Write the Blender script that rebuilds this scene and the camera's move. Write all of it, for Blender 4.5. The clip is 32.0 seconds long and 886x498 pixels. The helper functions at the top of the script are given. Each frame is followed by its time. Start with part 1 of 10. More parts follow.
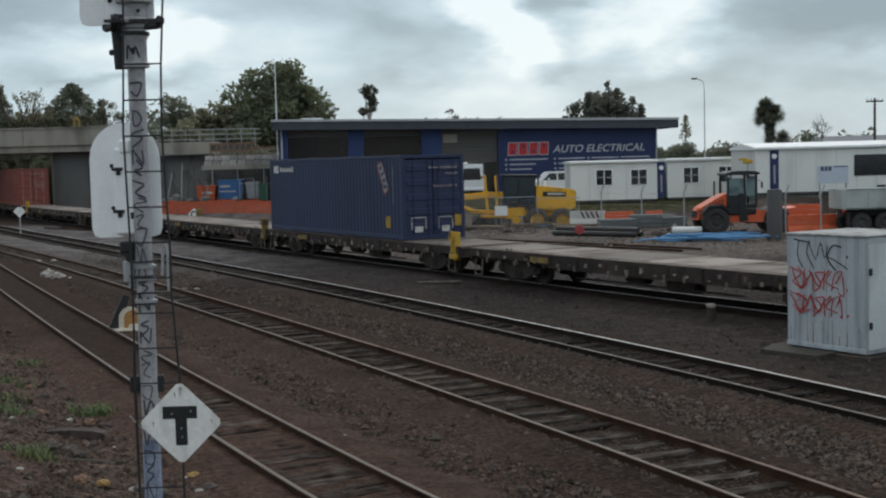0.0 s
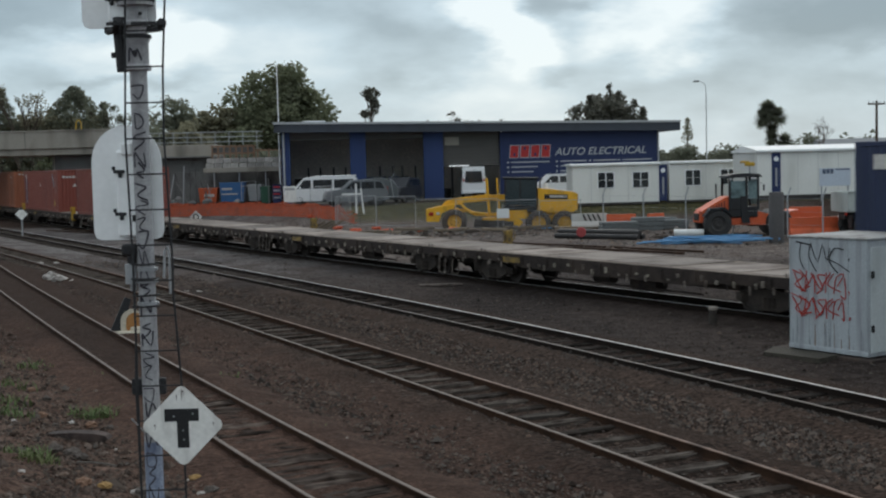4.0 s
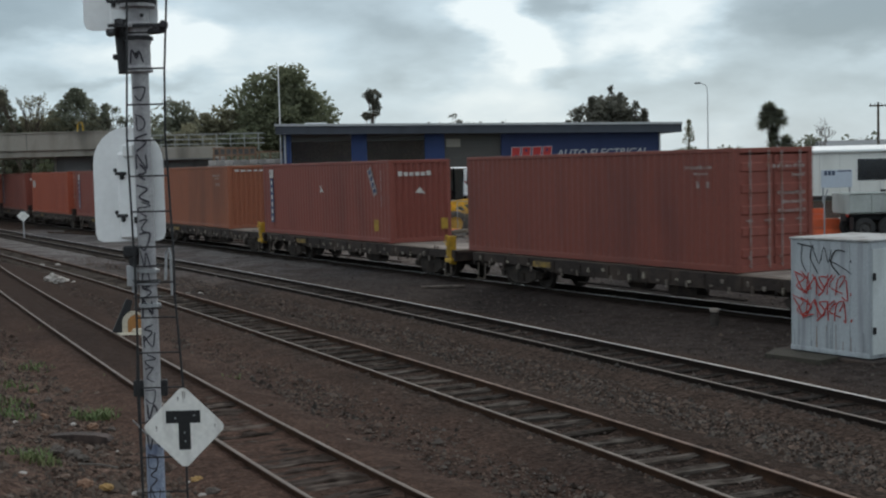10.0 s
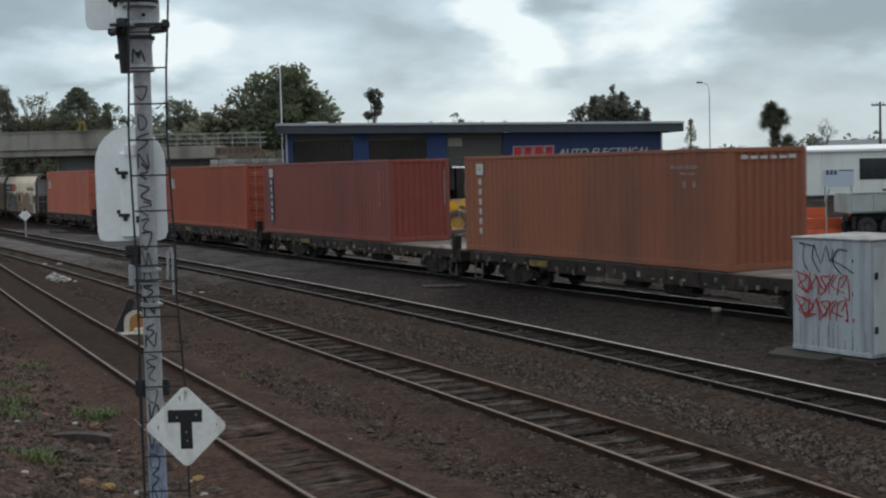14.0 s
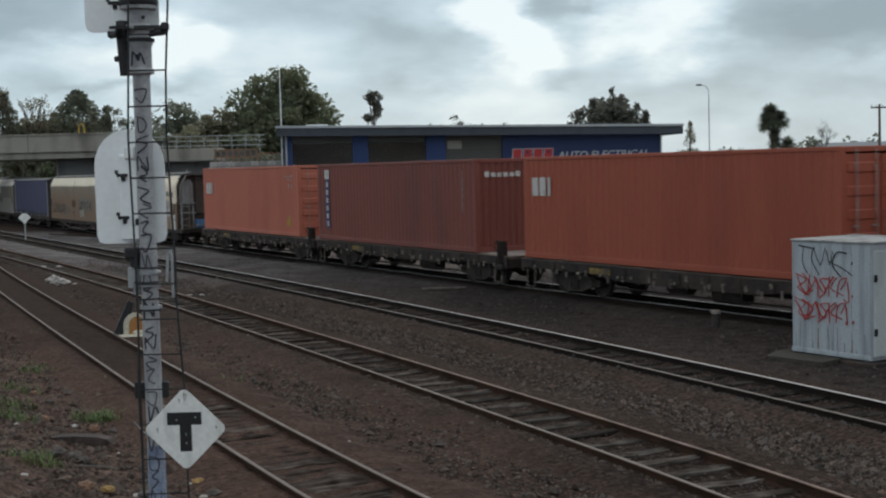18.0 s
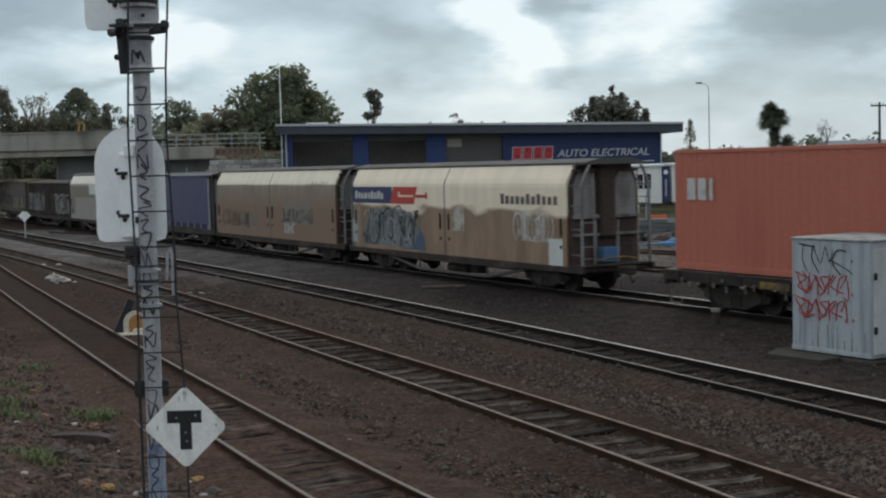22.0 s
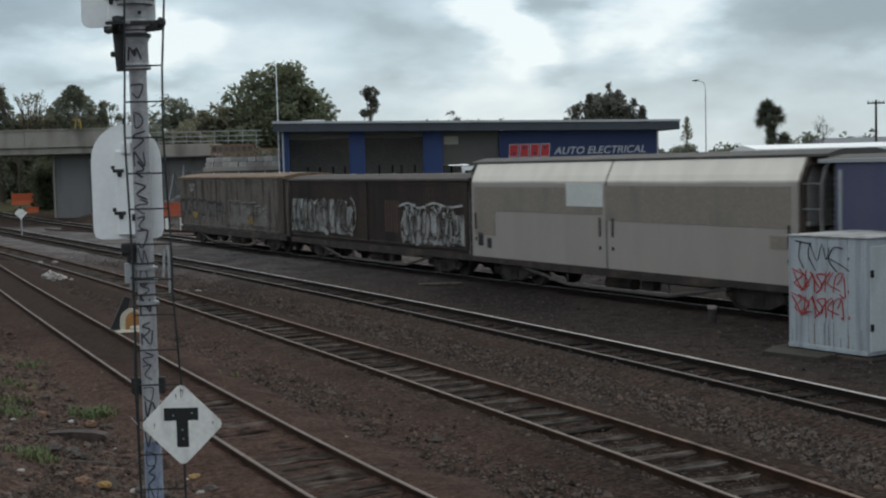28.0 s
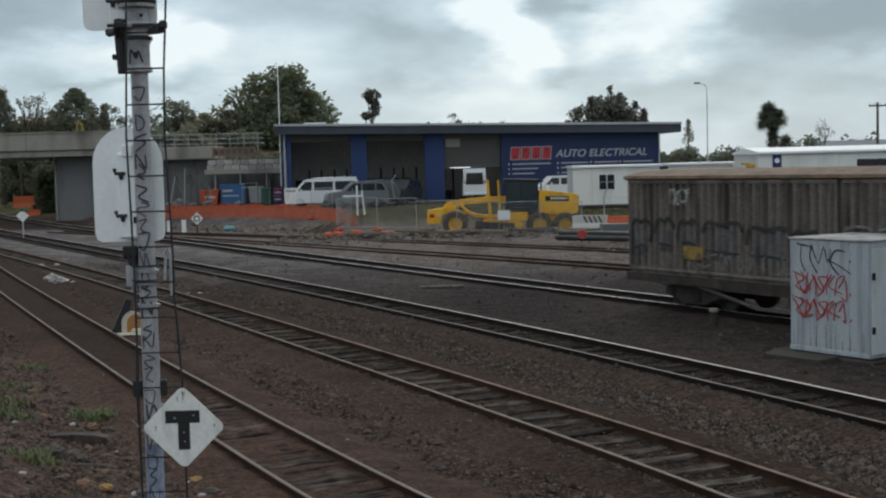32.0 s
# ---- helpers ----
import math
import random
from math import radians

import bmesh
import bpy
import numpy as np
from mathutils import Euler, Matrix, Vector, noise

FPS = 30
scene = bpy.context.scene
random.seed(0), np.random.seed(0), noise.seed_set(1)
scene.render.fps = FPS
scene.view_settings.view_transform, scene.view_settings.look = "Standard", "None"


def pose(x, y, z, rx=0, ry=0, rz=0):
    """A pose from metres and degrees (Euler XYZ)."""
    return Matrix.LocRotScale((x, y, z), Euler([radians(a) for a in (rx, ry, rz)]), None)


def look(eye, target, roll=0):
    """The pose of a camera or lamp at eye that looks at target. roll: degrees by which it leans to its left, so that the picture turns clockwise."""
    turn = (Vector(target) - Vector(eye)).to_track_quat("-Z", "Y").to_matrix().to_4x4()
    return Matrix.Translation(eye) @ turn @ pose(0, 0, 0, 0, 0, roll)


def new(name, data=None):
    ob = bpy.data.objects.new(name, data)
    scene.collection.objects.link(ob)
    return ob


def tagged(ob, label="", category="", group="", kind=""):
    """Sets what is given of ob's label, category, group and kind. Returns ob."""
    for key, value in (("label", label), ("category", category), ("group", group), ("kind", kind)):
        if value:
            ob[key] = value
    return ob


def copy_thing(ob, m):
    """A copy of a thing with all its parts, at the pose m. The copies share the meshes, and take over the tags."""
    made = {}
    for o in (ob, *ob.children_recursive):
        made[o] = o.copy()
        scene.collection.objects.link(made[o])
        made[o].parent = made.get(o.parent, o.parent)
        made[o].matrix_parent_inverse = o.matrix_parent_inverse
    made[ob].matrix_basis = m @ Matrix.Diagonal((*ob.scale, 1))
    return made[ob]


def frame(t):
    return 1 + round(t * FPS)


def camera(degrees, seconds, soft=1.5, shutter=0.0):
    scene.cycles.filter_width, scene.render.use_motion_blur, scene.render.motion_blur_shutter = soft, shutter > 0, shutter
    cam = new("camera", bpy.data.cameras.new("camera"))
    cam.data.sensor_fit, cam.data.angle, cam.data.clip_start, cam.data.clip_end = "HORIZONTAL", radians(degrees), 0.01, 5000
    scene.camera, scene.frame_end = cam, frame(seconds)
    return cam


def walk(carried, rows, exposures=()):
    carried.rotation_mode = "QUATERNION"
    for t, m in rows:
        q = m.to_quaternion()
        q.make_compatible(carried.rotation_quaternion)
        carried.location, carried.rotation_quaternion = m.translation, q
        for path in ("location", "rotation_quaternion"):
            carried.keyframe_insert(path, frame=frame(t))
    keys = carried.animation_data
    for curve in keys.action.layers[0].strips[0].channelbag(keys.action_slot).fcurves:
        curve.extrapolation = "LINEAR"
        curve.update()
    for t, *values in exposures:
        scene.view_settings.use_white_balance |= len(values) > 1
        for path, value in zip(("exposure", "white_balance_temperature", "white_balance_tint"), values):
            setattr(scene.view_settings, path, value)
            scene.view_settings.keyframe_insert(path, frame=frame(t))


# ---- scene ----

# The camera stands on a raised spot beside a rail yard; only a slight sway of its head.
EYE = (0.0, 0.0, 3.81)
cam = camera(37.32, 32.0, 2.2, 0.3)
PX = 2321.6  # focal length in the units of the sway rows below


def aim(dx, dy):
    """The pose for a sway of dx to the side and dy up."""
    yaw, tilt = dx / PX, -0.06576 + dy / PX
    return look(EYE, (EYE[0] - math.sin(yaw) * math.cos(tilt), EYE[1] + math.cos(yaw) * math.cos(tilt), EYE[2] + math.sin(tilt)), -1.477)


walk(cam, [(t, aim(dx, dy)) for t, dx, dy in (
    (0.0, -4.6, -3.3), (0.5, -6.1, -6.1), (1.0, -7.6, -1.3), (1.5, -7.6, -2.0), (2.0, -4.6, -1.3), (2.5, -4.6, 0.2),
    (3.0, -1.5, -0.2), (3.5, -1.5, 1.3), (4.5, -1.6, 1.4), (5.5, -1.8, 1.5), (6.0, -2.5, 1.5), (6.5, 1.5, 6.1),
    (7.0, -4.6, -3.8), (7.5, -1.5, 2.3), (8.0, -1.2, -1.3), (8.5, 0.0, 0.0), (9.0, 0.0, 0.0), (9.5, 1.5, 3.6),
    (10.0, 1.0, 4.6), (10.5, 0.0, 3.3), (11.0, 0.0, 3.1), (11.5, -1.5, 0.8), (12.0, 0.0, 5.1), (12.5, 2.3, -3.1),
    (13.0, 4.9, 4.6), (13.5, 3.6, 2.6), (14.0, 4.1, 3.6), (14.5, 4.1, 6.4), (15.5, 1.5, 6.2), (16.5, -1.2, 6.1),
    (17.0, -0.2, 2.8), (17.5, 0.5, 7.4), (18.0, 3.1, 7.9), (18.5, 2.8, 7.9), (19.0, 2.3, 7.2), (19.5, 1.8, 7.7),
    (20.0, 3.1, 7.7), (20.5, 3.1, 6.9), (21.0, 3.1, 7.4), (21.5, 3.1, 7.7), (22.0, 3.1, 4.6), (22.5, 0.8, 2.8),
    (23.0, 1.5, 4.6), (23.5, 2.3, 6.1), (24.0, 1.5, 6.1), (24.5, 3.1, 4.1), (25.0, 1.0, 3.1), (25.5, 0.0, 10.5),
    (26.5, -1.4, 6.4), (27.5, -2.8, 2.3), (28.0, -2.5, -0.2), (28.5, -3.3, -0.2), (29.0, -5.6, -0.2), (29.5, -5.1, -0.2),
    (30.0, -1.8, -0.8), (30.5, -1.5, -0.2), (31.0, -2.8, -0.2), (31.5, -1.5, 1.5), (32.0, 0.0, 4.6))])

# ---- world and light: an overcast sky with broken cloud ----
world = bpy.data.worlds.new("sky")
scene.world = world
world.use_nodes = True
wn, wl = world.node_tree.nodes, world.node_tree.links
wn.clear()
w_out = wn.new("ShaderNodeOutputWorld")
w_bg = wn.new("ShaderNodeBackground")
w_sky = wn.new("ShaderNodeTexSky")
w_sky.sky_type, w_sky.sun_disc = "NISHITA", False
w_sky.sun_elevation, w_sky.sun_rotation = radians(35), radians(7)
w_co = wn.new("ShaderNodeTexCoord")
w_map = wn.new("ShaderNodeMapping")
w_map.inputs["Scale"].default_value = (1.0, 1.0, 2.4)
w_map.inputs["Location"].default_value = (3.1, 0.4, 0.25)


def cloud_noise(scale, detail, rough):
    t = wn.new("ShaderNodeTexNoise")
    t.inputs["Scale"].default_value, t.inputs["Detail"].default_value, t.inputs["Roughness"].default_value = scale, detail, rough
    wl.new(w_map.outputs["Vector"], t.inputs["Vector"])
    return t


def vmath(op, a, b):
    v = wn.new("ShaderNodeVectorMath")
    v.operation = op
    for k, s in enumerate((a, b)):
        if s is None:
            continue
        if isinstance(s, tuple):
            v.inputs[k].default_value = s
        else:
            wl.new(s, v.inputs[k])
    return v


wl.new(w_co.outputs["Generated"], w_map.inputs["Vector"])
w_n = cloud_noise(5.0, 8.0, 0.52)
w_wob = cloud_noise(9.0, 5.0, 0.55)
w_off = vmath("MULTIPLY", vmath("SUBTRACT", w_wob.outputs["Color"], (0.5, 0.5, 0.5)).outputs[0], (0.13, 0.0, 0.085))
w_dir = vmath("ADD", w_co.outputs["Generated"], w_off.outputs[0]).outputs[0]
CLOUDS = (  # soft masses of cloud: across, up, half width, half height, lighter or darker
    (-0.312, 0.123, 0.116, 0.032, -0.12), (-0.260, 0.090, 0.146, 0.024, 0.13), (-0.208, 0.093, 0.047, 0.022, 0.13), (-0.221, 0.063, 0.103, 0.010, -0.14), (-0.295, 0.050, 0.116, 0.014, 0.05), (-0.157, 0.122, 0.075, 0.031, -0.12),
    (-0.178, 0.092, 0.041, 0.021, 0.12), (-0.079, 0.113, 0.090, 0.050, -0.05), (-0.019, 0.087, 0.078, 0.034, -0.16), (0.052, 0.103, 0.043, 0.043, 0.34), (0.097, 0.118, 0.034, 0.022, -0.15), (0.076, 0.074, 0.034, 0.014, -0.11),
    (0.007, 0.053, 0.185, 0.021, 0.03), (0.175, 0.104, 0.071, 0.043, 0.32), (0.123, 0.095, 0.041, 0.018, 0.12), (0.287, 0.097, 0.078, 0.034, -0.19), (0.235, 0.066, 0.116, 0.022, -0.04), (0.300, 0.070, 0.082, 0.017, 0.05),
    (0.338, 0.112, 0.065, 0.027, -0.10))
w_amp = wn.new("ShaderNodeMath")
w_amp.operation, w_amp.inputs[1].default_value, w_amp.inputs[2].default_value = "MULTIPLY_ADD", 0.85, 0.075
wl.new(w_n.outputs["Fac"], w_amp.inputs[0])
w_sum = w_amp.outputs[0]
for cx, cz, hx, hz, amount in CLOUDS:
    away = vmath("LENGTH", vmath("MULTIPLY", vmath("SUBTRACT", w_dir, (cx, 0.0, cz)).outputs[0], (1 / hx, 0.0, 1 / hz)).outputs[0], None)
    fade = wn.new("ShaderNodeMapRange")
    fade.interpolation_type = "SMOOTHSTEP"
    fade.inputs["From Min"].default_value, fade.inputs["From Max"].default_value = 1.0, 0.0
    fade.inputs["To Min"].default_value, fade.inputs["To Max"].default_value = 0.0, amount
    wl.new(away.outputs["Value"], fade.inputs["Value"])
    plus = wn.new("ShaderNodeMath")
    wl.new(w_sum, plus.inputs[0])
    wl.new(fade.outputs["Result"], plus.inputs[1])
    w_sum = plus.outputs[0]
w_ramp = wn.new("ShaderNodeValToRGB")
w_ramp.color_ramp.elements[0].position, w_ramp.color_ramp.elements[0].color = 0.20, (0.235, 0.325, 0.385, 1)
w_ramp.color_ramp.elements[1].position, w_ramp.color_ramp.elements[1].color = 0.67, (0.82, 0.92, 0.96, 1)
w_ramp.color_ramp.elements.new(0.35).color = (0.325, 0.43, 0.50, 1)
e_mid = w_ramp.color_ramp.elements.new(0.5)
e_mid.color = (0.515, 0.655, 0.745, 1)
wl.new(w_sum, w_ramp.inputs["Fac"])
w_scale = wn.new("ShaderNodeVectorMath")
w_scale.operation = "SCALE"
w_scale.inputs["Scale"].default_value = 0.10
w_mix = wn.new("ShaderNodeMixRGB")
w_mix.inputs["Fac"].default_value = 0.9
wl.new(w_sky.outputs["Color"], w_scale.inputs[0])
wl.new(w_scale.outputs["Vector"], w_mix.inputs["Color1"])
wl.new(w_ramp.outputs["Color"], w_mix.inputs["Color2"])
# an overcast sky is brighter overhead than at the horizon
w_sep = wn.new("ShaderNodeSeparateXYZ")
wl.new(w_co.outputs["Generated"], w_sep.inputs[0])
w_high = wn.new("ShaderNodeMapRange")
w_high.interpolation_type = "SMOOTHSTEP"
w_high.inputs["From Min"].default_value, w_high.inputs["From Max"].default_value = 0.12, 0.7
w_high.inputs["To Min"].default_value, w_high.inputs["To Max"].default_value = 1.0, 1.3
wl.new(w_sep.outputs["Z"], w_high.inputs["Value"])
w_lift = wn.new("ShaderNodeVectorMath")
w_lift.operation = "SCALE"
wl.new(w_mix.outputs["Color"], w_lift.inputs[0])
wl.new(w_high.outputs["Result"], w_lift.inputs["Scale"])
w_white = wn.new("ShaderNodeMapRange")
w_white.interpolation_type = "SMOOTHSTEP"
w_white.inputs["From Min"].default_value, w_white.inputs["From Max"].default_value = 0.13, 0.5
wl.new(w_sep.outputs["Z"], w_white.inputs["Value"])
w_tint = wn.new("ShaderNodeMixRGB")  # the cloud deck overhead is whiter than the hazy distance
w_tint.blend_type = "MULTIPLY"
w_tint.inputs["Color2"].default_value = (1.13, 1.0, 0.94, 1)
wl.new(w_white.outputs["Result"], w_tint.inputs["Fac"])
wl.new(w_lift.outputs["Vector"], w_tint.inputs["Color1"])
wl.new(w_tint.outputs["Color"], w_bg.inputs["Color"])
wl.new(w_bg.outputs["Background"], w_out.inputs["Surface"])
w_bg.inputs["Strength"].default_value = 1.0

sun = new("sun", bpy.data.lights.new("sun", "SUN"))
sun.data.energy, sun.data.angle, sun.data.color = 0.6, radians(25), (1.0, 0.97, 0.92)
sun.matrix_world = look((0, 0, 50), (-9, -70, 0))
scene.view_settings.exposure = 0.0

# ---- materials ----
MATS = {}


def mat(name, col, rough=0.75, metal=0.0, var=0.25, scale=1.2, fine=40.0, bump=0.25, stain=None, amount=0.45, streak=1.0, rnd=0.0, spec=0.4, trans=0.0):
    """A worn procedural surface: two scales of variation, a stain colour in patches (streak > 1: drawn out downwards), fine relief."""
    if name in MATS:
        return MATS[name]
    m = MATS[name] = bpy.data.materials.new(name)
    m.use_nodes = True
    n, l = m.node_tree.nodes, m.node_tree.links
    b = n["Principled BSDF"]
    b.inputs["Roughness"].default_value, b.inputs["Metallic"].default_value = rough, metal
    b.inputs["Specular IOR Level"].default_value = spec
    co = n.new("ShaderNodeTexCoord")
    big = n.new("ShaderNodeTexNoise")
    big.inputs["Scale"].default_value, big.inputs["Detail"].default_value = scale, 5.0
    mp = n.new("ShaderNodeMapping")
    mp.inputs["Scale"].default_value = (1.0, 1.0, 1.0 / streak)
    l.new(co.outputs["Object"], mp.inputs["Vector"])
    l.new(mp.outputs["Vector"], big.inputs["Vector"])
    sm = n.new("ShaderNodeTexNoise")
    sm.inputs["Scale"].default_value, sm.inputs["Detail"].default_value = fine, 3.0
    l.new(co.outputs["Object"], sm.inputs["Vector"])
    c1, c2 = [min(1, c * (1 - var)) for c in col], [min(1, c * (1 + var)) for c in col]
    r1 = n.new("ShaderNodeValToRGB")
    r1.color_ramp.elements[0].position, r1.color_ramp.elements[0].color = 0.3, (*c1, 1)
    r1.color_ramp.elements[1].position, r1.color_ramp.elements[1].color = 0.7, (*c2, 1)
    l.new(sm.outputs["Fac"], r1.inputs["Fac"])
    out = r1.outputs["Color"]
    r2 = n.new("ShaderNodeValToRGB")
    sc = stain if stain else [c * (1 - 0.6 * var) for c in col]
    r2.color_ramp.elements[0].position, r2.color_ramp.elements[0].color = 0.62 - 0.3 * amount, (0, 0, 0, 1)
    r2.color_ramp.elements[1].position, r2.color_ramp.elements[1].color = 0.86 - 0.35 * amount, (1, 1, 1, 1)
    l.new(big.outputs["Fac"], r2.inputs["Fac"])
    mx = n.new("ShaderNodeMixRGB")
    l.new(r2.outputs["Color"], mx.inputs["Fac"])
    l.new(out, mx.inputs["Color1"])
    mx.inputs["Color2"].default_value = (*sc, 1)
    out = mx.outputs["Color"]
    if rnd:
        oi = n.new("ShaderNodeObjectInfo")
        hv = n.new("ShaderNodeHueSaturation")
        mr = n.new("ShaderNodeMapRange")
        mr.inputs["To Min"].default_value, mr.inputs["To Max"].default_value = 1 - rnd, 1 + rnd
        l.new(oi.outputs["Random"], mr.inputs["Value"])
        l.new(mr.outputs["Result"], hv.inputs["Value"])
        l.new(out, hv.inputs["Color"])
        out = hv.outputs["Color"]
    l.new(out, b.inputs["Base Color"])
    if bump:
        bp = n.new("ShaderNodeBump")
        bp.inputs["Strength"].default_value, bp.inputs["Distance"].default_value = bump, 0.02
        l.new(sm.outputs["Fac"], bp.inputs["Height"])
        l.new(bp.outputs["Normal"], b.inputs["Normal"])
    if trans:
        b.inputs["Transmission Weight"].default_value = trans
    return m


def grimed(name, clean, dirt, level, soft, scale=0.9, spread=0.28, amp=0.8, low=None):
    """Paint caked with dirt below an uneven edge at a height of its own; a high edge leaves a pale lit shoulder."""
    m = MATS[name] = bpy.data.materials.new(name)
    m.use_nodes = True
    n, l = m.node_tree.nodes, m.node_tree.links
    b = n["Principled BSDF"]
    b.inputs["Roughness"].default_value = 0.55
    co, sx = n.new("ShaderNodeTexCoord"), n.new("ShaderNodeSeparateXYZ")
    l.new(co.outputs["Object"], sx.inputs[0])
    nz = n.new("ShaderNodeTexNoise")
    nz.inputs["Scale"].default_value, nz.inputs["Detail"].default_value = scale, 3.0
    flat = n.new("ShaderNodeMapping")
    flat.inputs["Scale"].default_value = (0.35, 1.0, 0.8)
    l.new(co.outputs["Object"], flat.inputs["Vector"])
    l.new(flat.outputs["Vector"], nz.inputs["Vector"])
    ad = n.new("ShaderNodeMath")
    ad.operation, ad.inputs[1].default_value = "MULTIPLY_ADD", amp
    l.new(nz.outputs["Fac"], ad.inputs[0])
    l.new(sx.outputs["Z"], ad.inputs[2])
    mr = n.new("ShaderNodeMapRange")
    mr.inputs["From Min"].default_value, mr.inputs["From Max"].default_value = level + amp / 2 - soft, level + amp / 2 + soft
    l.new(ad.outputs[0], mr.inputs["Value"])
    sm = n.new("ShaderNodeTexNoise")
    sm.inputs["Scale"].default_value, sm.inputs["Detail"].default_value = 1.1, 5.0
    runs = n.new("ShaderNodeMapping")
    runs.inputs["Scale"].default_value = (1.6, 1.0, 0.45)
    l.new(co.outputs["Object"], runs.inputs["Vector"])
    l.new(runs.outputs["Vector"], sm.inputs["Vector"])
    rd, rc = n.new("ShaderNodeValToRGB"), n.new("ShaderNodeValToRGB")
    for r, c, k in ((rd, dirt, spread), (rc, clean, 0.08)):
        r.color_ramp.elements[0].position, r.color_ramp.elements[0].color = 0.3, (*[v * (1 - k) for v in c], 1)
        r.color_ramp.elements[1].position, r.color_ramp.elements[1].color = 0.7, (*[min(1, v * (1 + k)) for v in c], 1)
        l.new(sm.outputs["Fac"], r.inputs["Fac"])
    dirty = rd.outputs["Color"]
    if low:  # browner mud thrown up over the lower part, in runs
        mud, mz = n.new("ShaderNodeMixRGB"), n.new("ShaderNodeMapRange")
        mz.inputs["From Min"].default_value, mz.inputs["From Max"].default_value = level + 0.05, level - 1.0
        wav = n.new("ShaderNodeMath")
        wav.operation, wav.inputs[1].default_value = "MULTIPLY_ADD", -0.9
        l.new(sm.outputs["Fac"], wav.inputs[0])
        l.new(sx.outputs["Z"], wav.inputs[2])
        half = n.new("ShaderNodeMath")
        half.inputs[1].default_value = 0.45
        l.new(wav.outputs[0], half.inputs[0])
        l.new(half.outputs[0], mz.inputs["Value"])
        l.new(mz.outputs["Result"], mud.inputs["Fac"])
        l.new(dirty, mud.inputs["Color1"])
        mud.inputs["Color2"].default_value = (*low, 1)
        dirty = mud.outputs["Color"]
    mx = n.new("ShaderNodeMixRGB")
    l.new(mr.outputs["Result"], mx.inputs["Fac"])
    l.new(dirty, mx.inputs["Color1"])
    l.new(rc.outputs["Color"], mx.inputs["Color2"])
    l.new(mx.outputs["Color"], b.inputs["Base Color"])
    return m


STEEL = mat("rail_side_rust", (0.055, 0.030, 0.019), 0.9, 0.0, 0.35, 2.0, 60, 0.4, (0.028, 0.016, 0.011), 0.5, spec=0.1)
STEEL_K = mat("dark_rail_side", (0.022, 0.016, 0.013), 0.9, 0.0, 0.35, 2.0, 60, 0.4, spec=0.1)
RAILTOP = mat("polished_rail_head", (0.34, 0.325, 0.315), 0.42, 0.5, 0.15, 2.0, 30, 0.05, (0.22, 0.19, 0.175), 0.4)
# head colour brightened in place of sky sheen on the train's rails
RAILSHINE = mat("sheen_rail_head", (0.40, 0.38, 0.365), 0.40, 0.5, 0.15, 2.0, 30, 0.05, (0.29, 0.26, 0.24), 0.38)
# darker head colour for a rail that reflects less sky
RAILDIM = mat("dim_sheen_rail_head", (0.085, 0.068, 0.058), 0.55, 0.3, 0.25, 2.0, 30, 0.05, (0.115, 0.088, 0.074), 0.45)
RUSTMID = mat("dull_rail_head", (0.105, 0.078, 0.062), 0.60, 0.2, 0.25, 2.0, 30, 0.05, (0.150, 0.115, 0.094), 0.45)
RUSTDARK = mat("brown_rail_head", (0.175, 0.112, 0.086), 0.65, 0.1, 0.25, 2.0, 30, 0.1, (0.06, 0.038, 0.028), 0.45, spec=0.25)
RUSTTOP = mat("dull_rail_head", (0.25, 0.185, 0.148), 0.55, 0.25, 0.25, 2.0, 30, 0.1, (0.07, 0.045, 0.033), 0.45)
SLEEPER = mat("far_sleeper_timber", (0.078, 0.064, 0.054), 0.95, 0, 0.45, 1.5, 25, 0.7, (0.028, 0.021, 0.017), 0.55, 1, 0.5, spec=0.08)
CONC = mat("weathered_concrete", (0.325, 0.297, 0.255), 0.9, 0, 0.12, 0.5, 20, 0.3, (0.165, 0.15, 0.128), 0.45, 3)
CONC_D = mat("dark_concrete", (0.19, 0.185, 0.18), 0.9, 0, 0.15, 0.4, 18, 0.3, (0.11, 0.107, 0.10), 0.5, 3)
GALV = mat("galvanised_steel", (0.38, 0.39, 0.40), 0.55, 0.5, 0.15, 3, 30, 0.15)
BLACK = mat("black_steel", (0.026, 0.026, 0.028), 0.6, 0.2, 0.4, 3, 30, 0.2)
UNDER = mat("wagon_underframe_grime", (0.034, 0.026, 0.0225), 0.9, 0.05, 0.5, 2.0, 20, 0.4, (0.080, 0.056, 0.045), 0.45)
DECK = mat("worn_wagon_deck", (0.21, 0.165, 0.135), 0.85, 0, 0.3, 0.8, 15, 0.4, (0.075, 0.055, 0.043), 0.55)
DECK_P = mat("pale_worn_deck_plate", (0.235, 0.197, 0.170), 0.85, 0, 0.25, 0.7, 15, 0.4, (0.085, 0.062, 0.049), 0.55, 1, 0.35)
DULL_Y = mat("dirty_yellow_paint", (0.27, 0.17, 0.035), 0.7, 0, 0.3, 4.0, 20, 0.2, (0.07, 0.052, 0.035), 0.62)
YELLOW = mat("yellow_paint", (0.52, 0.31, 0.028), 0.55, 0, 0.2, 3.5, 20, 0.1, (0.20, 0.12, 0.03), 0.45)
WHITE = mat("white_paint", (0.74, 0.75, 0.74), 0.5, 0, 0.06, 1.0, 20, 0.1, (0.55, 0.55, 0.53), 0.4, 3)
WHITE_OLD = mat("faded_white_marking", (0.55, 0.53, 0.50), 0.7, 0, 0.25, 6.0, 40, 0.1, (0.30, 0.26, 0.24), 0.4)
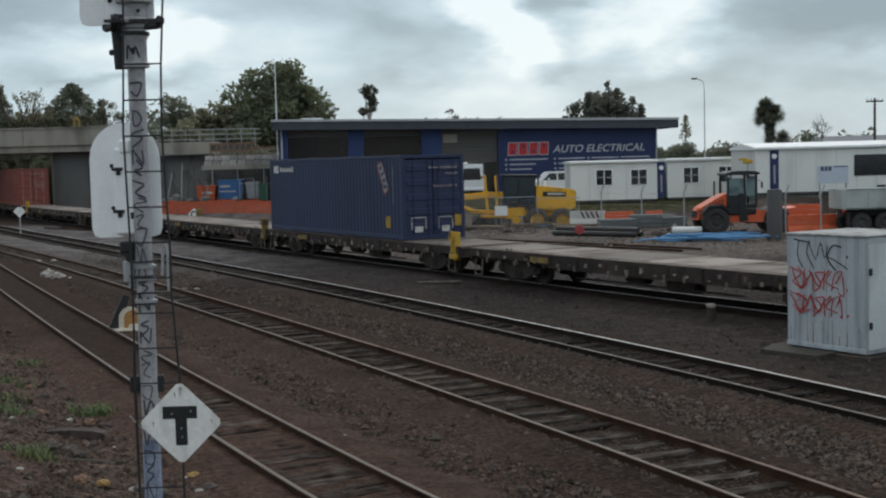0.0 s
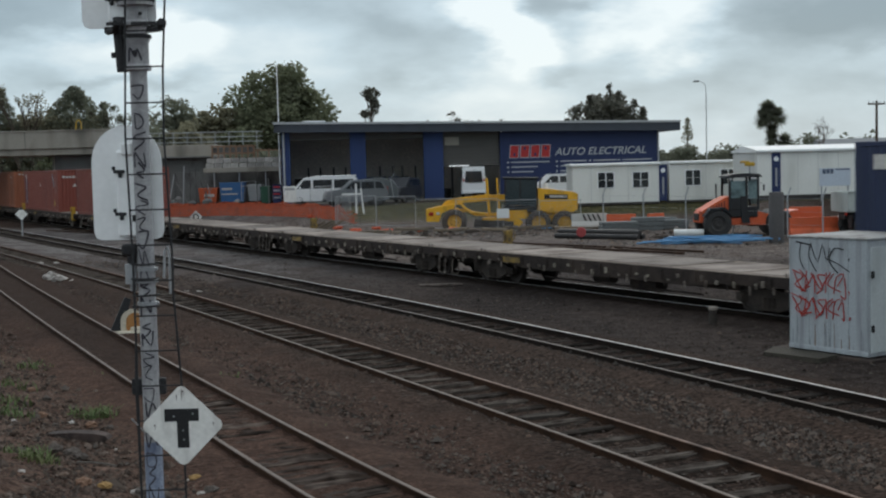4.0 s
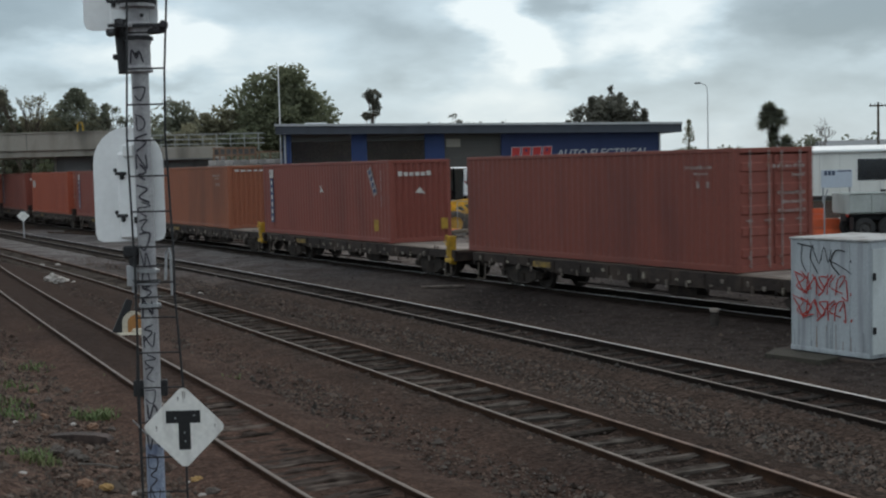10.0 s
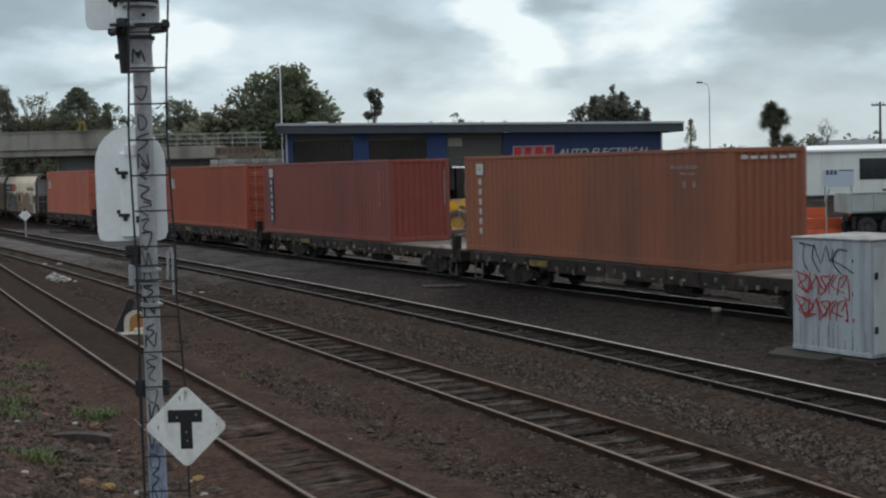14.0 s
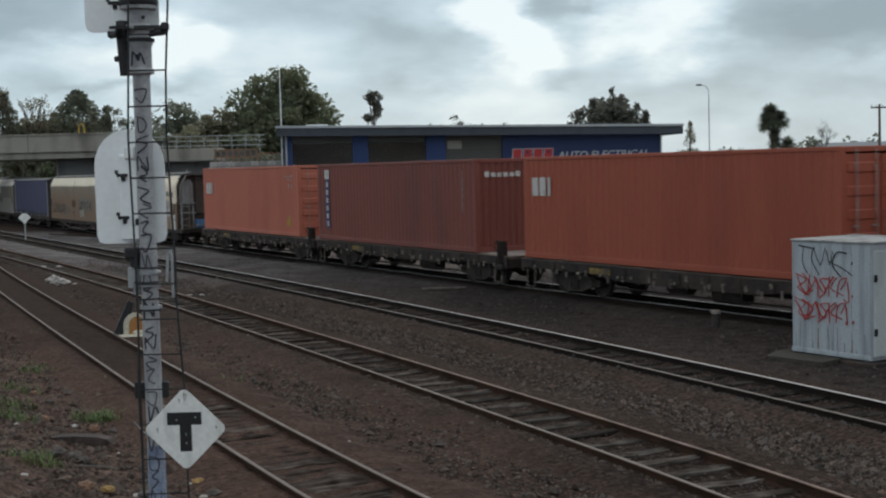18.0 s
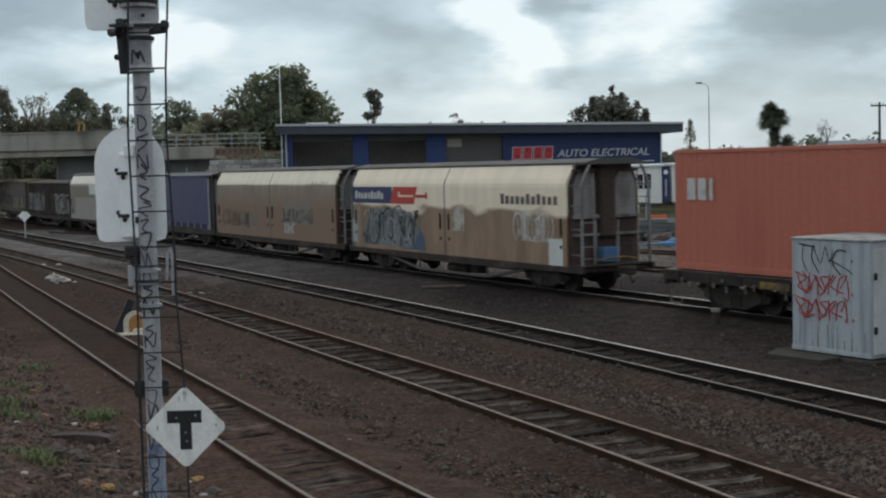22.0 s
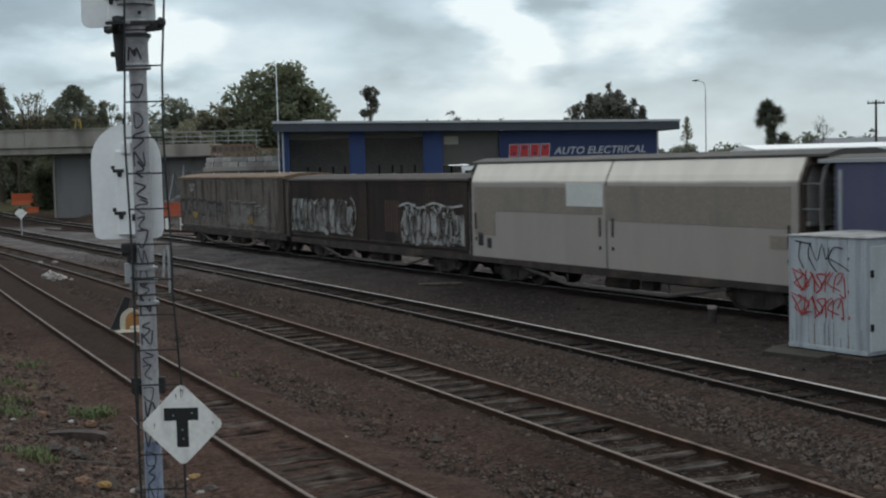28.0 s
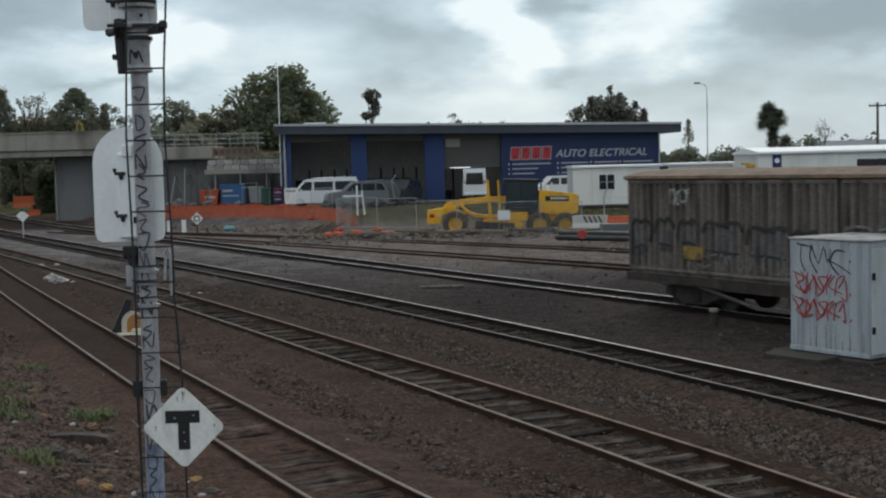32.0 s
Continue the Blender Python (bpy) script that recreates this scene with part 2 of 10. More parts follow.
GLASS = mat("dark_window_glass", (0.02, 0.024, 0.028), 0.08, 0, 0.2, 1, 10, 0.0, None, 0.3, 1, 0, 0.8)
RUBBER = mat("tyre_rubber", (0.035, 0.034, 0.034), 0.85, 0, 0.3, 5, 40, 0.3, (0.06, 0.055, 0.05), 0.4)


# ---- building blocks ----
class Geo:
    """Vertices and faces gathered for one mesh."""

    def __init__(self):
        self.v, self.f = [], []

    def add(self, vs, fs):
        k = len(self.v)
        self.v += [tuple(p) for p in vs]
        self.f += [tuple(i + k for i in f) for f in fs]
        return self

    def box(self, c, s, b=0.0, rz=0.0, m=None):
        """A box of centre c and size s, its edges chamfered by b."""
        hx, hy, hz = (a / 2 for a in s)
        vs, fs = [], []
        if b <= 0:
            vs = [(x, y, z) for x in (-hx, hx) for y in (-hy, hy) for z in (-hz, hz)]
            fs = [(0, 1, 3, 2), (4, 6, 7, 5), (0, 4, 5, 1), (2, 3, 7, 6), (0, 2, 6, 4), (1, 5, 7, 3)]
        else:
            b = min(b, hx * 0.98, hy * 0.98, hz * 0.98)
            ix = {}
            for x in (-1, 1):
                for y in (-1, 1):
                    for z in (-1, 1):
                        for k in range(3):
                            ix[x, y, z, k] = len(vs)
                            vs.append(tuple(sg * (h - (0 if a == k else b)) for a, (sg, h) in enumerate(zip((x, y, z), (hx, hy, hz)))))
                        tri = [ix[x, y, z, k] for k in range(3)]
                        fs.append(tuple(tri) if x * y * z > 0 else tuple(reversed(tri)))
            S = (-1, 1)
            for a in S:
                fs.append(tuple((ix[a, p, q, 0]) for p, q in ((-1, -1), (1, -1), (1, 1), (-1, 1))[::a]))
                fs.append(tuple((ix[q, a, p, 1]) for p, q in ((-1, -1), (1, -1), (1, 1), (-1, 1))[::a]))
                fs.append(tuple((ix[p, q, a, 2]) for p, q in ((-1, -1), (1, -1), (1, 1), (-1, 1))[::a]))
                for d in S:
                    w = a * d
                    fs.append((ix[a, d, -1, 0], ix[a, d, 1, 0], ix[a, d, 1, 1], ix[a, d, -1, 1])[::-w])
                    fs.append((ix[-1, a, d, 1], ix[1, a, d, 1], ix[1, a, d, 2], ix[-1, a, d, 2])[::-w])
                    fs.append((ix[d, -1, a, 2], ix[d, 1, a, 2], ix[d, 1, a, 0], ix[d, -1, a, 0])[::-w])
        cz, sz = math.cos(rz), math.sin(rz)
        vs = [(c[0] + x * cz - y * sz, c[1] + x * sz + y * cz, c[2] + z) for x, y, z in vs]
        if m is not None:
            vs = [tuple(m @ Vector(p)) for p in vs]
        return self.add(vs, fs)

    def cyl(self, p0, p1, r, n=12, r1=None, caps=True):
        """A round bar from p0 to p1."""
        p0, p1 = Vector(p0), Vector(p1)
        d = (p1 - p0).normalized()
        a = d.orthogonal().normalized()
        e = d.cross(a)
        r1 = r if r1 is None else r1
        vs = []
        for p, q in ((p0, r), (p1, r1)):
            vs += [tuple(p + (a * math.cos(t) + e * math.sin(t)) * q) for t in (2 * math.pi * i / n for i in range(n))]
        fs = [(i, (i + 1) % n, n + (i + 1) % n, n + i) for i in range(n)]
        if caps:
            fs += [tuple(reversed(range(n))), tuple(range(n, 2 * n))]
        return self.add(vs, fs)

    def tube(self, pts, r, n=6):
        """A round bar bent along points, in one skin."""
        ps = [Vector(p) for p in pts]
        vs, side = [], None
        for i, p in enumerate(ps):
            d = (ps[min(i + 1, len(ps) - 1)] - ps[max(i - 1, 0)]).normalized()
            side = d.orthogonal().normalized() if side is None else (side - d * side.dot(d)).normalized()
            e = d.cross(side)
            vs += [tuple(p + (side * math.cos(t) + e * math.sin(t)) * r) for t in (2 * math.pi * k / n for k in range(n))]
        fs = [(k * n + i, k * n + (i + 1) % n, (k + 1) * n + (i + 1) % n, (k + 1) * n + i) for k in range(len(ps) - 1) for i in range(n)]
        fs += [tuple(reversed(range(n))), tuple(range((len(ps) - 1) * n, len(ps) * n))]
        return self.add(vs, fs)

    def ribbon(self, pts, w, y0, y1):
        """A painted stroke of width w along (x, z) points, between two depths, in one skin."""
        vs, n = [], len(pts)
        for i, (x, z) in enumerate(pts):
            a, b = pts[max(i - 1, 0)], pts[min(i + 1, n - 1)]
            d = math.hypot(b[0] - a[0], b[1] - a[1]) or 1.0
            ox, oz = -(b[1] - a[1]) / d * w / 2, (b[0] - a[0]) / d * w / 2
            vs += [(x + ox, y0, z + oz), (x - ox, y0, z - oz), (x - ox, y1, z - oz), (x + ox, y1, z + oz)]
        fs = [(k * 4 + i, k * 4 + (i + 1) % 4, k * 4 + 4 + (i + 1) % 4, k * 4 + 4 + i) for k in range(n - 1) for i in range(4)]
        return self.add(vs, fs + [(3, 2, 1, 0), (n * 4 - 4, n * 4 - 3, n * 4 - 2, n * 4 - 1)])

    def prism(self, outline, axis, lo, hi):
        """An outline in the plane across the axis, drawn out from lo to hi. axis x: (y, z); y: (x, z); z: (x, y)."""
        def put(p, h):
            return {"x": (h, p[0], p[1]), "y": (p[0], h, p[1]), "z": (p[0], p[1], h)}[axis]
        n = len(outline)
        area = sum(a[0] * b[1] - b[0] * a[1] for a, b in zip(outline, outline[1:] + outline[:1]))
        o = outline if (area > 0) != (axis == "y") else outline[::-1]
        vs = [put(p, lo) for p in o] + [put(p, hi) for p in o]
        fs = [(i, (i + 1) % n, n + (i + 1) % n, n + i) for i in range(n)] + [tuple(reversed(range(n))), tuple(range(n, 2 * n))]
        return self.add(vs, fs)

    def lathe(self, prof, c, axis="z", n=20):
        """A profile of (radius, height) turned about an axis through c."""
        vs, fs = [], []
        for r, h in prof:
            for i in range(n):
                t = 2 * math.pi * i / n
                x, y = r * math.cos(t), r * math.sin(t)
                p = {"z": (x, y, h), "y": (x, h, -y), "x": (h, x, y)}[axis]
                vs.append((c[0] + p[0], c[1] + p[1], c[2] + p[2]))
        for k in range(len(prof) - 1):
            for i in range(n):
                j = (i + 1) % n
                fs.append((k * n + i, k * n + j, (k + 1) * n + j, (k + 1) * n + i))
        return self.add(vs, fs)

    def sheet(self, outline, thick):
        """Corrugated or folded sheet: points (x, y, z0, z1) along it, with a thickness inwards (+y)."""
        n = len(outline)
        vs = [(x, y, z0) for x, y, z0, z1 in outline] + [(x, y, z1) for x, y, z0, z1 in outline]
        vs += [(x, y + thick, z0) for x, y, z0, z1 in outline] + [(x, y + thick, z1) for x, y, z0, z1 in outline]
        fs = []
        for i in range(n - 1):
            fs += [(i, i + 1, n + i + 1, n + i), (2 * n + i + 1, 2 * n + i, 3 * n + i, 3 * n + i + 1),
                   (n + i, n + i + 1, 3 * n + i + 1, 3 * n + i), (i + 1, i, 2 * n + i, 2 * n + i + 1)]
        fs += [(0, n, 3 * n, 2 * n), (n - 1, 3 * n - 1, 4 * n - 1, 2 * n - 1)]
        return self.add(vs, fs)

    def mesh(self, name, smooth=None):
        me = bpy.data.meshes.new(name)
        me.from_pydata(self.v, [], self.f)
        me.validate()
        if smooth:
            me.shade_smooth()
            me.set_sharp_from_angle(angle=radians(smooth))
        me.update()
        return me


def part(name, geo, material, parent, label="", smooth=None):
    """One mesh object under a thing or under a part."""
    me = geo.mesh(name, smooth)
    me.materials.append(material)
    ob = new(name, me)
    ob.parent = parent
    return tagged(ob, label)


def thing(name, m, label, category, group="", kind=""):
    """An Empty at the base of a thing, to carry its parts."""
    ob = new(name)
    ob.empty_display_size = 0.2
    ob.matrix_basis = m
    return tagged(ob, label, category, group, kind)


def solo(name, geo, material, label, category="", group="", kind="", m=None, smooth=None):
    """A thing of one mesh."""
    me = geo.mesh(name, smooth)
    me.materials.append(material)
    ob = new(name, me)
    if m is not None:
        ob.matrix_basis = m
    return tagged(ob, label, category, group, kind)


def bend(pts, n=4):
    """A smooth line through points."""
    out = []
    for i in range(len(pts) - 1):
        p0, p1, p2, p3 = pts[max(0, i - 1)], pts[i], pts[i + 1], pts[min(len(pts) - 1, i + 2)]
        for k in range(n):
            t = k / n
            out.append(tuple(0.5 * (2 * b + (c - a) * t + (2 * a - 5 * b + 4 * c - d) * t * t + (3 * b - a - 3 * c + d) * t ** 3) for a, b, c, d in zip(p0, p1, p2, p3)))
    return out + [tuple(pts[-1])]


def swirl(rng, x0, x1, z0, z1, y, count, width, lean=0.0):
    """Sprayed lettering that nobody can read: bent ribbons, arcs and hooks packed side by side on a wall in the plane y."""
    g = Geo()
    step = (x1 - x0) / count
    hgt = z1 - z0
    for i in range(count):
        cx, cz = x0 + step * (i + 0.5) + rng.uniform(-0.3, 0.3) * step, (z0 + z1) / 2 + rng.uniform(-0.12, 0.12) * hgt
        kind = rng.random()
        if kind < 0.45:  # an arc
            r = hgt * rng.uniform(0.22, 0.5)
            a0, sweep_ = rng.uniform(0, 6.28), rng.uniform(2.0, 4.6)
            pts = [(cx + 0.7 * r * math.cos(a0 + sweep_ * k / 9), cz + r * math.sin(a0 + sweep_ * k / 9)) for k in range(10)]
        elif kind < 0.8:  # a bowed upright
            b = rng.uniform(-0.25, 0.25) * hgt
            pts = [(cx + b * math.sin(math.pi * k / 6) + lean * hgt * (k / 6 - 0.5), z0 + hgt * (0.02 + 0.96 * k / 6 + rng.uniform(-0.02, 0.02))) for k in range(7)]
        else:  # a sagging stroke along
            ln = step * rng.uniform(1.0, 2.4)
            pts = [(cx - ln / 2 + ln * k / 5, cz + hgt * (0.32 if i % 2 else -0.3) + 0.10 * hgt * math.sin(k * 1.1 + i)) for k in range(6)]
        pts = [(min(x1 + 0.3, max(x0 - 0.3, x)), min(z1 + 0.25, max(z0 - 0.1, z))) for x, z in pts]
        yy = y - i * 0.00025
        ww = width * rng.uniform(0.6, 1.3)
        g.ribbon(pts, ww, yy - 0.003, yy)
    return g

# ---- the yard: one sheet of ground to the horizon ----
def smoothstep(a, b, x):
    t = min(1.0, max(0.0, (x - a) / (b - a)))
    return t * t * (3 - 2 * t)


TRACKS = {  # x over w = log(y / 25)
    "near": (-5.92, -11.53, -5.51, -1.98, 0.0),
    "middle": (-1.428, -12.046, -6.220, -2.480, -1.455),
    "main": (3.155, -11.099, -7.435, -3.263, -0.254),
}


def track_x(name, y):
    if name == "middle" and y < 13:  # straight on towards the camera
        return track_x(name, 13) + (13 - y) * 0.47
    w = math.log(y / 25)
    x = sum(c * w ** i for i, c in enumerate(TRACKS[name]))
    if name == "main":
        x += 0.413 * max(0.0, 0.6 - w) ** 2
    elif name == "middle":
        x -= 0.41 * min(0.0, w) ** 2
    return x


# the train's line: curvature over its length, run from a fixed spot with a heading
LINE_S = np.linspace(-420.0, 420.0, 4201)
_k = np.interp(LINE_S, [-200, -120, -100, -88, -76, -64, -50, -20, 0, 1], [0.00151, 0.00162, 0.0018, 0.00169, -0.00111, -0.00072, 0.0007, 0.0007, 0.0038, 0.0])
_i0 = 2100
_a = np.cumsum(_k) * 0.2
_a = 0.56035 + _a - _a[_i0]
LINE_X = np.cumsum(np.sin(_a)) * 0.2
LINE_Y = np.cumsum(-np.cos(_a)) * 0.2
LINE_X = LINE_X - LINE_X[_i0] + 22.323 * math.cos(0.56035)
LINE_Y = LINE_Y - LINE_Y[_i0] + 22.323 * math.sin(0.56035)


def line(s, lat=0.0):
    """A place on the train's line, lat metres to the left of its way."""
    x, y = np.interp(s, LINE_S, LINE_X), np.interp(s, LINE_S, LINE_Y)
    a = np.interp(s, LINE_S, _a)
    return float(x + math.cos(a) * lat), float(y + math.sin(a) * lat), float(a)


def across(name, x, y):
    """The distance from a track's middle, square to it."""
    def fx(v):
        return track_x(name, v) if name != "train" else float(np.interp(-v, -LINE_Y[900:2300], LINE_X[900:2300]))
    k = (fx(y + 0.5) - fx(y - 0.5))
    return abs(x - fx(y)) / math.sqrt(1 + k * k)


def ground_z(x, y):
    z = 0.0
    # the building platform behind the yard
    mid = 83.0 + max(0.0, -6.3 - x) * 0.70
    z += 1.12 * smoothstep(mid - 3.5, mid + 3.5, y) * smoothstep(-30, -24, x)
    # the grassy rise under the site office, and dug-over rubble before the grader
    z = max(z, 1.15 * smoothstep(66.0, 75.0, y) * smoothstep(15.5, 19.0, x))
    heap = smoothstep(66, 69, y) * smoothstep(75, 72, y) * smoothstep(-7, -4, x) * smoothstep(8, 6, x)
    z += heap * (0.05 + 0.22 * noise.noise((x * 0.7, y * 0.7, 3.0)))
    z -= (0.26 * smoothstep(-5, -2, x) + 0.28 * smoothstep(-1, 7, x)) * smoothstep(12, 9, x) * smoothstep(74.0, 76, y) * smoothstep(82, 79, y)
    # the earth bank beside the nearest track
    d = track_x("near", min(max(y, 9.0), 90.0)) - x
    if y < 90:
        z += 0.55 * smoothstep(1.4, 5.0, d) * (1 - smoothstep(38, 60, y))
    z -= 0.3 * smoothstep(120, 200, y)
    if 110 < y < 200 and x < -28:
        z += 0.7 * smoothstep(118, 128, y) * smoothstep(2.6, 5.0, across("train", x, y))
    return z


def make_ground():
    xs = sorted({round(v, 3) for v in np.concatenate([np.linspace(-22, 22, 177), np.linspace(-60, 60, 81), np.linspace(-300, 300, 41), [-3000, -1200, -600, 600, 1200, 3000]])})
    ys = sorted({round(v, 3) for v in np.concatenate([np.linspace(9, 50, 165), np.linspace(50, 110, 81), np.linspace(110, 300, 30), np.linspace(-60, 8, 18), [-600, -2500, 450, 700, 1200, 2500, 4500]])})
    g = Geo()
    cols, tones, dusts = [], [], []
    for y in ys:
        for x in xs:
            near = smoothstep(70, 40, math.hypot(x, y))
            z = ground_z(x, y)
            if near > 0:
                calm = 1.0
                if 9 < y < 60:
                    calm = 0.3 + 0.7 * smoothstep(0.7, 1.1, min(across(k, x, y) for k in ("near", "middle", "main")))
                z += calm * near * (0.035 * noise.noise((x * 0.9, y * 0.9, 1.0)) + 0.03 * noise.noise((x * 3.1, y * 3.1, 4.0))) - 0.035 * near
                d = track_x("near", min(max(y, 9.0), 90.0)) - x
                z += near * smoothstep(1.2, 2.5, d) * (0.10 * noise.noise((x * 1.3, y * 1.3, 7.0)) + 0.06 * noise.noise((x * 3.7, y * 3.7, 9.0)))
            else:
                z -= 0.02
            if 9 < y < 60:
                for nm, inside, outside in (("near", 0.074, 0.125), ("middle", 0.034, 0.118), ("main", 0.030, 0.105), ("train", 0.01, 0.09)):
                    e = across(nm, x, y)
                    if e < 1.7:
                        z += (outside * smoothstep(0.5, 0.66, e) * smoothstep(1.7, 0.9, e) + inside * smoothstep(0.62, 0.5, e)) * smoothstep(60, 45, y)
            g.v.append((x, y, z))
            # where gravel lies: round the main and middle lines and the train's line
            a = min(abs(x - track_x("main", min(max(y, 8), 150))), abs(x - track_x("middle", min(max(y, 8), 150)) - 0.6)) if 6 < y < 160 else 9
            grav = smoothstep(3.0, 1.2, a)
            if 6 < y < 120:  # beyond the main line the ground is all grey gravel
                grav = max(grav, smoothstep(0.0, 2.5, x - track_x("main", max(y, 8))))
            if y > 30:
                grav = max(grav, smoothstep(55, 75, y) * smoothstep(96, 86, y))
            grass = smoothstep(81, 83, y) * smoothstep(93, 90.0, y) * smoothstep(-7.5, -5.5, x)
            grass = max(grass, smoothstep(75, 78, y) * smoothstep(16, 19, x))
            grass = max(grass, smoothstep(115, 130, y))
            pale = smoothstep(44 + 16 * smoothstep(-8, -15, x), 52 + 20 * smoothstep(-8, -15, x), y) * smoothstep(90, 82, y) * smoothstep(22, 14, x) * smoothstep(-32, -24, x)
            if pale > 0:  # only beyond the train's line
                pale *= smoothstep(0.2, 2.2, x - float(np.interp(-y, -LINE_Y[900:2300], LINE_X[900:2300])))
            cols.append((grav, grass, pale, 1.0))
            # darker ground between the running rails; the lighter dug earth of the bank; trodden smooth soil
            dark_bed = bank = soft = 0.0
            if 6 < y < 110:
                dark_bed = smoothstep(0.62, 0.45, across("main", x, max(y, 8)))
                dark_bed = max(dark_bed, 0.8 * smoothstep(1.3, 0.6, across("train", x, y)))
                nx = track_x("near", min(max(y, 9.0), 90.0))
                bank = smoothstep(1.3, 2.4, nx - x) * smoothstep(36, 22, y)
                soft = smoothstep(0.7, 1.3, x - nx) * smoothstep(-1.2, -2.4, x - track_x("middle", max(y, 8)))
                dark_bed = max(dark_bed, 0.75 * smoothstep(1.0, 0.6, across("near", x, max(y, 9.5))) * smoothstep(20, 27, y) * smoothstep(70, 50, y))
                # dark cinders where the siding runs off under the soil
                dark_bed = max(dark_bed, 0.6 * smoothstep(28, 37, y) * smoothstep(75, 62, y) * smoothstep(-0.6, -1.6, x - track_x("middle", max(y, 8))))
            # trodden grey dust beside the train's line; grey gravel towards the bridge; damp dark patches
            dust = pebbles = 0.0
            if 6 < y < 120:
                dust = smoothstep(0.9, 2.2, x - track_x("main", max(y, 8))) * smoothstep(75, 50, y)
                dust *= smoothstep(0.6, 1.3, across("train", x, y))
                pebbles = smoothstep(36, 62, y) * smoothstep(96, 88, y) * smoothstep(-46, -34, x) * smoothstep(20.0, 6.0, x) * smoothstep(0.3, 1.6, x - track_x("middle", max(y, 8)))
            dusts.append((dust, pebbles, smoothstep(0.05, 0.4, noise.noise((x * 0.22, y * 0.12, 12.0))), 1.0))
            tones.append((dark_bed, bank, soft * (1 - 0.6 * smoothstep(28, 37, y)), 1.0))
    n = len(xs)
    for j in range(len(ys) - 1):
        for i in range(n - 1):
            g.f.append((j * n + i, j * n + i + 1, (j + 1) * n + i + 1, (j + 1) * n + i))
    ob = solo("ground", g, ground_material(), "dark gravelly earth of a rail yard with soil and grass", "ground", kind="structure")
    ob.data.shade_smooth()
    lay = ob.data.color_attributes.new("cover", "FLOAT_COLOR", "POINT")
    lay.data.foreach_set("color", np.array(cols, dtype=np.float32).ravel())
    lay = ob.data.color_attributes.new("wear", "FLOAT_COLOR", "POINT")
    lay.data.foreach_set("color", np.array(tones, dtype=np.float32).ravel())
    lay = ob.data.color_attributes.new("dust", "FLOAT_COLOR", "POINT")
    lay.data.foreach_set("color", np.array(dusts, dtype=np.float32).ravel())


def ground_material():
    m = bpy.data.materials.new("yard_ground")
    m.use_nodes = True
    n, l = m.node_tree.nodes, m.node_tree.links
    b = n["Principled BSDF"]
    b.inputs["Roughness"].default_value, b.inputs["Specular IOR Level"].default_value = 0.95, 0.05
    co, at = n.new("ShaderNodeTexCoord"), n.new("ShaderNodeAttribute")
    at.attribute_name = "cover"
    sp = n.new("ShaderNodeSeparateColor")
    l.new(at.outputs["Color"], sp.inputs["Color"])

    def tex(scale, detail=6.0):
        t = n.new("ShaderNodeTexNoise")
        t.inputs["Scale"].default_value, t.inputs["Detail"].default_value = scale, detail
        l.new(co.outputs["Object"], t.inputs["Vector"])
        return t.outputs["Fac"]

    def ramp(src, lo, hi, a, c):
        r = n.new("ShaderNodeValToRGB")
        r.color_ramp.elements[0].position, r.color_ramp.elements[0].color = lo, (*a, 1)
        r.color_ramp.elements[1].position, r.color_ramp.elements[1].color = hi, (*c, 1)
        l.new(src, r.inputs["Fac"])
        return r.outputs["Color"]

    def mix(f, a, c):
        x = n.new("ShaderNodeMixRGB")
        l.new(f, x.inputs["Fac"])
        l.new(a, x.inputs["Color1"])
        l.new(c, x.inputs["Color2"])
        return x.outputs["Color"]

    vor = n.new("ShaderNodeTexVoronoi")
    vor.inputs["Scale"].default_value = 17.0
    l.new(co.outputs["Object"], vor.inputs["Vector"])
    soil = ramp(tex(5.0), 0.3, 0.72, (0.0240, 0.0162, 0.0130), (0.056, 0.0390, 0.0315))
    soil = mix(ramp(tex(0.55), 0.42, 0.62, (0, 0, 0), (0.75, 0.75, 0.75)), soil, ramp(tex(9.0), 0.3, 0.7, (0.030, 0.0200, 0.0158), (0.066, 0.0455, 0.0365)))
    sc = n.new("ShaderNodeSeparateColor")
    l.new(vor.outputs["Color"], sc.inputs["Color"])
    grav = ramp(sc.outputs["Red"], 0.0, 1.0, (0.0075, 0.0058, 0.0048), (0.050, 0.0395, 0.0330))
    grav = mix(ramp(tex(0.8), 0.40, 0.65, (0, 0, 0), (0.7, 0.7, 0.7)), grav, ramp(tex(14.0), 0.3, 0.7, (0.0100, 0.0074, 0.0059), (0.032, 0.0242, 0.0195)))
    edge = n.new("ShaderNodeMath")
    edge.operation = "MULTIPLY_ADD"
    edge.inputs[1].default_value, edge.inputs[2].default_value = 1.4, -0.7
    l.new(tex(1.6), edge.inputs[0])
    gsum = n.new("ShaderNodeMath")
    gsum.use_clamp = True
    l.new(sp.outputs["Red"], gsum.inputs[0])
    l.new(edge.outputs[0], gsum.inputs[1])
    col = mix(gsum.outputs[0], soil, grav)
    wear = n.new("ShaderNodeAttribute")
    wear.attribute_name = "wear"
    ws = n.new("ShaderNodeSeparateColor")
    l.new(wear.outputs["Color"], ws.inputs["Color"])
    col = mix(ws.outputs["Blue"], col, ramp(tex(2.2), 0.32, 0.70, (0.0268, 0.0190, 0.0157), (0.0525, 0.0385, 0.0318)))
    col = mix(ws.outputs["Green"], col, mix(ramp(tex(1.3), 0.40, 0.62, (0, 0, 0), (1, 1, 1)), ramp(tex(7.0), 0.3, 0.7, (0.021, 0.0150, 0.0122), (0.082, 0.0595, 0.0485)), ramp(tex(12.0), 0.3, 0.7, (0.037, 0.0268, 0.0222), (0.112, 0.0850, 0.0705))))
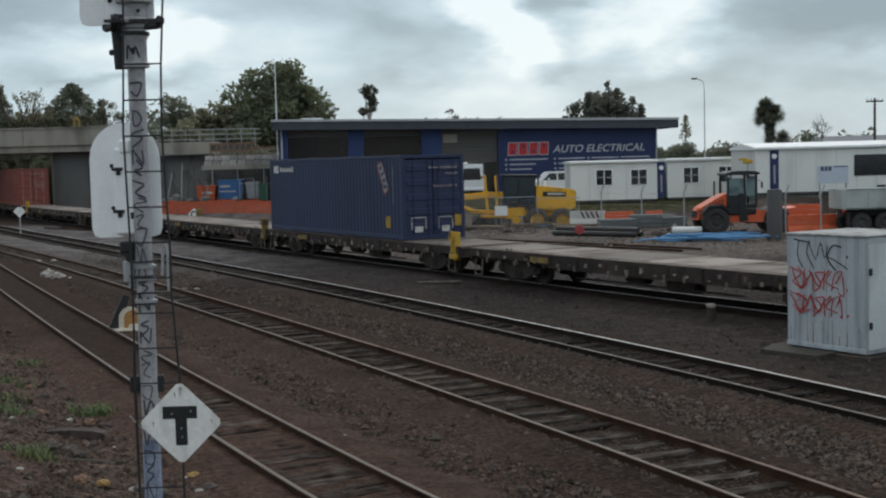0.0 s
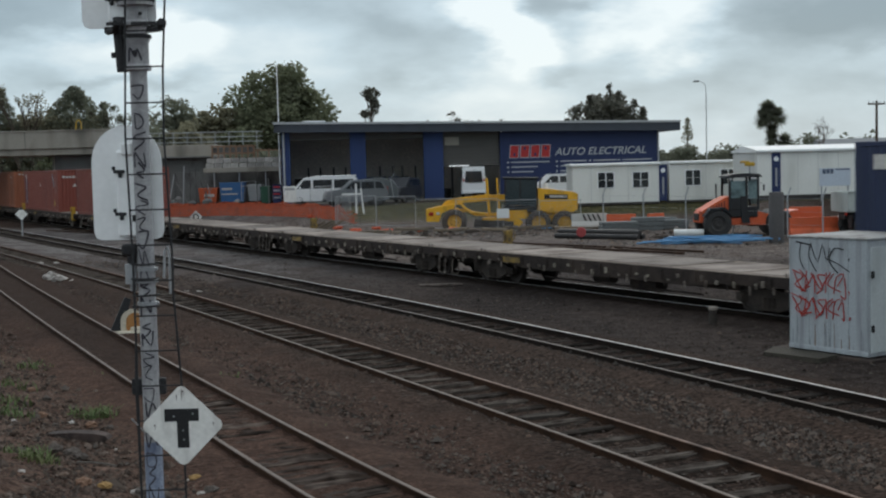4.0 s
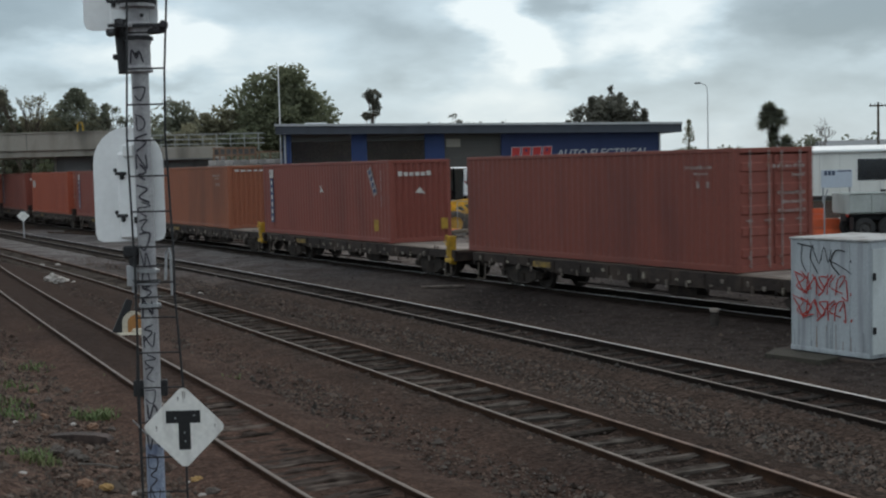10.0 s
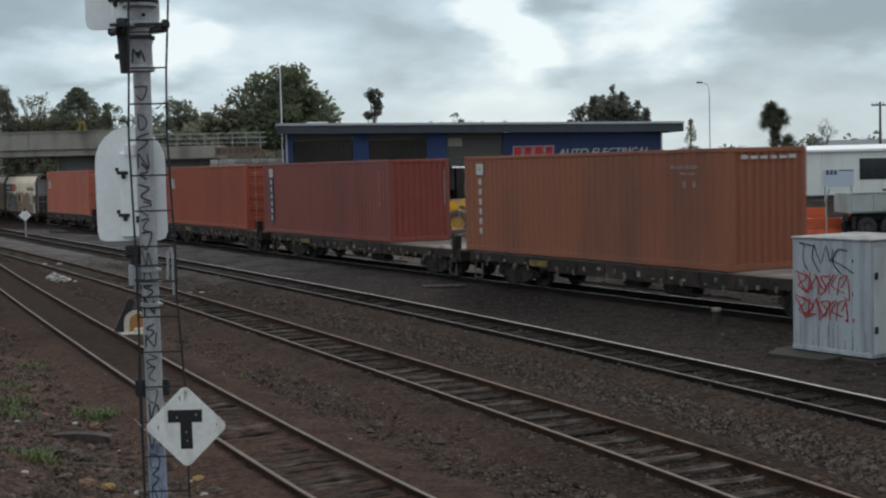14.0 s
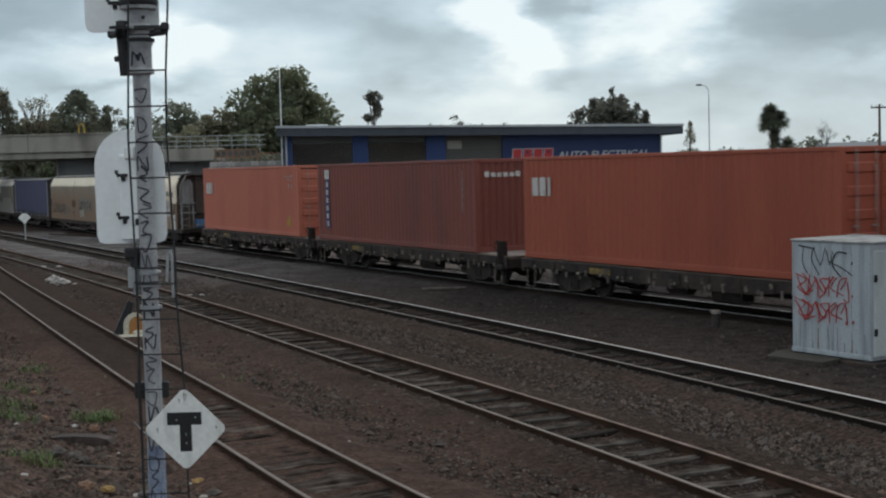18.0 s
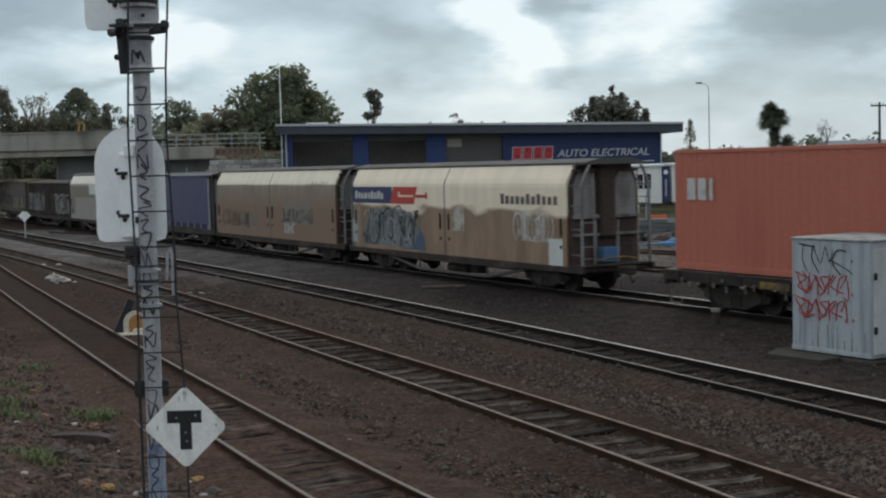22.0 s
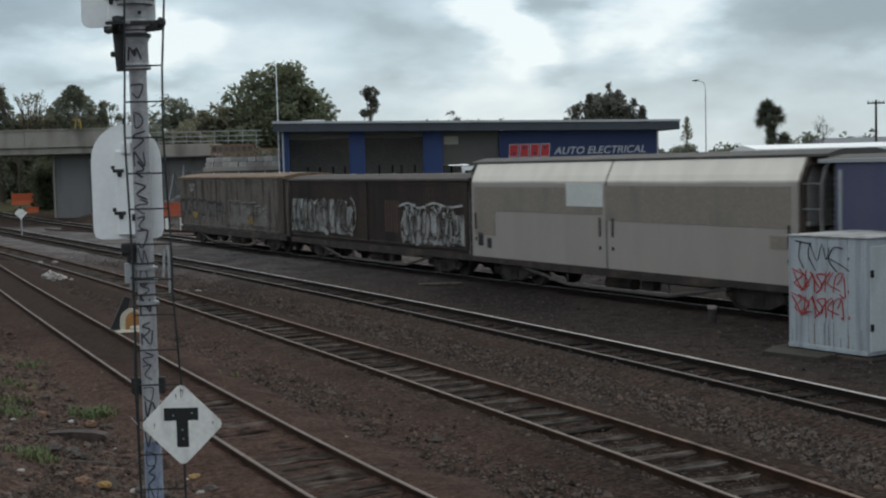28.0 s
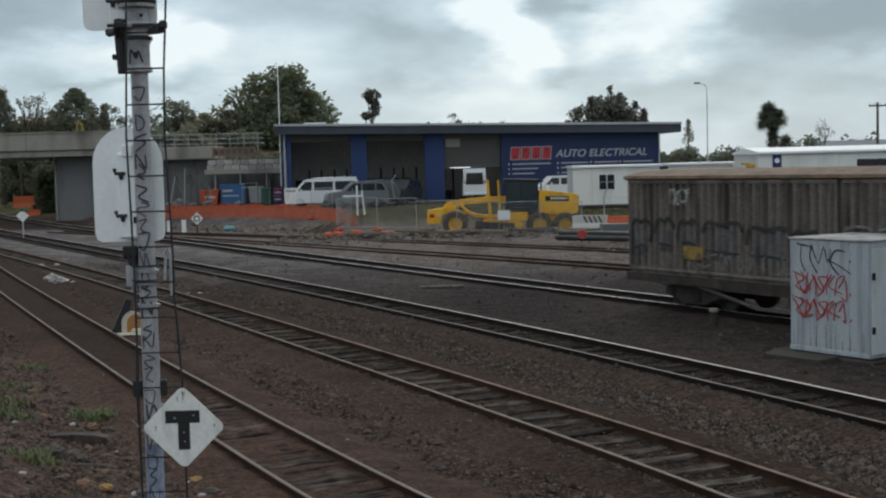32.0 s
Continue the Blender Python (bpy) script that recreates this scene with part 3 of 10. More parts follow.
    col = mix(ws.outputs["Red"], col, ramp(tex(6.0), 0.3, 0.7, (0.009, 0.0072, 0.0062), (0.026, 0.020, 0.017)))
    dust = n.new("ShaderNodeAttribute")
    dust.attribute_name = "dust"
    ds = n.new("ShaderNodeSeparateColor")
    l.new(dust.outputs["Color"], ds.inputs["Color"])
    col = mix(ds.outputs["Red"], col, ramp(tex(2.6), 0.30, 0.70, (0.0180, 0.0161, 0.0152), (0.0395, 0.0356, 0.0336)))
    col = mix(ds.outputs["Green"], col, mix(ramp(tex(0.7), 0.42, 0.6, (0, 0, 0), (0.8, 0.8, 0.8)), ramp(tex(5.0), 0.3, 0.7, (0.056, 0.058, 0.060), (0.135, 0.142, 0.146)), ramp(tex(3.0), 0.3, 0.7, (0.030, 0.0275, 0.027), (0.075, 0.070, 0.068))))
    pal = mix(ramp(tex(1.1), 0.42, 0.6, (0, 0, 0), (0.8, 0.8, 0.8)), ramp(tex(11.0), 0.3, 0.7, (0.055, 0.053, 0.051), (0.140, 0.136, 0.131)), ramp(tex(4.0), 0.3, 0.7, (0.036, 0.031, 0.028), (0.086, 0.075, 0.067)))
    col = mix(sp.outputs["Blue"], col, pal)
    col = mix(sp.outputs["Green"], col, ramp(tex(3.0), 0.35, 0.65, (0.026, 0.030, 0.017), (0.072, 0.073, 0.040)))
    spk = n.new("ShaderNodeTexNoise")
    spk.inputs["Scale"].default_value, spk.inputs["Detail"].default_value, spk.inputs["Roughness"].default_value = 13.0, 8.0, 0.75
    l.new(co.outputs["Object"], spk.inputs["Vector"])
    mul = n.new("ShaderNodeMixRGB")
    mul.blend_type, mul.inputs["Fac"].default_value = "MULTIPLY", 1.0
    l.new(col, mul.inputs["Color1"])
    l.new(ramp(spk.outputs["Fac"], 0.36, 0.66, (0.55, 0.55, 0.55), (1.56, 1.53, 1.51)), mul.inputs["Color2"])
    damp = n.new("ShaderNodeMixRGB")
    damp.blend_type = "MULTIPLY"
    damp.inputs["Color2"].default_value = (0.66, 0.67, 0.69, 1)
    l.new(ds.outputs["Blue"], damp.inputs["Fac"])
    l.new(mul.outputs["Color"], damp.inputs["Color1"])
    mul = damp
    tint = n.new("ShaderNodeMixRGB")
    tint.blend_type, tint.inputs["Fac"].default_value = "MULTIPLY", 1.0
    tint.inputs["Color2"].default_value = (1.60, 1.42, 1.36, 1)
    l.new(mul.outputs["Color"], tint.inputs["Color1"])
    l.new(tint.outputs["Color"], b.inputs["Base Color"])
    bp = n.new("ShaderNodeBump")
    bp.inputs["Strength"].default_value, bp.inputs["Distance"].default_value = 0.7, 0.05
    l.new(vor.outputs["Distance"], bp.inputs["Height"])
    l.new(bp.outputs["Normal"], b.inputs["Normal"])
    return m


make_ground()

# ---- tracks: rails and sleepers ----
RAIL_PROF = [(-0.065, 0.0), (0.065, 0.0), (0.065, 0.012), (0.012, 0.03), (0.012, 0.105), (0.033, 0.118), (0.033, 0.138), (0.026, 0.146), (-0.026, 0.146), (-0.033, 0.138), (-0.033, 0.118), (-0.012, 0.105), (-0.012, 0.03), (-0.065, 0.012)]
HEAD_PROF = [(-0.031, 0.136), (0.031, 0.136), (0.029, 0.145), (0.020, 0.150), (-0.020, 0.150), (-0.029, 0.145)]


def sweep(prof, pts):
    """A profile (across, up) carried along places (x, y, direction)."""
    g = Geo()
    n = len(prof)
    for x, y, a in pts:
        nx, ny = math.cos(a), math.sin(a)  # to the left of the way
        g.v += [(x - nx * p, y - ny * p, h) for p, h in prof]
    for k in range(len(pts) - 1):
        for i in range(n):
            j = (i + 1) % n
            g.f.append((k * n + j, k * n + i, (k + 1) * n + i, (k + 1) * n + j))
    g.f += [tuple(range(n)), tuple(reversed(range((len(pts) - 1) * n, len(pts) * n)))]
    return g


def track_points(fn, ys):
    out = []
    for y in ys:
        x = fn(y)
        dx = fn(y - 0.05) - x
        out.append((x, y, math.atan2(dx, 0.05)))  # the way runs towards the camera
    return out


def weathered_plank(seed, length, width, rough):
    """A sleeper with a split, uneven top and ragged ends."""
    rng = random.Random(seed)
    g = Geo()
    nx, ny = 16, 8
    deep = [rng.random() < 0.35 for _ in range(ny)]
    ends = [(-length / 2 + rng.uniform(0, 0.10) * rough, length / 2 - rng.uniform(0, 0.10) * rough) for _ in range(ny)]
    for j in range(ny):
        y = width * (j / (ny - 1) - 0.5)
        for i in range(nx):
            x = ends[j][0] + (ends[j][1] - ends[j][0]) * i / (nx - 1)
            z = 0.02 + rough * (0.022 * noise.noise((x * 2.3, y * 9.0, seed * 3.7)) + 0.010 * noise.noise((x * 9.0, y * 30.0, seed)))
            if 0 < j < ny - 1 and deep[j] and noise.noise((x * 1.7, j * 3.0, seed + 5.0)) > -0.1:
                z -= 0.035 * rough
            if j in (0, ny - 1):
                z -= 0.012
            g.v.append((x, y + rough * 0.015 * noise.noise((x * 3.0, j * 0.3, seed + 9.0)), z))
    g.f += [(j * nx + i, j * nx + i + 1, (j + 1) * nx + i + 1, (j + 1) * nx + i) for j in range(ny - 1) for i in range(nx - 1)]
    rim = [i for i in range(nx)] + [j * nx + nx - 1 for j in range(1, ny)] + [(ny - 1) * nx + i for i in range(nx - 2, -1, -1)] + [j * nx for j in range(ny - 2, 0, -1)]
    k, n = len(g.v), len(rim)
    g.v += [(g.v[i][0], g.v[i][1], -0.11) for i in rim]
    g.f += [(rim[i], k + i, k + (i + 1) % n, rim[(i + 1) % n]) for i in range(n)]
    return g


def timber(name, pale, mid, dark, spread):
    """Old grey timber: long splits and grain, paler ridges, damp patches."""
    m = bpy.data.materials.new(name)
    m.use_nodes = True
    n, l = m.node_tree.nodes, m.node_tree.links
    b = n["Principled BSDF"]
    b.inputs["Roughness"].default_value, b.inputs["Specular IOR Level"].default_value = 0.95, 0.08
    co, mp = n.new("ShaderNodeTexCoord"), n.new("ShaderNodeMapping")
    mp.inputs["Scale"].default_value = (1.6, 26.0, 26.0)
    l.new(co.outputs["Object"], mp.inputs["Vector"])
    oi = n.new("ShaderNodeObjectInfo")
    grain, damp = n.new("ShaderNodeTexNoise"), n.new("ShaderNodeTexNoise")
    for t, sc, src in ((grain, 1.0, mp.outputs["Vector"]), (damp, 3.2, co.outputs["Object"])):
        t.noise_dimensions = "4D"
        t.inputs["Scale"].default_value, t.inputs["Detail"].default_value = sc, 6.0
        l.new(src, t.inputs["Vector"])
        k = n.new("ShaderNodeMath")
        k.operation, k.inputs[1].default_value = "MULTIPLY", 40.0
        l.new(oi.outputs["Random"], k.inputs[0])
        l.new(k.outputs[0], t.inputs["W"])
    r = n.new("ShaderNodeValToRGB")
    r.color_ramp.elements[0].position, r.color_ramp.elements[0].color = 0.36, (*dark, 1)
    r.color_ramp.elements[1].position, r.color_ramp.elements[1].color = 0.72, (*pale, 1)
    r.color_ramp.elements.new(0.5).color = (*mid, 1)
    l.new(grain.outputs["Fac"], r.inputs["Fac"])
    d = n.new("ShaderNodeValToRGB")
    d.color_ramp.elements[0].position, d.color_ramp.elements[0].color = 0.40, (0.45, 0.42, 0.40, 1)
    d.color_ramp.elements[1].position, d.color_ramp.elements[1].color = 0.58, (1, 1, 1, 1)
    l.new(damp.outputs["Fac"], d.inputs["Fac"])
    x = n.new("ShaderNodeMixRGB")
    x.blend_type, x.inputs["Fac"].default_value = "MULTIPLY", 1.0
    l.new(r.outputs["Color"], x.inputs["Color1"])
    l.new(d.outputs["Color"], x.inputs["Color2"])
    hv, mr = n.new("ShaderNodeHueSaturation"), n.new("ShaderNodeMapRange")
    mr.inputs["To Min"].default_value, mr.inputs["To Max"].default_value = 1 - spread, 1 + spread
    l.new(oi.outputs["Random"], mr.inputs["Value"])
    l.new(mr.outputs["Result"], hv.inputs["Value"])
    l.new(x.outputs["Color"], hv.inputs["Color"])
    l.new(hv.outputs["Color"], b.inputs["Base Color"])
    bp = n.new("ShaderNodeBump")
    bp.inputs["Strength"].default_value, bp.inputs["Distance"].default_value = 0.8, 0.02
    l.new(grain.outputs["Fac"], bp.inputs["Height"])
    l.new(bp.outputs["Normal"], b.inputs["Normal"])
    return m


def planks(material, width, rough, seed):
    out = []
    for k in range(6):
        me = weathered_plank(seed + k, 2.1, width, rough).mesh("sleeper", 40)
        me.materials.append(material)
        out.append(me)
    return out


SLEEPER_GEO = planks(timber("weathered_sleeper_timber", (0.150, 0.132, 0.118), (0.085, 0.071, 0.061), (0.030, 0.023, 0.019), 0.45), 0.20, 0.8, 1)
OLD_GEO = planks(timber("rotten_sleeper_timber", (0.115, 0.092, 0.078), (0.064, 0.048, 0.040), (0.020, 0.015, 0.012), 0.35), 0.24, 1.8, 20)
DARK_GEO = planks(timber("black_sleeper_timber", (0.070, 0.060, 0.054), (0.040, 0.034, 0.030), (0.016, 0.0135, 0.012), 0.4), 0.20, 0.8, 40)


def railway(name, pts, label, top, sleepers_to, lift=0.0, spread=0.66, plank=SLEEPER_GEO, web=STEEL, far_top=None):
    """A track along pts (x, y, direction), with single sleepers as far as sleepers_to metres away, joined ones beyond."""
    tr = thing(name, pose(0, 0, 0), label, "railway track", "tracks of the yard", "structure")
    for side in (-1, 1):
        off = [(x + math.cos(a) * 0.568 * side, y + math.sin(a) * 0.568 * side, a) for x, y, a in pts]
        r = part("rail", sweep(RAIL_PROF, off), web, tr)
        part("rail_head", sweep(HEAD_PROF, off), far_top if far_top and side > 0 else top, r, "worn running surface of the rail")
    far = Geo()
    rest, rng = 0.0, random.Random(len(pts))
    for (x, y, a), (x2, y2, a2) in zip(pts, pts[1:]):
        d = math.hypot(x2 - x, y2 - y)
        while rest < d:
            f = rest / d
            px, py, pa = x + (x2 - x) * f, y + (y2 - y) * f, a + rng.uniform(-0.03, 0.03)
            dz = rng.uniform(-0.016, 0.012) + lift
            if math.hypot(px, py) < sleepers_to:
                s = new("sleeper", rng.choice(plank))
                s.parent = tr
                s.matrix_basis = pose(px + rng.uniform(-0.06, 0.06), py, dz, 0, rng.uniform(-0.7, 0.7), math.degrees(pa))
                if plank is OLD_GEO:  # rotten and shifted
                    s.matrix_basis = pose(px + rng.uniform(-0.16, 0.16), py, dz - rng.uniform(0.0, 0.02) - 0.15 * smoothstep(21, 25, py), rng.uniform(-3, 3), rng.uniform(-1.2, 1.2), math.degrees(pa) + rng.uniform(-2, 2)) @ Matrix.Diagonal((rng.uniform(0.8, 1.0), rng.uniform(1.5, 2.6), 1.0, 1.0))
            elif plank is not OLD_GEO:
                far.box((px, py, -0.045 + dz), (2.1, 0.22, 0.13), 0, pa)
            rest += spread + rng.uniform(-0.05, 0.05)
        rest -= d
    if far.v:
        tagged(part("far_sleepers", far, SLEEPER, tr, "distant weathered timber sleepers"), kind="stuff")
    return tr


def fn_near(y):
    return track_x("near", y)


railway("railway_track", track_points(fn_near, list(np.geomspace(85, 9.5, 110))), "rusty siding half buried in brown soil", RUSTTOP, 36, 0.04, plank=OLD_GEO)
# near heads are darker than far ones: their weaker sheen is put into the colour
railway("railway_track", track_points(lambda y: track_x("middle", y), list(np.geomspace(140, 9, 130))), "rust-brown track on weathered timber sleepers", RUSTMID, 42, 0.028, far_top=RUSTDARK)
railway("railway_track", track_points(lambda y: track_x("main", y), list(np.geomspace(150, 9, 130))), "polished running track on dark ballast", RAILDIM, 42, 0.015, plank=DARK_GEO, web=STEEL_K, far_top=RAILTOP)
railway("railway_track", [line(s) for s in np.linspace(-240, 30, 150)], "polished track that the goods train runs on", RAILSHINE, 60, web=STEEL_K)


def straight_track(p, q, n=30, bend=0.0):
    a = math.atan2(q[0] - p[0], -(q[1] - p[1]))
    pts = []
    for i in range(n + 1):
        f = i / n
        x, y = p[0] + (q[0] - p[0]) * f, p[1] + (q[1] - p[1]) * f
        k = bend * 4 * f * (1 - f)
        pts.append((x + math.cos(a) * k, y + math.sin(a) * k, a + bend * 4 * (1 - 2 * f) / math.dist(p, q)))
    return pts


railway("railway_track", straight_track((-26.0, 88.0), (16.0, 32.5), 40, 1.2), "disused rusty track sunk in grey gravel", STEEL, 0, -0.03).location.z = -0.085
railway("railway_track", straight_track((-22.0, 86.0), (10.0, 52.0), 40, 1.0), "disused rusty track beside broken asphalt", STEEL, 0, -0.03).location.z = -0.085


PEBBLE = np.array([(1, 0, 0), (-1, 0, 0), (0, 1, 0), (0, -1, 0), (0, 0, 1), (0, 0, -0.4)], float)
PEBBLE_TRI = np.array([(0, 2, 4), (2, 1, 4), (1, 3, 4), (3, 0, 4), (2, 0, 5), (1, 2, 5), (3, 1, 5), (0, 3, 5)])


def strewn(name, spots, sizes, rng, material, label, category):
    """Many small broken lumps at places (x, y, z), joined."""
    k = len(spots)
    a = rng.uniform(0, 6.283, k)
    body = PEBBLE[None] * np.stack([rng.uniform(0.8, 1.5, k), rng.uniform(0.7, 1.2, k), rng.uniform(0.5, 1.0, k)], 1)[:, None, :] + rng.uniform(-0.22, 0.22, (k, 6, 3))
    body *= sizes[:, None, None]
    c, q = np.cos(a)[:, None], np.sin(a)[:, None]
    vs = np.stack([body[..., 0] * c - body[..., 1] * q, body[..., 0] * q + body[..., 1] * c, body[..., 2]], 2) + spots[:, None, :]
    fs = PEBBLE_TRI[None] + (np.arange(k) * 6)[:, None, None]
    me = bpy.data.meshes.new(name)
    me.from_pydata(vs.reshape(-1, 3), [], fs.reshape(-1, 3))
    me.materials.append(material)
    tagged(new(name, me), label, category, kind="stuff")


def stone_material(name, brown, grey, lo, hi):
    """Stones that differ one from another in tone and in tint."""
    m = mat(name, brown, 0.95, 0, 0.3, 3, 30, 0.2, spec=0.1)
    n, l = m.node_tree.nodes, m.node_tree.links
    geo, hv, mr, mx = n.new("ShaderNodeNewGeometry"), n.new("ShaderNodeHueSaturation"), n.new("ShaderNodeMapRange"), n.new("ShaderNodeMixRGB")
    seven, frac = n.new("ShaderNodeMath"), n.new("ShaderNodeMath")
    seven.operation, seven.inputs[1].default_value, frac.operation = "MULTIPLY", 7.31, "FRACT"
    l.new(geo.outputs["Random Per Island"], seven.inputs[0])
    l.new(seven.outputs[0], frac.inputs[0])
    mr.inputs["To Min"].default_value, mr.inputs["To Max"].default_value = lo, hi
    l.new(geo.outputs["Random Per Island"], mr.inputs["Value"])
    l.new(n["Principled BSDF"].inputs["Base Color"].links[0].from_socket, mx.inputs["Color1"])
    mx.inputs["Color2"].default_value = (*grey, 1)
    l.new(frac.outputs[0], mx.inputs["Fac"])
    l.new(mx.outputs["Color"], hv.inputs["Color"])
    l.new(mr.outputs["Result"], hv.inputs["Value"])
    l.new(hv.outputs["Color"], n["Principled BSDF"].inputs["Base Color"])
    return m


def stones():
    """Loose ballast, broken stone and clods of earth, too many to count."""
    rng = np.random.default_rng(5)
    ballast, sizes, dark, dsize, clods, csize = [], [], [], [], [], []
    for _ in range(330000):
        if len(ballast) + len(dark) > 112000:
            break
        y = 10 + 50 * rng.random() ** 1.55
        x = rng.uniform(-0.40, 0.40) * y
        dn, dm, da = x - track_x("near", y), x - track_x("middle", y), x - track_x("main", y)
        near = min(abs(dm), abs(da))
        s = rng.uniform(0.012, 0.034) * (1 + 1.3 * (rng.random() < 0.04))
        if dn < -1.0:
            keep = 0.45
            s *= rng.uniform(0.4, 1.3)
        elif abs(dn) < 1.0:
            keep, s = 0.26, s * 0.85
        elif dm < -1.1:
            keep, s = 0.30 + 0.35 * (noise.noise((x * 0.5, y * 0.3, 2.0)) > 0.1), s * rng.uniform(0.6, 1.2)
        elif da > 1.3:  # trodden dirt beside the train's line
            keep, s = 0.26, s * rng.uniform(0.5, 0.9)
        else:
            keep = 0.95
        if near < 0.66:  # few lie on the sleepers
            keep, s = 0.16, s * 0.7
        if rng.random() > keep:
            continue
        z = ground_z(x, y) + (0.03 if near < 0.66 else 0.06 if near < 1.1 else 0.0) - 0.012
        if dn < -1.0 and rng.random() < 0.55:
            clods.append((x, y, z))
            csize.append(s * rng.uniform(0.8, 1.5))
        elif da > -1.2 - 0.5 * rng.random():  # darker stones about the running line
            dark.append((x, y, z))
            dsize.append(s)
        else:
            ballast.append((x, y, z))
            sizes.append(s)
    strewn("ballast_stones", np.array(ballast), np.array(sizes), rng, stone_material("ballast_stone", (0.094, 0.064, 0.050), (0.076, 0.067, 0.060), 0.30, 1.65), "loose grey and brown ballast stones on the ground", "ballast")
    strewn("sooty_ballast", np.array(dark), np.array(dsize), rng, stone_material("dark_ballast_stone", (0.068, 0.051, 0.042), (0.062, 0.056, 0.051), 0.30, 1.7), "dark ballast about the running line", "ballast")
    strewn("earth_clods", np.array(clods), np.array(csize), rng, stone_material("earth_clod", (0.088, 0.060, 0.047), (0.094, 0.074, 0.062), 0.45, 1.7), "dark brown clods of dug earth on the bank", "soil")


stones()


def site_rubble():
    """Broken stone, clods and scraps on the dug-over ground of the building site."""
    rng = np.random.default_rng(8)
    spots, sizes = [], []
    for i in range(7500):
        if i % 3:
            x, y = rng.uniform(-9, 9), rng.normal(71.5, 2.8)
        elif i % 2:
            u = rng.random()
            x, y = -20.0 + 13.5 * u, 89.5 - 11.0 * u + rng.normal(0, 1.2)
        else:
            x, y = rng.uniform(6, 18), rng.uniform(55, 72)
        sizes.append(rng.uniform(0.035, 0.12) * (1 + 1.3 * (rng.random() < 0.05)))
        spots.append((x, y, ground_z(x, y) - 0.02))
    strewn("site_rubble", np.array(spots), np.array(sizes), rng, stone_material("site_rubble", (0.105, 0.074, 0.057), (0.115, 0.108, 0.100), 0.35, 1.9), "brown broken stone and clods on the building site", "rubble")


site_rubble()

# ---- the goods train: each wagon and each container is a thing; x runs forwards, -y faces the camera ----
TRAIN = []  # (thing, its middle on the train)
RUN_T = np.linspace(0, 32, 321)
_v = np.interp(RUN_T, [0, 6, 12, 18, 24, 32], [7.758, 8.657, 8.502, 9.035, 8.950, 9.514])
RUN_S = np.concatenate([[0], np.cumsum((_v[1:] + _v[:-1]) * 0.05)])
RUN_S -= RUN_S[160]


def on_line(middle, t, wheelbase=10.0):
    """The pose of a vehicle whose middle is that far along the train, at t seconds."""
    s = middle + float(np.interp(t, RUN_T, RUN_S))
    ax, ay, _ = line(s - wheelbase / 2)
    bx, by, _ = line(s + wheelbase / 2)
    return pose((ax + bx) / 2, (ay + by) / 2, 0, 0, 0, math.degrees(math.atan2(by - ay, bx - ax)))


BOGIE_FRAME = mat("bogie_cast_steel", (0.042, 0.033, 0.028), 0.85, 0.1, 0.4, 3, 30, 0.4, (0.075, 0.056, 0.046), 0.4)
WHEEL = mat("steel_wheel", (0.06, 0.05, 0.045), 0.6, 0.6, 0.3, 3, 30, 0.2)


HOOK = mat("worn_hook_steel", (0.20, 0.17, 0.145), 0.7, 0.1, 0.4, 8, 30, 0.2, (0.07, 0.05, 0.04), 0.5)
SILL = mat("rusty_sill_paint", (0.028, 0.020, 0.017), 0.9, 0.05, 0.5, 1.2, 14, 0.4, (0.062, 0.044, 0.035), 0.45)


def bogie(parent, x):
    b = part("bogie", Geo().box((x, 0, 0.62), (0.5, 1.7, 0.22), 0.03).box((x, 0, 0.5), (0.35, 1.5, 0.12), 0.02), BOGIE_FRAME, parent)
    for sy in (-0.86, 0.86):
        g = Geo().prism([(x - 1.12, 0.47), (x - 0.72, 0.42), (x - 0.3, 0.27), (x + 0.3, 0.27), (x + 0.72, 0.42), (x + 1.12, 0.47), (x + 1.12, 0.62), (x + 0.4, 0.76), (x - 0.4, 0.76), (x - 1.12, 0.62)], "y", sy - 0.06, sy + 0.06)
        for dx in (-0.87, 0.87):
            g.box((x + dx, sy, 0.55), (0.26, 0.22, 0.24), 0.03)
            g.cyl((x + dx, sy - 0.16, 0.55), (x + dx, sy + 0.16, 0.55), 0.08, 10)
        for dx in (-0.14, 0.0, 0.14):
            g.cyl((x + dx, sy * 1.09, 0.34), (x + dx, sy * 1.09, 0.58), 0.055, 8)
        part("side_frame", g, BOGIE_FRAME, b)
    for dx in (-0.87, 0.87):
        g = Geo().cyl((x + dx, -0.8, 0.57), (x + dx, 0.8, 0.57), 0.07, 10)
        for sy in (-1, 1):
            g.lathe([(0.07, sy * 0.50), (0.40, sy * 0.50), (0.455, sy * 0.52), (0.45, sy * 0.55), (0.42, sy * 0.56), (0.42, sy * 0.66), (0.36, sy * 0.66), (0.34, sy * 0.62), (0.15, sy * 0.60), (0.12, sy * 0.68), (0.05, sy * 0.68)], (x + dx, 0, 0.57), "y", 24)
        part("wheelset", g, WHEEL, b, smooth=35)


def coupler(parent, x, sx):
    part("coupler", Geo().box((x + sx * 0.22, 0, 0.82), (0.44, 0.2, 0.2), 0.03).box((x + sx * 0.46, 0.04, 0.82), (0.16, 0.3, 0.26), 0.05).tube([(x, 0.3, 0.75), (x + sx * 0.2, 0.3, 0.45), (x + sx * 0.42, 0.2, 0.55)], 0.025), UNDER, parent)


PALE_FIT = mat("worn_bright_fitting", (0.36, 0.32, 0.26), 0.6, 0.2, 0.4, 8, 30, 0.2, (0.09, 0.07, 0.055), 0.5)


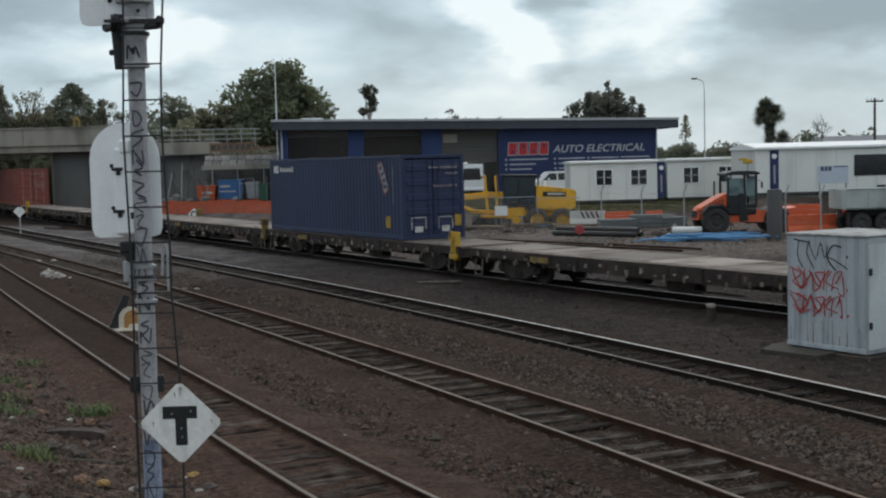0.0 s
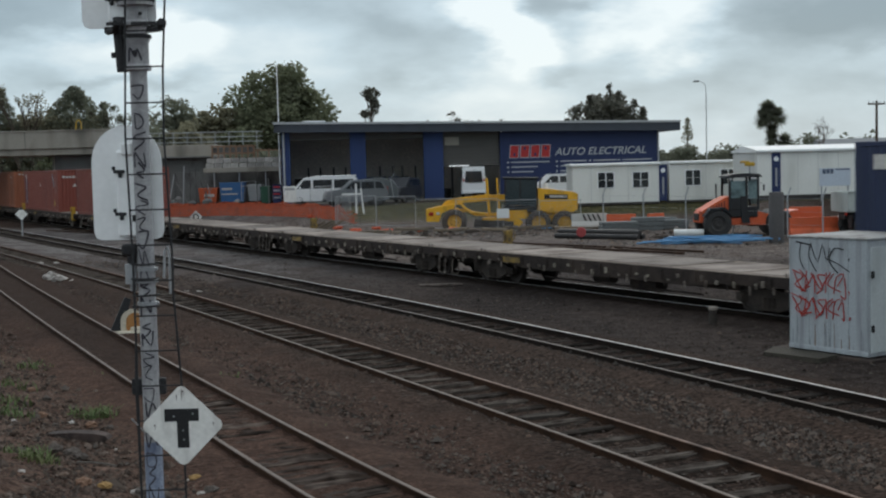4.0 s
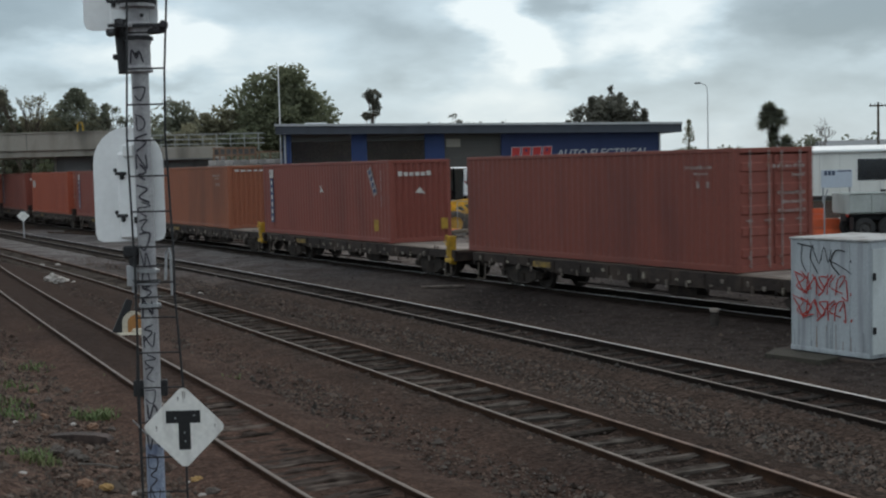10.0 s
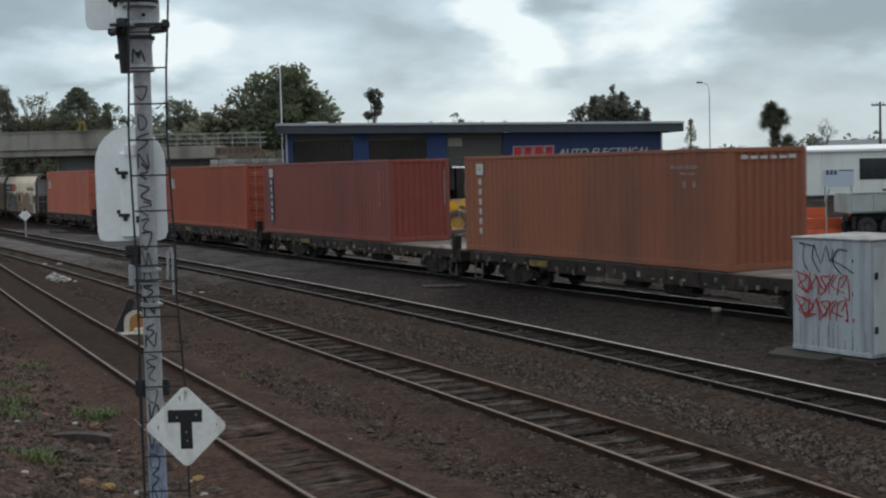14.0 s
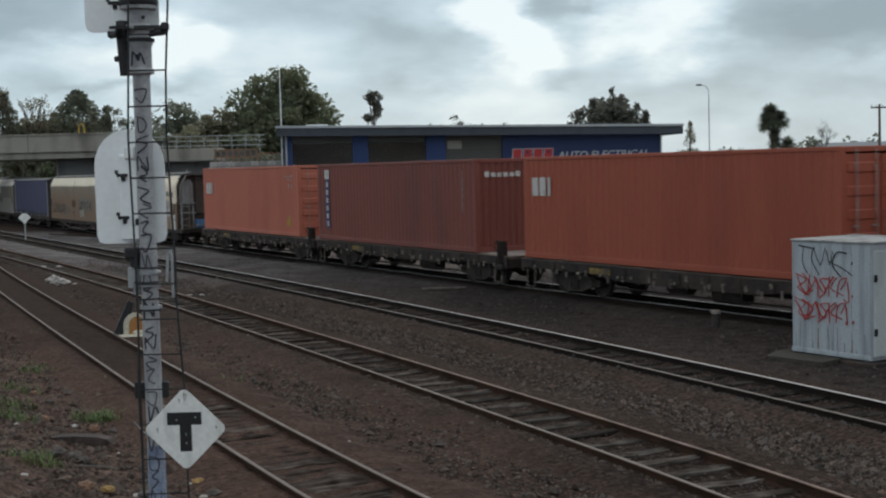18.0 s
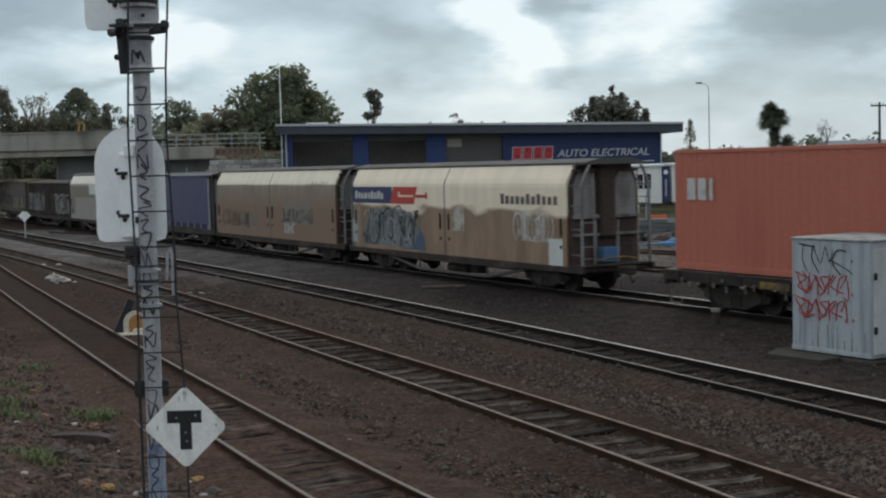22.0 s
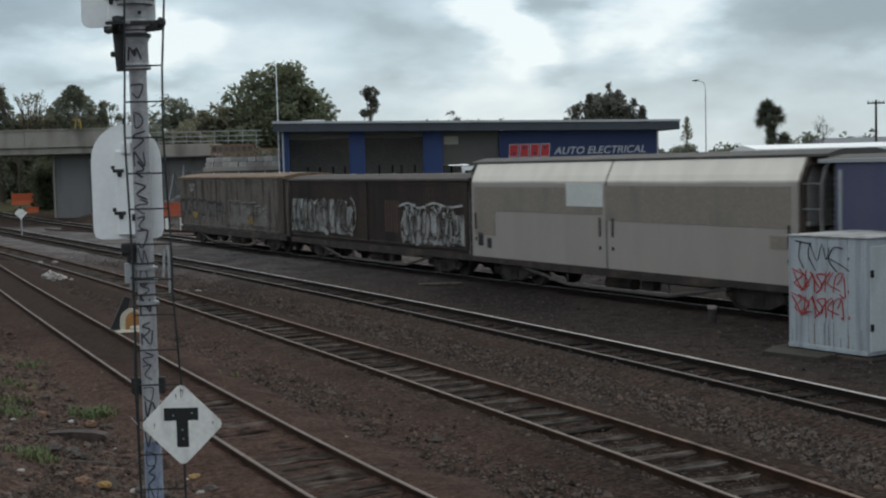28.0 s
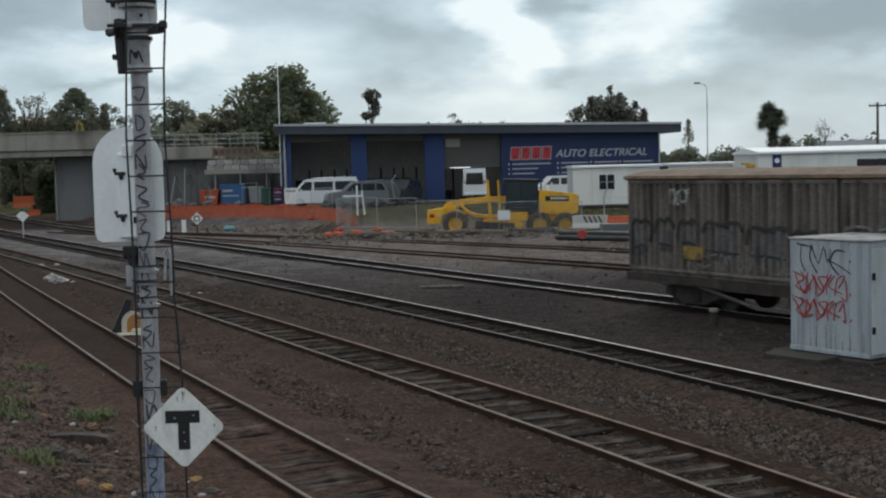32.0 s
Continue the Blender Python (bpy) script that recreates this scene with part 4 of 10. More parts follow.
def flat_wagon(length, label, stand, side):
    w = thing("flat_wagon", pose(0, 0, 0), label, "railway wagon", "wagons of the goods train")
    h = length / 2
    part("deck", Geo().box((0, 0, 1.06), (length, 2.42, 0.10), 0.015), DECK, w, "worn grey deck with dark stains")
    n = 6
    for i in range(n):
        x = -h + length * (i + 0.5) / n
        part("deck_plate", Geo().box((x, 0, 1.118), (length / n - 0.14 - 0.5 * (i % 3 == 1), 2.1, 0.018), 0.006), DECK_P, w)
    for sy in (-1, 1):
        part("side_sill", Geo().prism([(-h, 0.86), (-h + 3.4, 0.84), (-h + 4.6, 0.72), (h - 4.6, 0.72), (h - 3.4, 0.84), (h, 0.86), (h, 1.10), (-h, 1.10)], "y", sy * 1.19 - 0.05, sy * 1.19 + 0.05), SILL, w)
        for i in range(13):
            x = -h + 0.6 + (length - 1.2) * i / 12
            part("stake_pocket", Geo().box((x, sy * 1.255, 0.93), (0.09, 0.05, 0.26), 0.01), SILL, w)
    for i in range(20):
        part("tie_hook", Geo().box((-h + 1.0 + (length - 2.0) * i / 19, -1.25, 0.78 - 0.02 * (i % 3)), (0.05, 0.04, 0.16 + 0.05 * (i % 2)), 0.01), (HOOK, UNDER)[i % 3 == 1], w)
    fit = random.Random(int(length * 10))
    for i in range(26):
        x, tall = -h + 0.7 + (length - 1.4) * (i + fit.uniform(-0.35, 0.35)) / 25, fit.uniform(0.05, 0.16)
        part("ratchet", Geo().box((x, -1.262, 0.90 + fit.uniform(-0.10, 0.06)), (fit.uniform(0.035, 0.10), 0.05, tall), 0.012), PALE_FIT if fit.random() < 0.28 else HOOK, w)
    part("centre_sill", Geo().box((0, 0, 0.78), (length - 0.3, 0.5, 0.44), 0.02), UNDER, w)
    part("brake_gear", Geo().cyl((-1.2, -0.5, 0.62), (-0.4, -0.5, 0.62), 0.17, 12).cyl((0.6, -0.55, 0.55), (1.7, -0.55, 0.55), 0.2, 12).tube([(-3.4, -0.7, 0.45), (3.4, -0.7, 0.45)], 0.03), UNDER, w)
    for sx in (-1, 1):
        bogie(w, sx * (h - 2.25))
        coupler(w, sx * h, sx)
        part("end_beam", Geo().box((sx * (h - 0.06), 0, 0.92), (0.12, 2.5, 0.36), 0.02), UNDER, w)
        part("step", Geo().tube([(sx * (h - 0.3), -1.22, 0.8), (sx * (h - 0.3), -1.25, 0.32), (sx * (h - 0.7), -1.25, 0.32), (sx * (h - 0.7), -1.22, 0.8)], 0.02), HOOK, w)
    y = side * 1.18
    hb = part("handbrake_stand", Geo().box((h - 0.42, y, 1.22), (0.10, 0.24, 0.66), 0.02).box((h - 0.26, y, 1.10), (0.07, 0.24, 0.9), 0.02).box((h - 0.34, y * 1.017, 0.78), (0.42, 0.26, 0.14), 0.02), stand, w, "painted handbrake stand")
    part("handwheel", Geo().lathe([(0.17, -0.015), (0.2, 0.0), (0.17, 0.015), (0.15, 0.0), (0.17, -0.015)], (h - 0.34, y + side * 0.15, 1.4), "y", 16), stand, hb)
    for x in (-h + 2.1, h - 1.4):
        part("lash_bar", Geo().box((x, -1.22, 1.15), (0.04, 0.05, 0.10), 0.01), HOOK, w)
        part("lash_bar", Geo().box((x + 0.22, -1.22, 1.15), (0.04, 0.05, 0.08), 0.01), HOOK, w)
    part("warning_patch", Geo().box((-h + 3.9, -1.285, 0.93), (0.9, 0.012, 0.16), 0.003), DULL_Y, w, "faded yellow patch on the sill")
    return w


def corrugated(x0, x1, z0, z1, y, pitch=0.278, depth=0.030):
    pts = []
    n = max(1, round((x1 - x0) / pitch))
    p = (x1 - x0) / n
    for i in range(n):
        a = x0 + i * p
        pts += [(a, y), (a + p * 0.25, y), (a + p * 0.5, y + depth), (a + p * 0.75, y + depth)]
    pts.append((x1, y))
    return Geo().sheet([(x, yy, z0, z1) for x, yy in pts], 0.004)


def blocks(g, u0, u1, z0, z1, n, put, gap=0.28):
    """A row of n plain blocks in the place of lettering."""
    w = (u1 - u0) / n
    for i in range(n):
        k = (1.0, 0.8, 0.74, 0.8, 0.74, 1.0, 0.78)[i % 7]
        put(g, u0 + w * (i + gap / 2), u0 + w * (i + 1 - gap / 2), z0, z0 + (z1 - z0) * k)


def on_side(y):
    return lambda g, a, b, z0, z1: g.box(((a + b) / 2, y, (z0 + z1) / 2), (abs(b - a), 0.006, z1 - z0))


def on_end(x):
    return lambda g, a, b, z0, z1: g.box((x, (a + b) / 2, (z0 + z1) / 2), (0.006, abs(b - a), z1 - z0))


def container(label, paint, end_paint, doors, height=2.896, bars=None):
    """A forty-foot container; its doors, or its corrugated front wall, face forwards."""
    c = thing("shipping_container", pose(0, 0, 0), label, "shipping container", "containers on the goods train")
    L, W, H, z = 12.192, 2.438, height, 1.135
    x, y = L / 2, W / 2
    side = part("side_panel", corrugated(-x + 0.14, x - 0.14, z + 0.16, z + H - 0.1, -y + 0.008), paint, c)
    other = new("side_panel", side.data)
    other.parent, other.matrix_basis = c, pose(0, 0, 0, 0, 0, 180)
    part("roof", Geo().box((0, 0, z + H - 0.035), (L - 0.1, W - 0.08, 0.05), 0.02), paint, c)
    part("floor_frame", Geo().box((0, 0, z + 0.09), (L - 0.2, W - 0.12, 0.14), 0.01), UNDER, c)
    for sy in (-1, 1):
        part("top_rail", Geo().box((0, sy * (y - 0.035), z + H - 0.05), (L - 0.3, 0.07, 0.1), 0.012), paint, c)
        part("bottom_rail", Geo().box((0, sy * (y - 0.035), z + 0.09), (L - 0.3, 0.07, 0.16), 0.012), paint, c)
        for sx in (-1, 1):
            cp = part("corner_post", Geo().box((sx * (x - 0.08), sy * (y - 0.075), z + H / 2), (0.16, 0.15, H - 0.22), 0.012), paint, c)
            for zz in (0.059, H - 0.059):
                part("corner_casting", Geo().box((sx * (x - 0.089), sy * (y - 0.081), z + zz), (0.178, 0.162, 0.118), 0.012), paint, cp)
    # rear wall
    rear = part("end_panel", corrugated(-y + 0.15, y - 0.15, z + 0.16, z + H - 0.1, 0.0, 0.25, 0.065), end_paint, c)
    rear.matrix_basis = pose(-x + 0.012, 0, 0, 0, 0, -90)
    part("header", Geo().box((x - 0.05, 0, z + H - 0.06), (0.1, W - 0.3, 0.12), 0.012), end_paint, c)
    part("door_sill", Geo().box((x - 0.05, 0, z + 0.08), (0.1, W - 0.3, 0.16), 0.012), end_paint, c)
    if doors:
        for sy in (-1, 1):
            g = Geo().box((x - 0.045, sy * 0.54, z + H / 2), (0.04, 1.04, H - 0.32), 0.008)
            for k in range(5):
                g.box((x - 0.03, sy * 0.54, z + 0.45 + k * (H - 0.9) / 4), (0.07, 0.98, 0.24), 0.034)
            d = part("door", g, end_paint, c)
            for yy in (0.2, 0.78):
                part("locking_bar", Geo().cyl((x + 0.030, sy * yy, z + 0.1), (x + 0.030, sy * yy, z + H - 0.06), 0.018, 8).box((x - 0.004, sy * yy, z + 1.2), (0.03, 0.2, 0.05), 0.01).box((x - 0.004, sy * yy, z + 0.35), (0.03, 0.09, 0.1), 0.01).box((x - 0.004, sy * yy, z + H - 0.4), (0.03, 0.09, 0.1), 0.01), bars or GALV_BAR, d, "worn steel locking bar")
    else:
        front = part("end_panel", corrugated(-y + 0.15, y - 0.15, z + 0.16, z + H - 0.1, 0.0, 0.25, 0.065), end_paint, c)
        front.matrix_basis = pose(x - 0.012, 0, 0, 0, 0, 90)
    return c


GALV_BAR = mat("locking_bar_steel", (0.34, 0.27, 0.25), 0.6, 0.3, 0.2, 4, 30, 0.1, (0.25, 0.12, 0.08), 0.4)
RED_OX = mat("oxide_red_container", (0.226, 0.062, 0.045), 0.5, 0, 0.10, 0.7, 14, 0.12, (0.165, 0.047, 0.036), 0.35, 4)
RED_DK = mat("maroon_container", (0.200, 0.054, 0.038), 0.5, 0, 0.10, 0.7, 14, 0.12, (0.140, 0.042, 0.033), 0.35, 4)
RED_BR = mat("brown_red_container", (0.285, 0.098, 0.052), 0.6, 0, 0.10, 0.6, 14, 0.12, (0.185, 0.074, 0.046), 0.4, 4)
ORANGE_C = mat("orange_container", (0.325, 0.073, 0.037), 0.5, 0, 0.08, 0.6, 14, 0.10, (0.255, 0.055, 0.033), 0.3, 4)
ORANGE_P = mat("faded_orange_container", (0.46, 0.138, 0.087), 0.55, 0, 0.08, 0.6, 14, 0.10, (0.375, 0.104, 0.070), 0.3, 4)
RED_EDGE = mat("scarlet_door_paint", (0.26, 0.060, 0.043), 0.5, 0, 0.15, 1.2, 14, 0.1, (0.30, 0.07, 0.05), 0.4)
NAVY = mat("navy_container", (0.023, 0.033, 0.078), 0.5, 0, 0.10, 0.7, 14, 0.10, (0.017, 0.024, 0.054), 0.35, 4)
NAVY_M = mat("navy_marking", (0.036, 0.047, 0.115), 0.55, 0, 0.15, 2, 20, 0.05)
RED_M = mat("red_marking", (0.50, 0.06, 0.045), 0.6, 0, 0.2, 2, 20, 0.05)
X2, Y2, Z2 = 6.096, 1.219, 1.135


LABEL_Y = mat("yellow_label", (0.40, 0.24, 0.03), 0.6, 0, 0.2, 6, 20, 0.1, (0.22, 0.13, 0.03), 0.4)


def marks(c, name, material, label, geo):
    return tagged(part(name, geo, material, c, label), kind="stuff" if "name" in name or "code" in name else "")


def banner(c, x, navy=True):
    """The upright name panel near the rear of a side."""
    if navy:
        marks(c, "name_panel", NAVY_M, "navy upright name panel", Geo().box((x, -Y2 - 0.004, Z2 + 1.38), (0.36, 0.008, 1.85), 0.002))
    g = Geo()
    for k in range(6):
        g.box((x, -Y2 - 0.010, Z2 + 0.62 + k * 0.30), (0.15, 0.006, 0.18))
    g.box((x, -Y2 - 0.008, Z2 + 2.5), (0.40, 0.008, 0.34))
    marks(c, "name_marking", WHITE_OLD, "white block marking", g)


def end_name(c, z0=2.33, z1=2.5):
    g = Geo()
    blocks(g, -0.9, 0.45, Z2 + z0, Z2 + z1, 6, on_end(X2 + 0.012))
    marks(c, "name_marking", WHITE_OLD, "white block marking", g)


CODE_W = mat("rubbed_code_paint", (0.36, 0.32, 0.30), 0.7, 0, 0.3, 9.0, 40, 0.1, (0.19, 0.10, 0.085), 0.52)


def codes(c, y0=-0.1, y1=0.95, rows=6):
    g = Geo()
    for k in (0, 1, 3, 4, 5)[:rows]:
        w = (1.0, 0.42, 0.85, 0.85, 0.7, 0.85, 0.6, 0.5)[k % 8]
        blocks(g, y1 - (y1 - y0) * w, y1, Z2 + 2.42 - k * 0.21, Z2 + 2.50 - k * 0.21, 8, on_end(X2 + 0.022), 0.45)
    marks(c, "code_marking", CODE_W, "small white code lettering", g)


def side_code(c, x):
    g = Geo()
    blocks(g, x, x + 1.0, Z2 + 2.42, Z2 + 2.51, 9, on_side(-Y2 - 0.006), 0.4)
    blocks(g, x + 0.35, x + 0.9, Z2 + 2.28, Z2 + 2.34, 4, on_side(-Y2 - 0.006), 0.4)
    g.box((x + 0.50, -Y2 - 0.006, Z2 + 2.05), (0.09, 0.006, 0.17)).box((x + 0.86, -Y2 - 0.006, Z2 + 2.05), (0.09, 0.006, 0.15))
    marks(c, "code_marking", CODE_W, "small white code lettering", g)


def leasing(c, z=2.05):
    """Three bold block letters' room at the rear of a side."""
    g = Geo()
    g.box((-X2 + 0.62, -Y2 - 0.006, Z2 + z), (0.30, 0.006, 0.52)).box((-X2 + 1.0, -Y2 - 0.006, Z2 + z), (0.30, 0.006, 0.52)).box((-X2 + 1.32, -Y2 - 0.006, Z2 + z), (0.12, 0.006, 0.52))
    marks(c, "name_marking", WHITE_OLD, "bold white block marking", g)


def decals(c, x=4.6):
    marks(c, "yellow_label", LABEL_Y, "yellow warning label", Geo().box((X2 - 1.1, -Y2 - 0.006, Z2 + 0.6), (0.36, 0.006, 0.4)))
    marks(c, "yellow_label", LABEL_Y, "yellow warning label", Geo().box((X2 + 0.02, 0.92, Z2 + 0.62), (0.006, 0.28, 0.4)))


BADGE = mat("scuffed_badge", (0.38, 0.35, 0.34), 0.7, 0, 0.3, 7, 40, 0.1, (0.10, 0.085, 0.09), 0.55)


def diagonal(c, x, z, rim=None):
    """A tilted painted badge high on the side."""
    a = math.radians(-62)
    m = Matrix.Translation((x, -Y2 - 0.007, z)) @ Matrix.Rotation(-a, 4, "Y")
    marks(c, "badge", BADGE, "tilted pale badge", Geo().box((0, 0, 0), (1.05, 0.008, 0.32), 0, 0, m))
    if rim:
        marks(c, "badge_rim", rim, "faded red rim of the badge", Geo().box((0, 0.003, -0.03), (1.2, 0.008, 0.46), 0, 0, m))
    g = Geo()
    for k in range(4):
        g.box((-0.36 + k * 0.24, -0.006, 0), (0.14, 0.006, 0.18), 0, 0, m)
    marks(c, "badge_marking", NAVY_M, "dark shapes on the badge", g)


def ride(ob, middle):
    TRAIN.append((ob, middle))
    return ob


for length, label, stand, side, mids in (
        (16.5, "empty low flat wagon with a worn pale deck", DULL_Y, 1, (126.6, 109.9, 59.75, 43.4)),
        (16.5, "empty low flat wagon with a dull yellow handbrake stand", DULL_Y, -1, (76.1,)),
        (16.5, "low flat wagon with a yellow handbrake stand, carrying a container", YELLOW, -1, (92.75, 26.2, 8.6, -8.3)),
        (16.5, "low flat wagon with a dark handbrake stand, carrying a container", UNDER, -1, (-25.4,)),
        (14.2, "short low flat wagon carrying a container", SILL, -1, (-41.9, -56.9, -71.4))):
    flat = flat_wagon(length, label, stand, side)
    for k, mid in enumerate(mids):
        ride(copy_thing(flat, pose(0, 0, 0)) if k else flat, mid)

# front to rear
box = container("navy blue steel shipping container with worn white markings", NAVY, NAVY, True, bars=NAVY)
codes(box, -0.2, 0.95, 3)
decals(box)
diagonal(box, 4.7, Z2 + 2.15, mat("faded_red_rim", (0.20, 0.060, 0.058), 0.6, 0, 0.3, 4, 20, 0.05, (0.05, 0.04, 0.075), 0.55))
marks(box, "rib_marking", BADGE, "upright white stripe", Geo().box((5.45, -Y2 - 0.008, Z2 + 1.9), (0.022, 0.008, 1.3)))
g = Geo().box((-X2 + 0.75, -Y2 - 0.006, Z2 + 2.48), (0.5, 0.006, 0.3))
blocks(g, -X2 + 1.15, -X2 + 2.6, Z2 + 2.38, Z2 + 2.58, 6, on_side(-Y2 - 0.006))
marks(box, "name_marking", WHITE_OLD, "white emblem and block marking", g)
g = Geo()
for yy in (-0.6, 0.45):
    g.box((X2 + 0.012, yy, Z2 + 0.75), (0.006, 0.55, 0.03)).box((X2 + 0.012, yy - 0.27, Z2 + 0.55), (0.006, 0.03, 0.4)).box((X2 + 0.012, yy + 0.27, Z2 + 0.55), (0.006, 0.03, 0.4)).box((X2 + 0.012, yy, Z2 + 0.35), (0.006, 0.3, 0.2))
marks(box, "door_marking", WHITE_OLD, "white frames on the door", g)
ride(box, 84.9 + X2)
box = container("maroon shipping container with ribbed doors", RED_DK, RED_OX, True)
codes(box)
side_code(box, 4.3)
ride(box, 17.65 + X2)
box = container("oxide red shipping container with a navy name panel", RED_OX, RED_OX, False)
banner(box, -X2 + 1.0)
end_name(box)
diagonal(box, 4.75, Z2 + 2.15)
marks(box, "rib_marking", BADGE, "upright white stripe", Geo().box((5.45, -Y2 - 0.008, Z2 + 1.9), (0.022, 0.008, 1.3)))
marks(box, "badge", WHITE_OLD, "white arrow badge", Geo().prism([(0.0, Z2 + 1.74), (0.14, Z2 + 1.74), (0.15, Z2 + 1.79), (0.38, Z2 + 1.73), (0.20, Z2 + 1.92), (0.08, Z2 + 2.02), (0.10, Z2 + 1.85)], "y", -Y2 - 0.012, -Y2 - 0.004))
marks(box, "badge", WHITE_OLD, "white arrow badge", Geo().prism([(-0.22, Z2 + 1.74), (0.20, Z2 + 1.70), (0.10, Z2 + 1.80), (-0.02, Z2 + 1.94)], "x", X2 + 0.009, X2 + 0.015))
decals(box)
ride(box, 0.04 + X2)
box = container("brownish red shipping container with a faded name panel", RED_BR, RED_BR, False)
banner(box, -X2 + 0.95, False)
side_code(box, 4.0)
g = Geo()
blocks(g, -0.9, 0.9, Z2 + 2.62, Z2 + 2.72, 6, on_end(X2 + 0.012))
marks(box, "name_marking", WHITE_OLD, "pale block marking", g)
ride(box, -16.85 + X2)
box = container("oxide red shipping container with white marks on its ribs", RED_OX, RED_EDGE, False)
banner(box, -X2 + 0.95)
g = Geo().box((5.35, -Y2 - 0.008, Z2 + 1.9), (0.024, 0.008, 1.3)).box((X2 + 0.012, 1.0, Z2 + 1.9), (0.008, 0.035, 1.3))
marks(box, "rib_marking", BADGE, "upright white stripe", g)
ride(box, -34.4 + X2)
box = container("bright orange shipping container", ORANGE_C, ORANGE_C, True)
leasing(box)
codes(box, 0.1, 0.95, 5)
ride(box, -48.84 + X2)
box = container("maroon shipping container with a navy name panel", RED_DK, RED_DK, False)
banner(box, -X2 + 0.9)
end_name(box)
g = Geo().box((5.3, -Y2 - 0.008, Z2 + 1.9), (0.024, 0.008, 1.3)).box((X2 + 0.012, 0.95, Z2 + 1.75), (0.008, 0.035, 1.3))
marks(box, "rib_marking", BADGE, "upright white stripe", g)
ride(box, -63.80 + X2)
box = container("faded orange shipping container with a scuffed end", ORANGE_P, ORANGE_P, True)
leasing(box, 1.95)
side_code(box, 4.6)
codes(box, 0.1, 0.95, 3)
decals(box)
ride(box, -78.05 + X2)

# ---- covered wagons ----
CREAM = grimed("grimy_cream_doors", (0.86, 0.72, 0.55), (0.255, 0.163, 0.104), 2.40, 0.09, 1.5, 0.32, 1.25)
# dirt up to the bend; the pale shoulder above has the sky's light in its colour
CREAM2 = grimed("grimy_doors_lit_shoulder", (0.80, 0.69, 0.53), (0.275, 0.218, 0.165), 3.17, 0.03, 0.9, 0.36, 0.10, (0.225, 0.140, 0.088))
GREYW = grimed("grey_doors_lit_shoulder", (0.82, 0.74, 0.64), (0.315, 0.278, 0.246), 3.19, 0.04, 0.9, 0.06, 0.12)
STEEL_G = mat("grimy_grey_steel", (0.092, 0.086, 0.083), 0.75, 0.2, 0.3, 1.5, 20, 0.3, (0.035, 0.032, 0.03), 0.5)
# lighter copy of the grey steel, with the light on the end bars in its colour
END_G = mat("lit_grey_end_steel", (0.21, 0.205, 0.20), 0.7, 0.1, 0.3, 2, 20, 0.2, (0.10, 0.082, 0.072), 0.5, 3)
END_P = mat("dusty_grey_end_panel", (0.25, 0.24, 0.235), 0.75, 0, 0.25, 1.6, 20, 0.2, (0.085, 0.064, 0.052), 0.5, 4)
SOOT = mat("sooty_brown_steel", (0.052, 0.038, 0.031), 0.85, 0, 0.35, 2.5, 20, 0.3, (0.095, 0.064, 0.048), 0.45, 3)
TRUSS = mat("dusty_truss_steel", (0.110, 0.092, 0.082), 0.8, 0.1, 0.3, 2, 20, 0.2)
ROOF_D = mat("dark_wagon_roof", (0.075, 0.070, 0.066), 0.85, 0, 0.25, 1, 15, 0.3, (0.12, 0.105, 0.09), 0.4)
ROOF_B = mat("rusty_brown_roof", (0.175, 0.118, 0.075), 0.85, 0, 0.3, 1.6, 12, 0.3, (0.080, 0.057, 0.042), 0.45)
ROOF_K = mat("black_brown_roof", (0.052, 0.041, 0.036), 0.9, 0, 0.3, 1.2, 14, 0.3, (0.085, 0.066, 0.055), 0.4)
CURTAIN = mat("blue_curtain", (0.064, 0.067, 0.128), 0.6, 0, 0.10, 0.8, 10, 0.15, (0.082, 0.080, 0.128), 0.45, 3)
BROWN = mat("dark_brown_wagon", (0.050, 0.034, 0.028), 0.85, 0, 0.3, 0.8, 16, 0.35, (0.022, 0.017, 0.015), 0.5, 4)
TIMBER = mat("grey_rusty_wagon_side", (0.172, 0.145, 0.126), 0.85, 0, 0.3, 3.2, 16, 0.35, (0.058, 0.045, 0.036), 0.52, 7)
SPRAY_W = mat("white_spray_paint", (0.44, 0.43, 0.41), 0.7, 0, 0.25, 3, 30, 0.1, (0.10, 0.085, 0.075), 0.55)
SPRAY_G = mat("grey_spray_paint", (0.26, 0.26, 0.26), 0.7, 0, 0.2, 4, 30, 0.1, (0.15, 0.14, 0.13), 0.4)
SPRAY_K = mat("black_spray_paint", (0.02, 0.02, 0.022), 0.6, 0, 0.3, 4, 30, 0.1)
SPRAY_R = mat("red_spray_paint", (0.42, 0.04, 0.03), 0.6, 0, 0.25, 5, 30, 0.1)
PATCH_G = mat("grey_paint_over", (0.34, 0.345, 0.35), 0.6, 0, 0.1, 2, 20, 0.1)
PATCH_W = mat("pale_paint_over", (0.60, 0.60, 0.57), 0.6, 0, 0.1, 2, 20, 0.1)
BLUE_M = mat("blue_marking", (0.072, 0.095, 0.150), 0.6, 0, 0.15, 3, 20, 0.05)


